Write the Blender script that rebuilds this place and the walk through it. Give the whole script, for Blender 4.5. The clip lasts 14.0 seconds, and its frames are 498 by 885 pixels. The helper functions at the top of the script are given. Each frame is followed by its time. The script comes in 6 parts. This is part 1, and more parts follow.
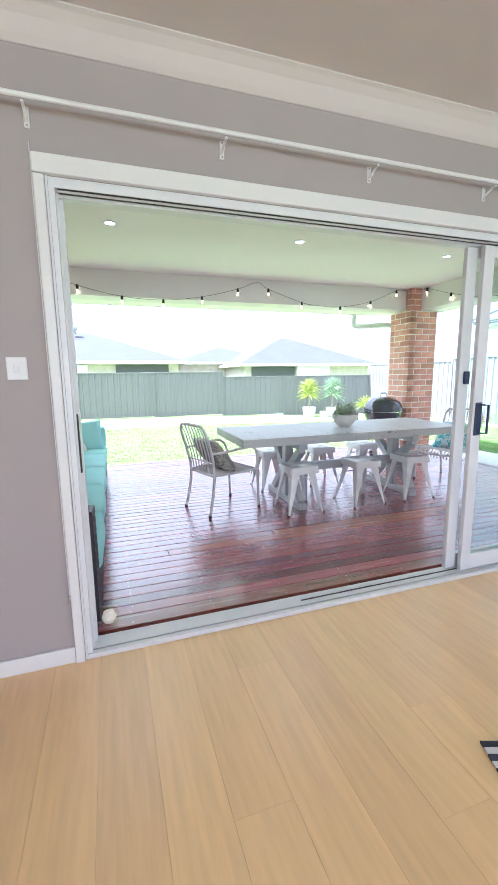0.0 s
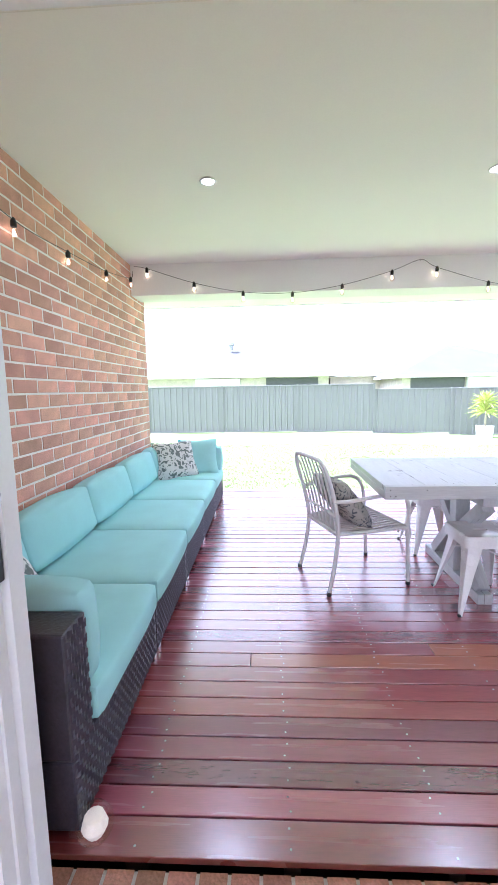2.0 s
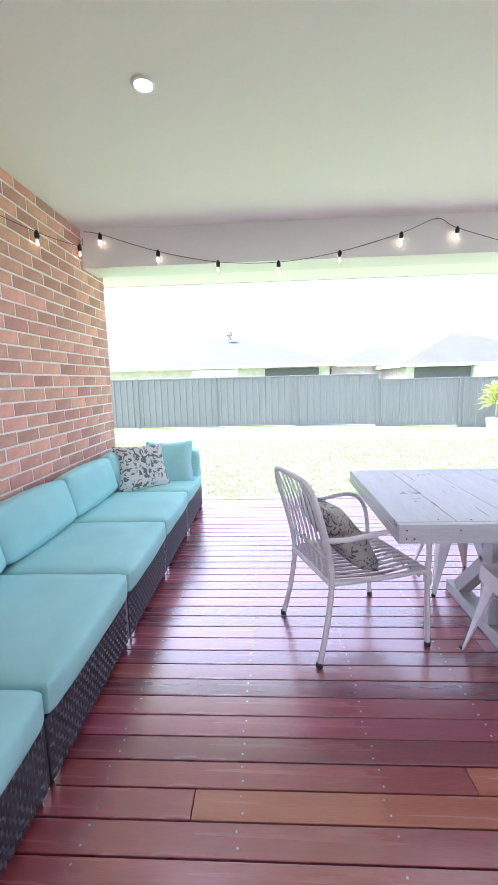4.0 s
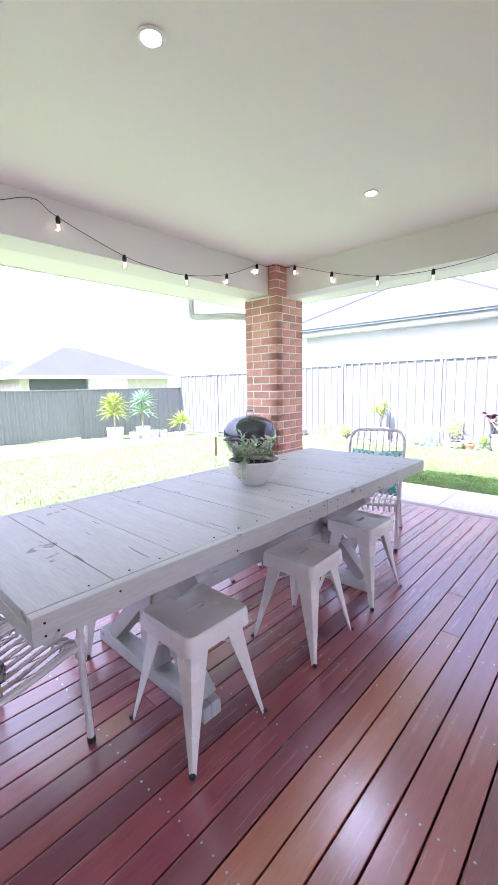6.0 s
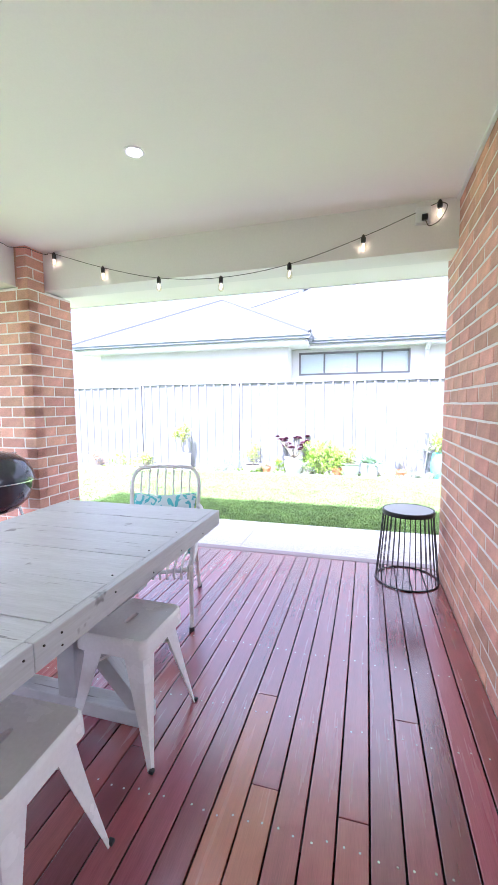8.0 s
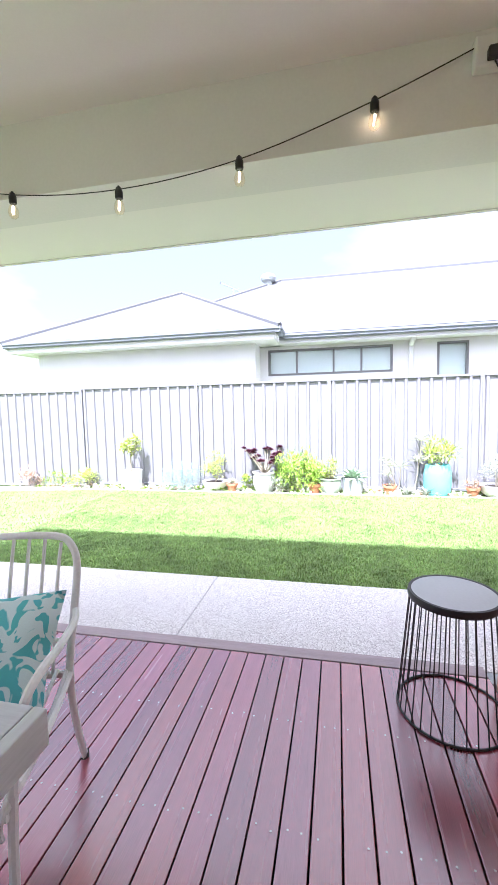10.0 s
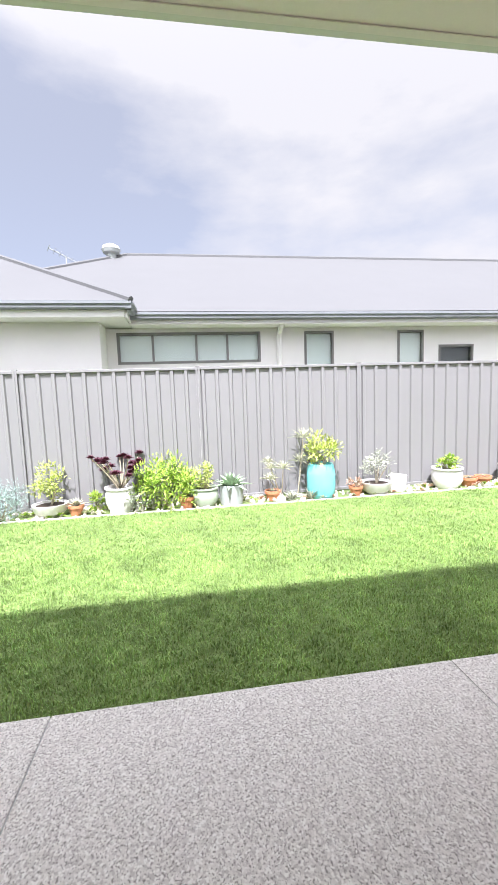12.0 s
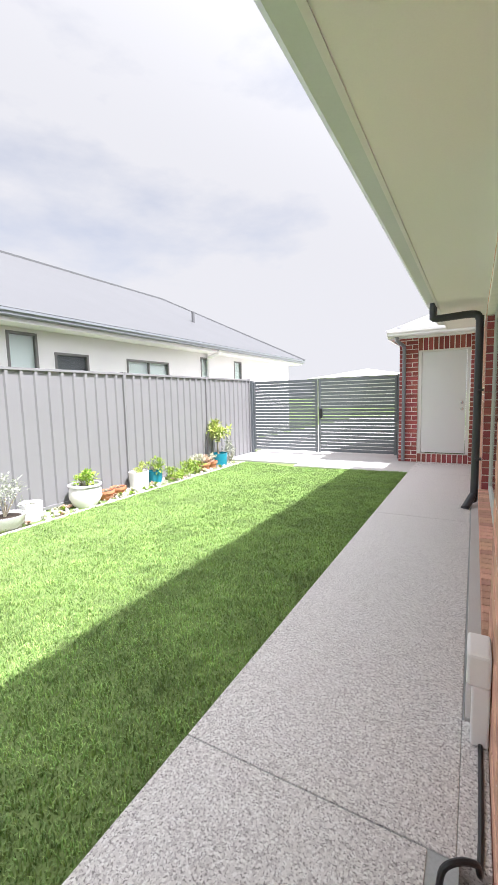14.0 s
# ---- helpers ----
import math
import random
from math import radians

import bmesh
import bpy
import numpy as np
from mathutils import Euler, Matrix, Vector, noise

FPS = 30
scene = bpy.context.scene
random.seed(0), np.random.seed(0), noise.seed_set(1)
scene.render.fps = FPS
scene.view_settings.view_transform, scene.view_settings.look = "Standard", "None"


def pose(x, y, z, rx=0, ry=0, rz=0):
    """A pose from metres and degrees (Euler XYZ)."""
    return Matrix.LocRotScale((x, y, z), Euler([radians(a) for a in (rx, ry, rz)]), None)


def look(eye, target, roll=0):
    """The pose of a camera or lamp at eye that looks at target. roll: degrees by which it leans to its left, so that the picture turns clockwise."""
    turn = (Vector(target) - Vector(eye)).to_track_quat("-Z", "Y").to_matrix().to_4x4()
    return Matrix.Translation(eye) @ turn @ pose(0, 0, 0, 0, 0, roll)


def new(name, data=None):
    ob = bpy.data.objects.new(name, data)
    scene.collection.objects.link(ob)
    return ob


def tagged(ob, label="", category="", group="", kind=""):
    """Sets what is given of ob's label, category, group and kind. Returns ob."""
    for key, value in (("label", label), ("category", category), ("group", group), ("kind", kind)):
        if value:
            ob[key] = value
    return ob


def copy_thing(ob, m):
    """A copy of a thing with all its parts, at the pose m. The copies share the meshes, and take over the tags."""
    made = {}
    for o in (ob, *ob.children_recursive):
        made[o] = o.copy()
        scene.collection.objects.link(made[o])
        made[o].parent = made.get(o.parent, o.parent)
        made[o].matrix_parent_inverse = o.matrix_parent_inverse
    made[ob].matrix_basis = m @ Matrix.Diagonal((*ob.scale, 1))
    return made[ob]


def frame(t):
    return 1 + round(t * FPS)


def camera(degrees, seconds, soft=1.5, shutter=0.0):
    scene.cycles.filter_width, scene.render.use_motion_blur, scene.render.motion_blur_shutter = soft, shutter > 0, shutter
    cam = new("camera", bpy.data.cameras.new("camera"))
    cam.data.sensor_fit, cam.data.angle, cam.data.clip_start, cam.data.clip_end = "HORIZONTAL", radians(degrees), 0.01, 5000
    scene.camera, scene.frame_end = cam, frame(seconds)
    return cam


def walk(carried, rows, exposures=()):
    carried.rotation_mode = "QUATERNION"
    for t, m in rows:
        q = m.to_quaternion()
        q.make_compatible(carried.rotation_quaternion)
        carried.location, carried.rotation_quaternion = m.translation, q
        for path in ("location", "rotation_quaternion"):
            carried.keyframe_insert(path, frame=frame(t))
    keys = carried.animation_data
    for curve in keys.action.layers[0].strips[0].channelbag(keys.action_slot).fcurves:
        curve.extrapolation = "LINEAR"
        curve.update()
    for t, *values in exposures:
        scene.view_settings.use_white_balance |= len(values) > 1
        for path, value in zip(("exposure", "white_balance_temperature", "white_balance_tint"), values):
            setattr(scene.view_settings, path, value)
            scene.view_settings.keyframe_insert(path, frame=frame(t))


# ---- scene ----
cam = camera(63.1, 14.0)
# seconds, x, y, z, yaw, pitch, roll
ROWS = [
    (0.0, 0.008, -0.036, 1.282, -18.76, -9.53, 0.65),
    (0.5, 0.111, 0.176, 1.271, -16.00, -8.99, 0.48),
    (1.0, 0.249, 0.453, 1.257, -11.39, -8.35, 0.44),
    (1.5, 0.344, 0.788, 1.249, -5.53, -7.75, 0.68),
    (2.0, 0.435, 1.077, 1.257, 2.49, -7.41, 0.98),
    (2.2, 0.473, 1.190, 1.267, 5.92, -7.22, 1.09),
    (4.3, 0.631, 1.870, 1.262, 0.84, -8.85, 1.63),
    (4.5, 0.658, 1.908, 1.254, -4.31, -8.97, 1.35),
    (5.0, 0.719, 2.016, 1.227, -18.78, -8.69, 1.06),
    (5.5, 0.753, 2.198, 1.237, -33.84, -8.33, 1.04),
    (6.0, 0.789, 2.321, 1.242, -47.39, -8.05, 1.12),
    (6.5, 0.889, 2.385, 1.224, -58.30, -7.58, 0.78),
    (7.0, 1.114, 2.428, 1.251, -65.77, -6.95, 0.68),
    (7.5, 1.346, 2.477, 1.235, -70.83, -6.04, 0.54),
    (8.0, 1.651, 2.565, 1.257, -73.84, -5.33, 0.49),
    (8.2, 1.763, 2.585, 1.264, -74.57, -5.25, 0.54),
    (10.3, 3.143, 2.786, 1.284, -78.99, -4.97, 1.46),
    (10.5, 3.267, 2.824, 1.282, -80.19, -5.19, 1.49),
    (11.0, 3.587, 2.939, 1.295, -84.27, -5.43, 1.88),
    (11.5, 3.921, 2.999, 1.284, -90.02, -5.83, 2.02),
    (12.0, 4.227, 3.028, 1.279, -98.62, -6.13, 2.00),
    (12.5, 4.503, 3.067, 1.285, -111.39, -6.37, 2.39),
    (13.0, 4.721, 3.040, 1.273, -124.90, -6.54, 2.17),
    (13.5, 4.894, 2.987, 1.285, -138.38, -6.53, 1.90),
    (14.0, 4.988, 2.967, 1.293, -151.02, -6.32, 1.50),
]
walk(cam, [(t, pose(x, y, z, 90 + pitch, roll, yaw)) for t, x, y, z, yaw, pitch, roll in ROWS],
     exposures=[(0.0, 2.85, 4950, 15), (1.5, 2.9, 4950, 20), (2.0, 3.1, 4950, 25), (5.0, 2.82, 4950, 30), (6.5, 2.8, 5050, 32), (8.0, 2.95, 5000, 27), (10.5, 2.28, 5450, 24), (11.5, 1.95, 5750, 21), (12.5, 1.73, 5950, 16), (14.0, 1.7, 5900, 16)])

# ---- light ----
SUN_AWAY = Vector((-0.49, 0.08, 0.86)).normalized()
world = bpy.data.worlds.new("sky")
scene.world = world
world.use_nodes = True
wn, wl = world.node_tree.nodes, world.node_tree.links
wn.clear()
w_out, w_bg = wn.new("ShaderNodeOutputWorld"), wn.new("ShaderNodeBackground")
w_sky, w_mix = wn.new("ShaderNodeTexSky"), wn.new("ShaderNodeMix")
w_co, w_map, w_noise, w_ramp = wn.new("ShaderNodeTexCoord"), wn.new("ShaderNodeMapping"), wn.new("ShaderNodeTexNoise"), wn.new("ShaderNodeValToRGB")
w_sky.sky_type, w_sky.sun_disc = "NISHITA", False
w_sky.sun_elevation, w_sky.sun_rotation = math.asin(SUN_AWAY.z), math.atan2(SUN_AWAY.x, SUN_AWAY.y)
w_sky.air_density, w_sky.dust_density, w_sky.ozone_density = 1.0, 1.5, 1.0
w_map.inputs["Scale"].default_value = (1.0, 1.0, 2.6)
w_noise.inputs["Scale"].default_value, w_noise.inputs["Detail"].default_value = 1.6, 7
w_noise.inputs["Roughness"].default_value = 0.55
w_ramp.color_ramp.elements[0].position, w_ramp.color_ramp.elements[0].color = 0.28, (0.50, 0.50, 0.50, 1)
w_ramp.color_ramp.elements[1].position, w_ramp.color_ramp.elements[1].color = 0.50, (1, 1, 1, 1)
w_mix.data_type = "RGBA"
w_mix.inputs[7].default_value = (5.6, 5.45, 5.1, 1)
wl.new(w_co.outputs["Generated"], w_map.inputs[0])
wl.new(w_map.outputs[0], w_noise.inputs["Vector"])
w_dot, w_gap, w_sub = wn.new("ShaderNodeVectorMath"), wn.new("ShaderNodeMapRange"), wn.new("ShaderNodeMath")
w_dot.operation, w_dot.inputs[1].default_value = "DOT_PRODUCT", Vector((0.86, 0.38, 0.40)).normalized()
wl.new(w_co.outputs["Generated"], w_dot.inputs[0])
wl.new(w_dot.outputs["Value"], w_gap.inputs[0])
w_gap.inputs[1].default_value, w_gap.inputs[2].default_value, w_gap.inputs[3].default_value, w_gap.inputs[4].default_value = 0.86, 1.0, 0.0, 0.22
w_sub.operation = "SUBTRACT"
wl.new(w_noise.outputs[0], w_sub.inputs[0]), wl.new(w_gap.outputs[0], w_sub.inputs[1])
wl.new(w_sub.outputs[0], w_ramp.inputs[0])
wl.new(w_ramp.outputs[0], w_mix.inputs[0])
wl.new(w_sky.outputs[0], w_mix.inputs[6])
w_rise, w_grey = wn.new("ShaderNodeMapRange"), wn.new("ShaderNodeMix")
# thin cloud glows round the sun that stands behind it and is evenly grey elsewhere
w_near, w_pow = wn.new("ShaderNodeVectorMath"), wn.new("ShaderNodeMath")
w_near.operation, w_near.inputs[1].default_value = "DOT_PRODUCT", SUN_AWAY
w_pow.operation, w_pow.inputs[1].default_value, w_pow.use_clamp = "POWER", 2.5, True
wl.new(w_co.outputs["Generated"], w_near.inputs[0]), wl.new(w_near.outputs["Value"], w_pow.inputs[0]), wl.new(w_pow.outputs[0], w_rise.inputs[0])
w_rise.inputs[3].default_value, w_rise.inputs[4].default_value = 0.40, 1.9
w_grey.data_type, w_grey.blend_type = "RGBA", "MULTIPLY"
w_grey.inputs[0].default_value = 1.0
wl.new(w_mix.outputs[2], w_grey.inputs[6]), wl.new(w_rise.outputs[0], w_grey.inputs[7])
wl.new(w_grey.outputs[2], w_bg.inputs[0])
wl.new(w_bg.outputs[0], w_out.inputs[0])
w_bg.inputs[1].default_value = 0.12
sun = new("sun", bpy.data.lights.new("sun", "SUN"))
sun.data.energy, sun.data.angle, sun.data.color = 3.6, radians(1.5), (1.0, 0.955, 0.90)
sun.matrix_world = look(SUN_AWAY * 40, (0, 0, 0))


# added fill: an area lamp in an invented opening of the unseen south wall
room_fill = new("room_fill_light", bpy.data.lights.new("room_fill_light", "AREA"))
room_fill.data.shape, room_fill.data.size, room_fill.data.size_y, room_fill.data.energy, room_fill.data.color = "RECTANGLE", 6.6, 1.6, 18, (1.0, 0.95, 0.93)
room_fill.matrix_world = look((0.4, -4.56, 1.35), (0.4, 0, 1.2))
# the three lit downlights over the deck
for lx, ly in ((0.09, 3.73), (1.81, 3.72), (3.57, 3.71)):
    led = new("downlight_lamp", bpy.data.lights.new("downlight_lamp", "SPOT"))
    led.data.energy, led.data.spot_size, led.data.spot_blend, led.data.shadow_soft_size, led.data.color = 4, radians(160), 1.0, 0.15, (1.0, 0.99, 0.98)
    led.location = (lx, ly, 2.515)


# ---- materials ----
def material(name, colour, rough=0.6, metal=0.0, vary=0.12, scale=6.0, bump=0.0, grain=80.0, per_piece=0.0, per_island=0.0,
             stretch=(1, 1, 1), dark=0.6, coat=0.0, spec=0.5, glow=0.0, glow_colour=None):
    """A painted or natural surface: base colour varied at two scales, with relief and uneven gloss."""
    m = bpy.data.materials.new(name)
    m.use_nodes = True
    n, l = m.node_tree.nodes, m.node_tree.links
    b = n["Principled BSDF"]
    b.inputs["Roughness"].default_value, b.inputs["Metallic"].default_value = rough, metal
    b.inputs["Coat Weight"].default_value, b.inputs["Specular IOR Level"].default_value = coat, spec
    b.inputs["Coat Roughness"].default_value = rough * 0.9
    co, mp = n.new("ShaderNodeTexCoord"), n.new("ShaderNodeMapping")
    mp.inputs["Scale"].default_value = stretch
    l.new(co.outputs["Object"], mp.inputs[0])
    big, fine = n.new("ShaderNodeTexNoise"), n.new("ShaderNodeTexNoise")
    big.inputs["Scale"].default_value, big.inputs["Detail"].default_value = scale, 4
    fine.inputs["Scale"].default_value, fine.inputs["Detail"].default_value = grain, 3
    l.new(mp.outputs[0], big.inputs["Vector"]), l.new(mp.outputs[0], fine.inputs["Vector"])
    add = n.new("ShaderNodeMath")
    add.operation = "ADD"
    half = n.new("ShaderNodeMath")
    half.operation, half.inputs[1].default_value = "MULTIPLY", 0.5
    l.new(big.outputs[0], add.inputs[0]), l.new(fine.outputs[0], add.inputs[1]), l.new(add.outputs[0], half.inputs[0])
    value = half.outputs[0]
    mix = n.new("ShaderNodeMix")
    mix.data_type = "RGBA"
    lo, hi = [c * (1 - vary) for c in colour], [min(1, c * (1 + vary)) for c in colour]
    ramp = n.new("ShaderNodeMapRange")
    ramp.inputs[1].default_value, ramp.inputs[2].default_value = 0.32, 0.68
    l.new(value, ramp.inputs[0]), l.new(ramp.outputs[0], mix.inputs[0])
    mix.inputs[6].default_value, mix.inputs[7].default_value = (*lo, 1), (*hi, 1)
    colour_out = mix.outputs[2]
    if per_piece or per_island:
        src = n.new("ShaderNodeObjectInfo").outputs["Random"] if per_piece else n.new("ShaderNodeNewGeometry").outputs["Random Per Island"]
        amount = per_piece or per_island
        hsv = n.new("ShaderNodeHueSaturation")
        r1 = n.new("ShaderNodeMapRange")
        r1.inputs[3].default_value, r1.inputs[4].default_value = 1 - amount * dark, 1 + amount
        l.new(src, r1.inputs[0]), l.new(r1.outputs[0], hsv.inputs["Value"])
        wn_ = n.new("ShaderNodeTexWhiteNoise")
        wn_.noise_dimensions = "1D"
        r2 = n.new("ShaderNodeMapRange")
        r2.inputs[3].default_value, r2.inputs[4].default_value = 0.5 - amount * 0.035, 0.5 + amount * 0.035
        l.new(src, wn_.inputs["W"]), l.new(wn_.outputs["Value"], r2.inputs[0]), l.new(r2.outputs[0], hsv.inputs["Hue"])
        l.new(colour_out, hsv.inputs["Color"])
        colour_out = hsv.outputs[0]
    l.new(colour_out, b.inputs["Base Color"])
    rr = n.new("ShaderNodeMapRange")
    rr.inputs[3].default_value, rr.inputs[4].default_value = max(0, rough - 0.08), min(1, rough + 0.08)
    l.new(big.outputs[0], rr.inputs[0]), l.new(rr.outputs[0], b.inputs["Roughness"])
    if bump:
        bp = n.new("ShaderNodeBump")
        bp.inputs["Strength"].default_value, bp.inputs["Distance"].default_value = bump, 0.01
        l.new(fine.outputs[0], bp.inputs["Height"]), l.new(bp.outputs[0], b.inputs["Normal"])
    if glow:
        b.inputs["Emission Color"].default_value = (*(glow_colour or colour), 1)
        b.inputs["Emission Strength"].default_value = glow
    return m


def glass_material(name, tint=(0.95, 0.98, 0.97), rough=0.0):
    m = bpy.data.materials.new(name)
    m.use_nodes = True
    n, l = m.node_tree.nodes, m.node_tree.links
    n.remove(n["Principled BSDF"])
    clear, shine, mix, fres = n.new("ShaderNodeBsdfTransparent"), n.new("ShaderNodeBsdfGlossy"), n.new("ShaderNodeMixShader"), n.new("ShaderNodeLayerWeight")
    clear.inputs[0].default_value = (*tint, 1)
    shine.inputs["Roughness"].default_value = rough
    power, scale_ = n.new("ShaderNodeMath"), n.new("ShaderNodeMath")
    power.operation, power.inputs[1].default_value = "POWER", 4.0
    fres.inputs[0].default_value = 0.5
    scale_.operation, scale_.inputs[1].default_value, scale_.inputs[2].default_value = "MULTIPLY_ADD", 0.7, 0.03
    l.new(fres.outputs["Facing"], power.inputs[0]), l.new(power.outputs[0], scale_.inputs[0]), l.new(scale_.outputs[0], mix.inputs[0]), l.new(clear.outputs[0], mix.inputs[1]), l.new(shine.outputs[0], mix.inputs[2])
    l.new(mix.outputs[0], n["Material Output"].inputs[0])
    return m


def speckled(name, base, chips, size, rough=0.85, bump=0.6):
    """Exposed aggregate: pebbles of several greys set in cement."""
    m = material(name, base, rough, vary=0.08, scale=1.2)
    n, l = m.node_tree.nodes, m.node_tree.links
    b = n["Principled BSDF"]
    co = n["Texture Coordinate"]
    vo = n.new("ShaderNodeTexVoronoi")
    vo.inputs["Scale"].default_value = size
    l.new(co.outputs["Object"], vo.inputs["Vector"])
    ramp = n.new("ShaderNodeValToRGB")
    ramp.color_ramp.interpolation = "CONSTANT"
    e = ramp.color_ramp.elements
    e[0].color, e[1].color = (*chips[0], 1), (*chips[-1], 1)
    e[1].position = 0.8
    for i, c in enumerate(chips[1:-1]):
        x = e.new(0.8 * (i + 1) / (len(chips) - 1))
        x.color = (*c, 1)
    sep = n.new("ShaderNodeSeparateColor")
    l.new(vo.outputs["Color"], sep.inputs[0]), l.new(sep.outputs[0], ramp.inputs[0])
    mix = n.new("ShaderNodeMix")
    mix.data_type = "RGBA"
    pit, edge = n.new("ShaderNodeTexNoise"), n.new("ShaderNodeMapRange")
    pit.inputs["Scale"].default_value, pit.inputs["Detail"].default_value, pit.inputs["Distortion"].default_value = size * 1.05, 2.0, 0.5
    l.new(co.outputs["Object"], pit.inputs["Vector"])
    edge.inputs[1].default_value, edge.inputs[2].default_value, edge.inputs[3].default_value, edge.inputs[4].default_value = 0.36, 0.44, 0, 1
    l.new(pit.outputs[0], edge.inputs[0]), l.new(edge.outputs[0], mix.inputs[0])
    old = b.inputs["Base Color"].links[0].from_socket
    l.new(old, mix.inputs[6]), l.new(ramp.outputs[0], mix.inputs[7]), l.new(mix.outputs[2], b.inputs["Base Color"])
    bp = n.new("ShaderNodeBump")
    bp.inputs["Strength"].default_value, bp.inputs["Distance"].default_value, bp.invert = bump, 0.006, False
    l.new(pit.outputs[0], bp.inputs["Height"]), l.new(bp.outputs[0], b.inputs["Normal"])
    return m


def patterned(name, base, ink, scale, cover=0.5):
    """Printed cloth: an irregular motif in a second colour on a woven ground."""
    m = material(name, base, 0.9, vary=0.05, grain=300, bump=0.2)
    n, l = m.node_tree.nodes, m.node_tree.links
    b = n["Principled BSDF"]
    wv = n.new("ShaderNodeTexNoise")
    wv.inputs["Scale"].default_value, wv.inputs["Detail"].default_value, wv.inputs["Distortion"].default_value = scale, 1.0, 2.2
    l.new(n["Texture Coordinate"].outputs["Object"], wv.inputs["Vector"])
    rg = n.new("ShaderNodeMapRange")
    rg.inputs[1].default_value, rg.inputs[2].default_value = cover, cover + 0.04
    l.new(wv.outputs[0], rg.inputs[0])
    mix = n.new("ShaderNodeMix")
    mix.data_type = "RGBA"
    old = b.inputs["Base Color"].links[0].from_socket
    l.new(rg.outputs[0], mix.inputs[0]), l.new(old, mix.inputs[6])
    mix.inputs[7].default_value = (*ink, 1)
    l.new(mix.outputs[2], b.inputs["Base Color"])
    return m


M_WALL = material("wall paint", (0.42, 0.375, 0.365), 0.7, vary=0.03, scale=1.5, grain=220, bump=0.05)
M_CEIL = material("ceiling paint", (0.70, 0.65, 0.63), 0.85, vary=0.02, scale=1.0, grain=200, bump=0.03)
M_TRIM = material("gloss trim paint", (0.80, 0.79, 0.78), 0.35, vary=0.02, scale=3)
M_ALU = material("white powder coat", (0.78, 0.78, 0.79), 0.35, vary=0.03, scale=4)
M_TRACK = material("dark track", (0.03, 0.03, 0.03), 0.5)
M_NAVY = material("dark blue latch", (0.03, 0.04, 0.09), 0.4)
M_SOFFIT = material("alfresco ceiling paint", (0.90, 0.87, 0.84), 0.8, vary=0.02, scale=0.8, grain=150, bump=0.03)
M_BEAM = material("beam cladding paint", (0.81, 0.79, 0.77), 0.75, vary=0.03, scale=1.2)
M_GUTTER = material("pale green grey gutter", (0.64, 0.66, 0.63), 0.35, vary=0.03)
M_OAK = material("light oak board", (0.90, 0.62, 0.31), 0.38, vary=0.09, scale=1.6, grain=7, stretch=(7, 0.55, 1), bump=0.01, per_piece=0.05, coat=0.5)
M_DECK = material("merbau decking", (0.28, 0.060, 0.074), 0.26, vary=0.2, scale=2.2, grain=30, stretch=(0.6, 12, 1), bump=0.05, per_piece=0.42, dark=0.95, coat=1.0, spec=0.8)
M_DECK_TAN = material("pale merbau board", (0.42, 0.14, 0.075), 0.26, vary=0.18, scale=2.2, grain=30, stretch=(0.6, 12, 1), bump=0.05, coat=0.9, spec=0.6)
for m_ in (M_DECK, M_DECK_TAN):
    m_.node_tree.nodes["Principled BSDF"].inputs["Coat IOR"].default_value = 2.0
M_BORDER = material("weathered deck border", (0.33, 0.26, 0.27), 0.45, vary=0.2, scale=3, grain=30, stretch=(8, 0.6, 1), bump=0.08)
M_SCREW = material("steel deck screw", (0.55, 0.52, 0.50), 0.3, metal=0.8)
M_BRICK = material("red brick", (0.60, 0.33, 0.24), 0.85, vary=0.24, scale=9, grain=130, bump=0.4, per_piece=0.28)
M_BRICK_STUFF = material("red brick joined", (0.60, 0.33, 0.24), 0.85, vary=0.24, scale=9, grain=130, bump=0.4, per_island=0.28)
# darker red of the garage; on the side window reveal it paints in shade
M_BRICK_DARK_SHADED = material("dark red and shaded brick", (0.30, 0.075, 0.070), 0.8, vary=0.24, scale=9, grain=130, bump=0.4, per_piece=0.3)
M_BRICK_DARK_SHADED_STUFF = material("dark red and shaded brick joined", (0.30, 0.075, 0.070), 0.8, vary=0.24, scale=9, grain=130, bump=0.4, per_island=0.3)
M_MORTAR = material("cream mortar", (0.82, 0.78, 0.72), 0.95, vary=0.08, scale=8, grain=200, bump=0.3)
M_AQUA = material("aqua outdoor fabric", (0.40, 0.70, 0.70), 0.92, vary=0.07, scale=5, grain=500, bump=0.15, spec=0.2)
M_WICKER = material("charcoal resin wicker", (0.045, 0.042, 0.055), 0.32, vary=0.3, scale=14, grain=90, bump=0.2)
M_CHROME = material("brushed steel", (0.62, 0.62, 0.63), 0.22, metal=1.0)


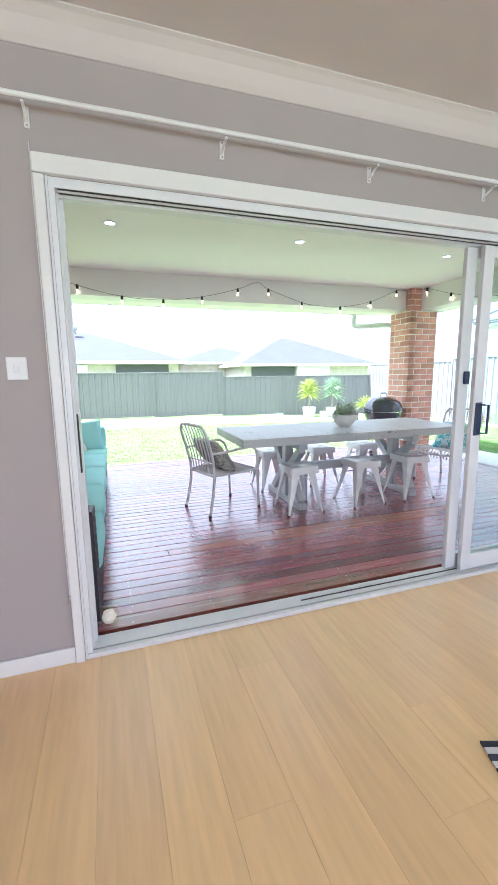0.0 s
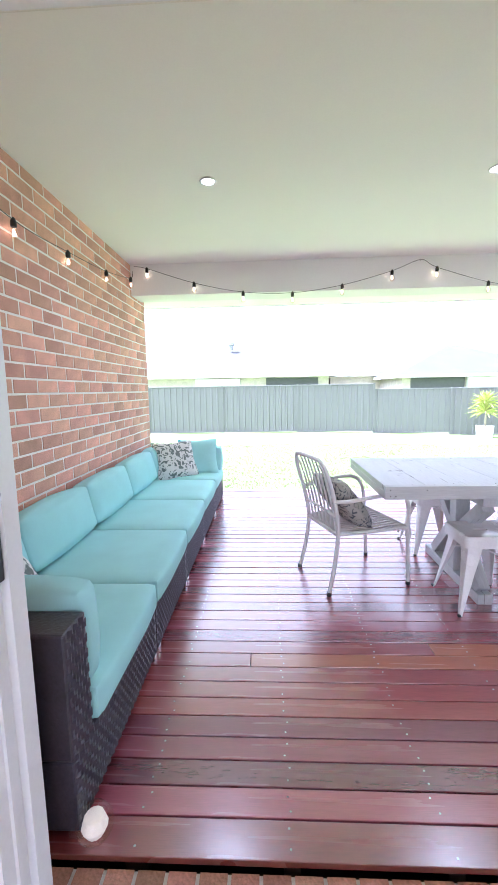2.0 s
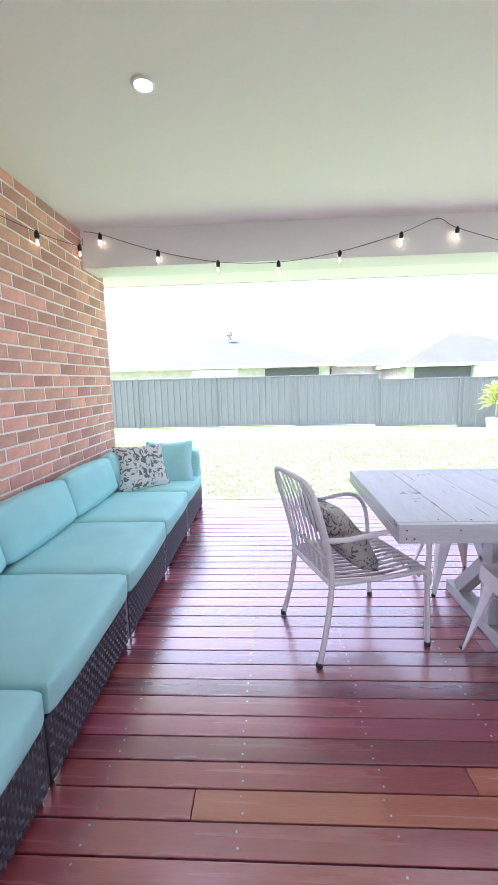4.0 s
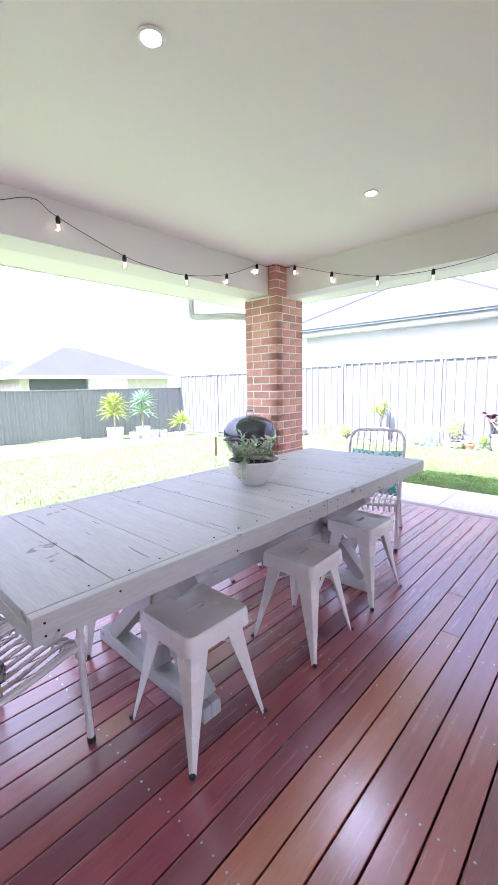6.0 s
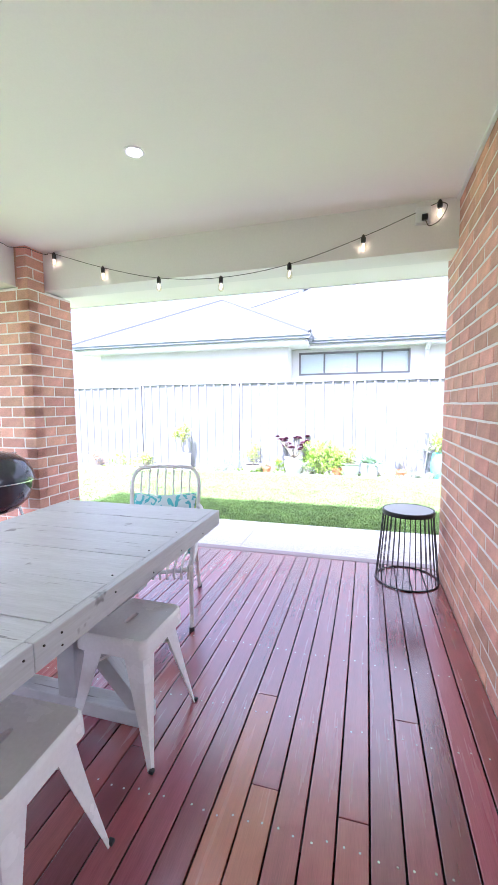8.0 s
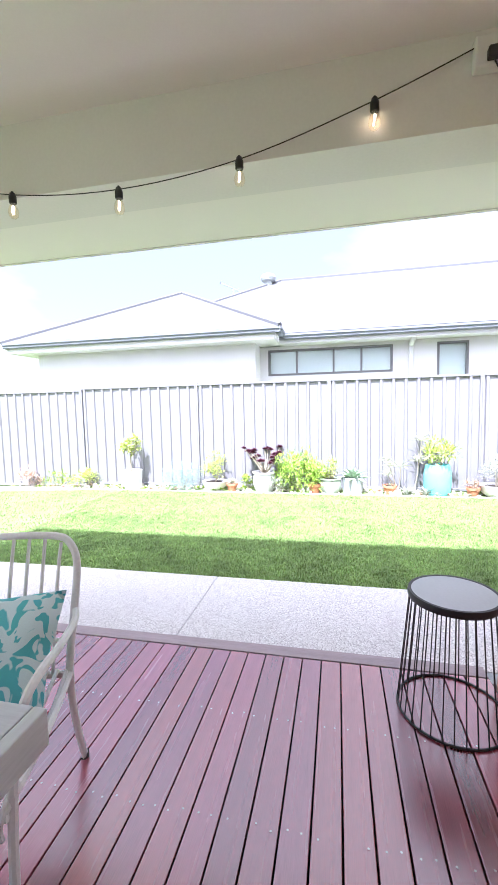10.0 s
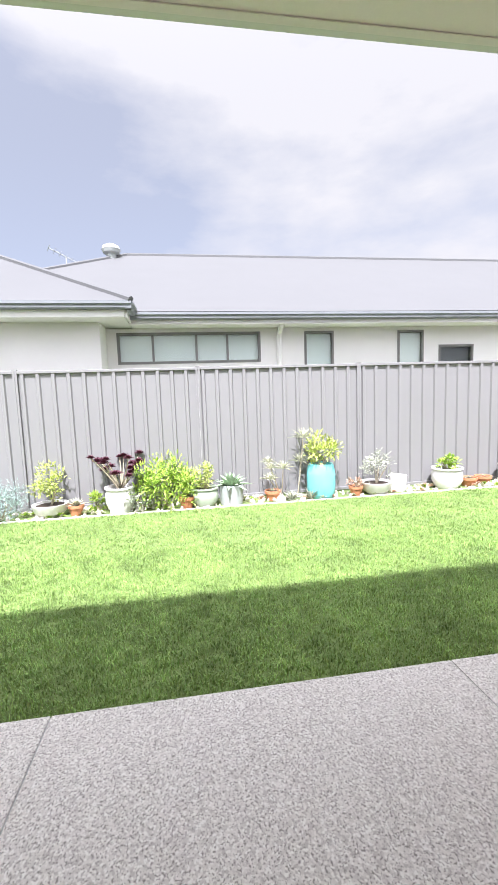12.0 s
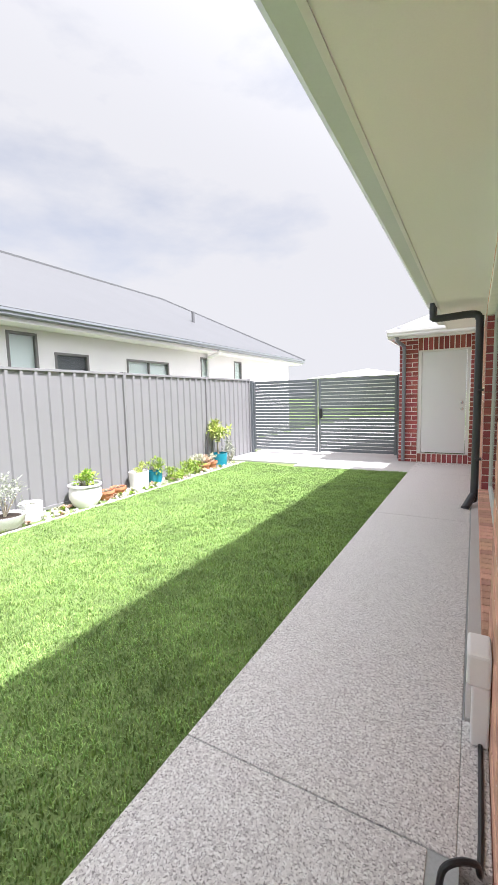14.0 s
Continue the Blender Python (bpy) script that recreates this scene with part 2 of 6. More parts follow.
def weathered(name, colour, stretch, split):
    """Washed boards: streaky paint worn through in splits along the grain and in small knots."""
    m = material(name, colour, 0.38, vary=0.12, scale=3, grain=25, stretch=stretch, bump=0.15, per_piece=0.07)
    n, l = m.node_tree.nodes, m.node_tree.links
    b = n["Principled BSDF"]
    last = b.inputs["Base Color"].links[0].from_socket
    for scale, lo, hi, st in ((4.0, 0.672, 0.71, split), (9.0, 0.70, 0.74, (1, 1, 1))):
        mp, no, rg, mx = n.new("ShaderNodeMapping"), n.new("ShaderNodeTexNoise"), n.new("ShaderNodeMapRange"), n.new("ShaderNodeMix")
        mp.inputs["Scale"].default_value = st
        no.inputs["Scale"].default_value, no.inputs["Detail"].default_value = scale, 3
        rg.inputs[1].default_value, rg.inputs[2].default_value, rg.inputs[4].default_value = lo, hi, 0.75
        mx.data_type = "RGBA"
        mx.inputs[7].default_value = (0.13, 0.125, 0.12, 1)
        l.new(n["Texture Coordinate"].outputs["Object"], mp.inputs[0]), l.new(mp.outputs[0], no.inputs["Vector"])
        l.new(no.outputs[0], rg.inputs[0]), l.new(rg.outputs[0], mx.inputs[0]), l.new(last, mx.inputs[6])
        last = mx.outputs[2]
    l.new(last, b.inputs["Base Color"])
    return m


M_TABLE = weathered("white washed timber", (0.50, 0.51, 0.505), (6, 0.6, 1), (14, 0.9, 1))
M_APRON = weathered("white washed timber edge", (0.50, 0.51, 0.505), (0.6, 6, 6), (0.9, 1, 10))
M_NAIL = material("dark nail hole", (0.02, 0.018, 0.016), 0.7)
M_STOOL = material("white enamelled steel", (0.82, 0.81, 0.79), 0.26, vary=0.05, scale=6, coat=0.3)
M_RUBBER = material("black rubber foot", (0.02, 0.02, 0.02), 0.7)
M_CANE = material("white painted cane", (0.70, 0.68, 0.66), 0.45, vary=0.08, scale=12, grain=120, bump=0.2)
M_LEAFPRINT = patterned("leaf print fabric", (0.72, 0.72, 0.70), (0.17, 0.20, 0.19), 14, 0.52)
M_GREYPRINT = patterned("taupe print fabric", (0.42, 0.40, 0.34), (0.10, 0.11, 0.12), 22, 0.55)
M_TEALPRINT = patterned("teal print fabric", (0.55, 0.66, 0.66), (0.10, 0.42, 0.45), 11, 0.5)
M_BLACK = material("black painted steel", (0.015, 0.015, 0.016), 0.4)
M_ENAMEL = material("glossy dark enamel", (0.030, 0.034, 0.045), 0.08, coat=0.6)
M_GREYTOP = material("pale grey table top", (0.52, 0.55, 0.57), 0.35, vary=0.05)
M_BOWL = material("cream ceramic", (0.72, 0.70, 0.66), 0.4, vary=0.06, scale=10)
M_WHITEPOT = material("white glazed pot", (0.74, 0.73, 0.72), 0.45, vary=0.08, scale=8)
M_GREYPOT = material("grey cement pot", (0.38, 0.40, 0.40), 0.7, vary=0.12, scale=8)
M_SAGEPOT = material("sage glazed pot", (0.42, 0.48, 0.38), 0.3, vary=0.1, scale=6)
M_TEALPOT = material("turquoise glazed pot", (0.20, 0.60, 0.63), 0.25, vary=0.1, scale=6)
M_BLUEPOT = material("deep teal glazed pot", (0.02, 0.22, 0.30), 0.25, vary=0.1, scale=6)
M_TERRA = material("terracotta", (0.52, 0.22, 0.11), 0.85, vary=0.15, scale=10, grain=90, bump=0.2)
M_SOIL = material("potting soil", (0.05, 0.035, 0.025), 0.95, vary=0.3, grain=60, bump=0.6)
M_ROCK = material("pale garden rock", (0.55, 0.50, 0.45), 0.9, vary=0.2, scale=12, grain=60, bump=0.5, per_island=0.25)
M_FENCE = material("grey steel fence sheet", (0.215, 0.212, 0.214), 0.45, vary=0.03, scale=1.2)
M_FENCEPOST = material("grey steel fence post", (0.215, 0.212, 0.214), 0.4, vary=0.03)
M_GATE = material("slate grey aluminium slat", (0.13, 0.145, 0.155), 0.4, vary=0.05)
M_RENDER = material("white rendered wall", (0.76, 0.745, 0.735), 0.85, vary=0.03, scale=2, grain=90, bump=0.15)
M_ROOF = material("pale grey roof sheet", (0.115, 0.117, 0.12), 0.55, vary=0.04, scale=0.7, spec=0.3)
# the garage roof is M_ROOF's colour, lightened here to paint in bright light
M_ROOF_LIGHTENED = material("lightened roof sheet", (0.45, 0.45, 0.45), 0.5, vary=0.04, scale=0.7, spec=0.3)
M_ROOFTILE = material("grey roof tile", (0.075, 0.075, 0.078), 0.8, vary=0.12, scale=1.0, grain=12, spec=0.15)
M_DARKGUT = material("slate gutter", (0.20, 0.215, 0.23), 0.4)
M_DPIPE = material("charcoal downpipe", (0.05, 0.052, 0.058), 0.35)
M_WINFRAME = material("dark window frame", (0.17, 0.165, 0.16), 0.4)
M_CURTAIN = material("sheer white curtain", (0.78, 0.79, 0.79), 0.9, vary=0.08, scale=3, stretch=(1, 14, 1))
# dark panel colour that stands in for unlit space behind openings
M_DARKBACK = material("dark backing of openings", (0.10, 0.10, 0.11), 0.9)
M_WHITEDOOR = material("white painted door", (0.74, 0.76, 0.76), 0.4, vary=0.02, scale=2)
M_CONC = speckled("exposed aggregate", (0.27, 0.25, 0.245), [(0.60, 0.57, 0.555), (0.66, 0.63, 0.61), (0.74, 0.71, 0.69), (0.80, 0.78, 0.76), (0.52, 0.49, 0.48), (0.69, 0.66, 0.64)], 135)
M_SLAB = material("plain concrete slab", (0.52, 0.50, 0.48), 0.9, vary=0.1, scale=2, grain=120, bump=0.2)
M_LAWN = material("lawn thatch", (0.165, 0.225, 0.080), 0.95, vary=0.3, scale=1.6, grain=45, bump=0.8, spec=0.1)
M_BLADE = material("grass blade", (0.205, 0.315, 0.082), 0.5, vary=0.42, scale=2.2, grain=9, per_island=0.45, spec=0.45)
M_GLASS = glass_material("window glass")
M_BULBGLASS = glass_material("bulb glass", (1.0, 0.96, 0.88))
M_FILAMENT = material("warm filament", (1.0, 0.80, 0.5), 0.5, glow=3.0, glow_colour=(1.0, 0.80, 0.50))
M_CORE = material("pale lamp core", (0.55, 0.50, 0.43), 0.5, glow=0.05, glow_colour=(1.0, 0.88, 0.70))
M_LED = material("downlight diffuser", (0.95, 0.95, 0.95), 0.4, glow=5.0, glow_colour=(1, 0.97, 0.92))
M_RUG = material("rug stripe white", (0.70, 0.69, 0.67), 0.95, vary=0.1, grain=300, bump=0.4)
M_RUGDARK = material("rug stripe navy", (0.04, 0.045, 0.07), 0.95, vary=0.1, grain=300, bump=0.4)


def leaf_material(name, colour, rough=0.5, vary=0.35):
    return material(name, colour, rough, vary=0.2, scale=8, per_island=vary, spec=0.3)


L_SUCC = leaf_material("grey green succulent leaf", (0.46, 0.54, 0.36))
L_LIME = leaf_material("lime leaf", (0.24, 0.34, 0.05))
L_YELLOW = leaf_material("yellow green leaf", (0.40, 0.46, 0.12))
L_BRIGHT = leaf_material("bright green leaf", (0.30, 0.44, 0.06))
L_PURPLE = leaf_material("dark purple rosette", (0.11, 0.035, 0.055))
L_BLUE = leaf_material("blue grey foliage", (0.30, 0.40, 0.36))
L_AGAVE = leaf_material("pale agave leaf", (0.33, 0.43, 0.29), vary=0.15)
L_PALE = leaf_material("pale cream leaf", (0.52, 0.52, 0.38))
L_GREY = leaf_material("silver grey leaf", (0.36, 0.38, 0.30))
L_YUCCA = leaf_material("variegated yucca leaf", (0.40, 0.44, 0.12))
L_PINK = leaf_material("pink tinged succulent", (0.48, 0.33, 0.24))
L_STEM = leaf_material("pale stem", (0.34, 0.30, 0.22))


# ---- mesh helpers ----
def box(bm, x0, y0, z0, x1, y1, z1, bevel=0.0, m=None):
    r = bmesh.ops.create_cube(bm, size=1)
    vs = r["verts"]
    t = Matrix.Translation(((x0 + x1) / 2, (y0 + y1) / 2, (z0 + z1) / 2)) @ Matrix.Diagonal((abs(x1 - x0), abs(y1 - y0), abs(z1 - z0), 1))
    bmesh.ops.transform(bm, matrix=(m @ t) if m else t, verts=vs)
    if bevel:
        es = list({e for v in vs for e in v.link_edges})
        bmesh.ops.bevel(bm, geom=es, offset=bevel, segments=2, affect="EDGES", profile=0.5)
    return bm


def boxes(*dims, bevel=0.0):
    bm = bmesh.new()
    for d in dims:
        box(bm, *d, bevel=bevel)
    return bm


def rod(bm, p0, p1, r0, r1=None, n=10):
    p0, p1 = Vector(p0), Vector(p1)
    r1 = r0 if r1 is None else r1
    q = (p1 - p0).to_track_quat("Z", "Y").to_matrix().to_4x4()
    r = bmesh.ops.create_cone(bm, cap_ends=True, segments=n, radius1=r0, radius2=r1, depth=(p1 - p0).length)
    bmesh.ops.transform(bm, matrix=Matrix.Translation((p0 + p1) / 2) @ q, verts=r["verts"])
    return bm


def tube(bm, pts, r, n=8, closed=False):
    """A round bar bent along a line of points."""
    pts = [Vector(p) for p in pts]
    k = len(pts)
    rings, up = [], None
    for i, p in enumerate(pts):
        a = pts[(i - 1) % k] if closed or i else p
        b = pts[(i + 1) % k] if closed or i < k - 1 else p
        d = (b - a).normalized()
        if up is None:
            up = d.orthogonal().normalized()
        up = (up - d * up.dot(d)).normalized()
        side = d.cross(up)
        rr = r[i] if isinstance(r, (list, tuple)) else r
        rings.append([bm.verts.new(p + (up * math.cos(2 * math.pi * j / n) + side * math.sin(2 * math.pi * j / n)) * rr) for j in range(n)])
    for i in range(k if closed else k - 1):
        A, B = rings[i], rings[(i + 1) % k]
        for j in range(n):
            bm.faces.new((A[j], A[(j + 1) % n], B[(j + 1) % n], B[j]))
    if not closed:
        bm.faces.new(rings[0][::-1]), bm.faces.new(rings[-1])
    return bm


def smooth_line(pts, steps=6):
    """Catmull-Rom through the points."""
    pts = [Vector(p) for p in pts]
    full = [pts[0] * 2 - pts[1]] + pts + [pts[-1] * 2 - pts[-2]]
    out = []
    for i in range(1, len(full) - 2):
        a, b, c, d = full[i - 1:i + 3]
        for s in range(steps):
            t = s / steps
            out.append(0.5 * ((2 * b) + (c - a) * t + (2 * a - 5 * b + 4 * c - d) * t * t + (3 * b - a - 3 * c + d) * t ** 3))
    return out + [pts[-1]]


def lathe(bm, profile, n=24, centre=(0, 0, 0)):
    cx, cy, cz = centre
    rings = []
    for r, z in profile:
        if r < 1e-5:
            rings.append([bm.verts.new((cx, cy, cz + z))])
        else:
            rings.append([bm.verts.new((cx + r * math.cos(2 * math.pi * j / n), cy + r * math.sin(2 * math.pi * j / n), cz + z)) for j in range(n)])
    for A, B in zip(rings, rings[1:]):
        for j in range(n):
            a0, a1, b0, b1 = A[j % len(A)], A[(j + 1) % n % len(A)], B[j % len(B)], B[(j + 1) % n % len(B)]
            vs = []
            for v in (a0, a1, b1, b0):
                if v not in vs:
                    vs.append(v)
            if len(vs) > 2:
                bm.faces.new(vs)
    return bm


def to_mesh(name, bm, mat, smooth=False):
    bmesh.ops.recalc_face_normals(bm, faces=bm.faces)
    me = bpy.data.meshes.new(name)
    bm.to_mesh(me)
    bm.free()
    if mat:
        me.materials.append(mat)
    if smooth:
        me.shade_smooth()
        me.set_sharp_from_angle(angle=radians(38))
    return me


def part(name, bm, mat, parent, label="", smooth=False):
    ob = new(name, to_mesh(name, bm, mat, smooth))
    ob.parent = parent
    return tagged(ob, label) if label else ob


def thing(name, label, category, group="", at=None, kind=""):
    ob = new(name)
    ob.empty_display_size = 0.1
    if at is not None:
        ob.matrix_basis = at if isinstance(at, Matrix) else Matrix.Translation(at)
    return tagged(ob, label, category, group, kind)


def solid(name, bm, mat, label, category="", kind="structure", smooth=False):
    return tagged(new(name, to_mesh(name, bm, mat, smooth)), label, category or name.split("_")[0], kind=kind)


def stuff(name, verts, faces, mat, label, category, parent=None, smooth=False):
    me = bpy.data.meshes.new(name)
    me.from_pydata(verts, [], faces)
    me.materials.append(mat)
    if smooth:
        me.shade_smooth()
    ob = new(name, me)
    ob.parent = parent
    return tagged(ob, label, "" if parent else category, kind="stuff")

# ---- large structure ----
DECK_Z, PATH_Z, CEIL_Z, BEAM_Z = -0.03, -0.055, 2.53, 2.225
LEFT_X, HOUSE_X, FENCE_X, BACK_Y = -0.93, 4.90, 9.90, 14.0


def ground_z(x, y):
    if -1.3 < x < 5.02 and -7 < y < 6.25:
        return -0.32
    drop = min(max((y - 7) / 7, 0), 1)
    return -0.075 - 0.013 * min(max(x - 6, 0), 5) - drop * (0.03 + 0.030 * min(max(x - 2, 0), 8))


def build_ground():
    xs = [-2500, -400, -90, -40, -20, -12] + [i * 0.5 for i in range(-16, -2)] + [-1.31, -1.29, 0, 2, 4, 5.01, 5.03, 5.5] + [i * 0.5 for i in range(12, 24)] + [14, 20, 40, 90, 400, 2500]
    ys = [-2500, -400, -90, -40, -20, -12, -8, -7.01, -6.99, -5, -3, -1, 1, 3, 5, 6.24, 6.26] + [i * 0.5 for i in range(13, 33)] + [18, 24, 40, 90, 400, 2500]
    verts = [(x, y, ground_z(x, y)) for y in ys for x in xs]
    w = len(xs)
    faces = [(j * w + i, j * w + i + 1, (j + 1) * w + i + 1, (j + 1) * w + i) for j in range(len(ys) - 1) for i in range(w - 1)]
    me = bpy.data.meshes.new("ground")
    me.from_pydata(verts, [], faces)
    me.materials.append(M_LAWN)
    tagged(new("ground", me), "mown green lawn falling gently to the fences", "ground", kind="structure")


build_ground()

# room
floor = thing("floor", "light oak floorboards with a satin finish", "floor", kind="structure")
part("subfloor", boxes((-4, -4.5, -0.12, 6.0 - 1.12, 1.80, -0.016)), M_OAK, floor)
solid("wall_north", boxes((-4, 1.80, 0, -0.168, 1.92, 2.62), (-0.168, 1.80, 2.034, 3.42, 1.92, 2.62), (3.42, 1.80, 0, 4.78, 1.92, 2.62)), M_WALL, "painted plaster wall round the sliding door", "wall")
solid("wall_west", boxes((-4.12, -4.5, 0, -4, 1.92, 2.62)), M_WALL, "plain painted plaster wall", "wall")
# this unseen wall has an opening added to hold the room's fill lamp
solid("wall_south", boxes((-4, -4.62, 0, 4.78, -4.5, 0.5), (-4, -4.62, 2.2, 4.78, -4.5, 2.62), (-4, -4.62, 0.5, -3.0, -4.5, 2.2), (3.8, -4.62, 0.5, 4.78, -4.5, 2.2)), M_WALL, "painted plaster wall with a wide opening added for the fill lamp", "wall")
solid("wall_east", boxes((4.66, -4.5, 0, 4.78, -2.35, 2.62), (4.66, 0.90, 0, 4.78, 1.80, 2.62), (4.66, -2.35, 0, 4.78, 0.90, 0.17), (4.66, -2.35, 2.13, 4.78, 0.90, 2.62)), M_WALL, "painted plaster wall with a low wide window", "wall")
solid("ceiling", boxes((-4.12, -4.62, 2.55, 4.78, 1.92, 2.65)), M_CEIL, "flat white plasterboard ceiling", "ceiling")


def cove(bm, x0, x1):
    prof = [(1.80, 2.455), (1.795, 2.455), (1.775, 2.475), (1.745, 2.515), (1.715, 2.538), (1.70, 2.545), (1.70, 2.55), (1.80, 2.55)]
    a = [bm.verts.new((x0, y, z)) for y, z in prof]
    b = [bm.verts.new((x1, y, z)) for y, z in prof]
    k = len(prof)
    for i in range(k):
        bm.faces.new((a[i], a[(i + 1) % k], b[(i + 1) % k], b[i]))
    bm.faces.new(a[::-1]), bm.faces.new(b)
    return bm


solid("trim_cornice", cove(bmesh.new(), -4, 4.66), M_CEIL, "white cove cornice along the ceiling", "cornice")
solid("baseboard_west", boxes((-4, 1.785, 0, -0.218, 1.80, 0.075), bevel=0.003), M_TRIM, "white gloss skirting board", "baseboard")
solid("baseboard_east", boxes((3.43, 1.785, 0, 4.66, 1.80, 0.075), bevel=0.003), M_TRIM, "white gloss skirting board", "baseboard")
arch = thing("trim_architrave", "white painted architrave round the sliding door", "architrave", kind="structure")
part("upright", boxes((-0.216, 1.775, 0, -0.178, 1.797, 2.03), bevel=0.004), M_TRIM, arch)
part("upright", boxes((3.35, 1.775, 0, 3.42, 1.797, 2.03), bevel=0.004), M_TRIM, arch)
part("head", boxes((-0.216, 1.77, 2.032, 3.42, 1.797, 2.10), bevel=0.004), M_TRIM, arch)

# sliding door
door = thing("door_1", "white aluminium sliding door standing open onto the deck", "door", kind="structure")
part("jamb", boxes((-0.167, 1.80, 0.0, -0.146, 1.938, 2.032), (-0.176, 1.793, 0.0, -0.1675, 1.797, 2.032), (-0.146, 1.84, 0.0, -0.138, 1.852, 1.985), (-0.146, 1.885, 0, -0.126, 1.938, 1.985)), M_ALU, door)
part("jamb", boxes((3.30, 1.80, 0.0, 3.346, 1.938, 2.032)), M_ALU, door)
part("head_frame", boxes((-0.1458, 1.80, 1.996, 3.2998, 1.806, 2.0325), (-0.1458, 1.838, 1.996, 3.2998, 1.848, 2.0325), (-0.1458, 1.880, 1.990, 3.2998, 1.94, 2.0325)), M_ALU, door)
part("head_track", boxes((-0.1375, 1.8062, 2.002, 3.2995, 1.8378, 2.03), (-0.1375, 1.8482, 2.002, 3.2995, 1.8798, 2.03)), M_TRACK, door, "dark grooves of the head track")
part("sill", boxes((-0.166, 1.79, 0.0, 3.346, 1.815, 0.022), (-0.166, 1.83, 0.0, 3.346, 1.925, 0.020)) , M_ALU, door)
part("sill_track", boxes((-0.145, 1.8155, 0.0, 3.3, 1.8295, 0.006), (0.95, 1.868, 0.02, 3.3, 1.8755, 0.0235)), M_TRACK, door, "dark groove of the sill track")


def sash(x0, x1, y0, y1, z1=1.985):
    bm = boxes((x0, y0, 0.024, x0 + 0.075, y1, z1), (x1 - 0.06, y0, 0.024, x1, y1, z1), bevel=0.004)
    box(bm, x0 + 0.0752, y0 + 0.002, 0.024, x1 - 0.0602, y1 - 0.002, 0.12, 0.004)
    return box(bm, x0 + 0.0752, y0 + 0.002, z1 - 0.06, x1 - 0.0602, y1 - 0.002, z1, 0.004)


panel = part("sliding_panel", sash(2.06, 3.30, 1.836, 1.866), M_ALU, door)
pane = part("pane", boxes((2.13, 1.849, 0.11, 3.25, 1.853, 1.93)), M_GLASS, panel)
pane.visible_shadow = False
panel2 = part("fixed_panel", sash(1.99, 3.30, 1.89, 1.92), M_ALU, door)
pane2 = part("pane", boxes((2.06, 1.903, 0.11, 3.25, 1.907, 1.93)), M_GLASS, panel2)
pane2.visible_shadow = False
part("pull_handle", tube(boxes((2.075, 1.828, 0.90, 2.125, 1.8355, 1.10), bevel=0.004), [(2.11, 1.83, 0.915), (2.135, 1.795, 0.915), (2.135, 1.795, 1.085), (2.11, 1.83, 1.085)], 0.007), M_NAVY, panel, "dark blue pull handle")
part("latch", boxes((2.02, 1.872, 1.21, 2.055, 1.889, 1.285), bevel=0.003), M_NAVY, panel2, "dark blue catch")
part("strike_plate", boxes((-0.1455, 1.856, 0.86, -0.132, 1.881, 1.12), bevel=0.003), M_TRACK, door, "black strike plate")
part("bug_strip", boxes((-0.145, 1.93, 1.28, -0.136, 1.9375, 1.36)), M_TRACK, door)

# curtain rod, switch and cord
rod_thing = thing("curtain_rod", "thin white curtain rod on wall brackets above the door", "curtain rod")
part("pole", rod(bmesh.new(), (-0.75, 1.715, 2.247), (3.9, 1.715, 2.247), 0.009, n=14), M_TRIM, rod_thing, smooth=True)
for bx in (-0.22, 0.52, 1.25, 1.97, 2.75, 3.5):
    b = bmesh.new()
    box(b, bx - 0.010, 1.794, 2.185, bx + 0.010, 1.80, 2.255, 0.002)
    tube(b, smooth_line([(bx, 1.796, 2.205), (bx, 1.775, 2.212), (bx, 1.745, 2.228), (bx, 1.722, 2.232)], 3), 0.006, 6)
    br = part("bracket", b, M_TRIM, rod_thing)
    for sz in (2.193, 2.247):
        part("screw", rod(bmesh.new(), (bx, 1.7945, sz), (bx, 1.792, sz), 0.004), M_CHROME, br)
sw = thing("light_switch", "white wall switch plate beside the sliding door", "switch")
part("plate", boxes((-0.372, 1.792, 1.27, -0.298, 1.80, 1.36), bevel=0.003), M_TRIM, sw)
part("rocker", boxes((-0.345, 1.788, 1.30, -0.325, 1.7915, 1.33), bevel=0.001), M_ALU, sw)
cord = thing("blind_cord", "white pull cord hanging beside the architrave", "cord")
part("string", tube(bmesh.new(), smooth_line([(-0.219, 1.786, 2.14), (-0.220, 1.783, 1.4), (-0.219, 1.782, 0.33)], 6), 0.0022, 6), M_TRIM, cord)
part("bead", lathe(bmesh.new(), [(0, 0), (0.006, 0.004), (0.008, 0.02), (0.004, 0.032), (0, 0.034)], 10, (-0.219, 1.782, 0.298)), M_CHROME, cord, smooth=True)
rug = thing("rug", "navy and white striped woven rug on the oak floor", "rug", at=pose(1.15, 0.86, 0.001, 0, 0, -20))
for i in range(26):
    part("stripe", boxes((0, -0.012 - i * 0.05, 0, 1.6, -0.012 - i * 0.05 + 0.0245, 0.008), bevel=0.002), M_RUGDARK, rug)
    part("stripe", boxes((0, -0.037 - i * 0.05, 0, 1.6, -0.037 - i * 0.05 + 0.0245, 0.008), bevel=0.002), M_RUG, rug)

# alfresco roof
solid("ceiling_alfresco", boxes((LEFT_X, 2.03, CEIL_Z, 4.56, 5.31, CEIL_Z + 0.08)), M_SOFFIT, "flat cream ceiling over the deck", "ceiling")
beam_b = thing("beam_back", "cream clad beam and eave along the back of the deck", "beam", kind="structure")
part("casing", boxes((LEFT_X, 5.31, BEAM_Z, 4.56, 5.62, 2.62)), M_BEAM, beam_b)
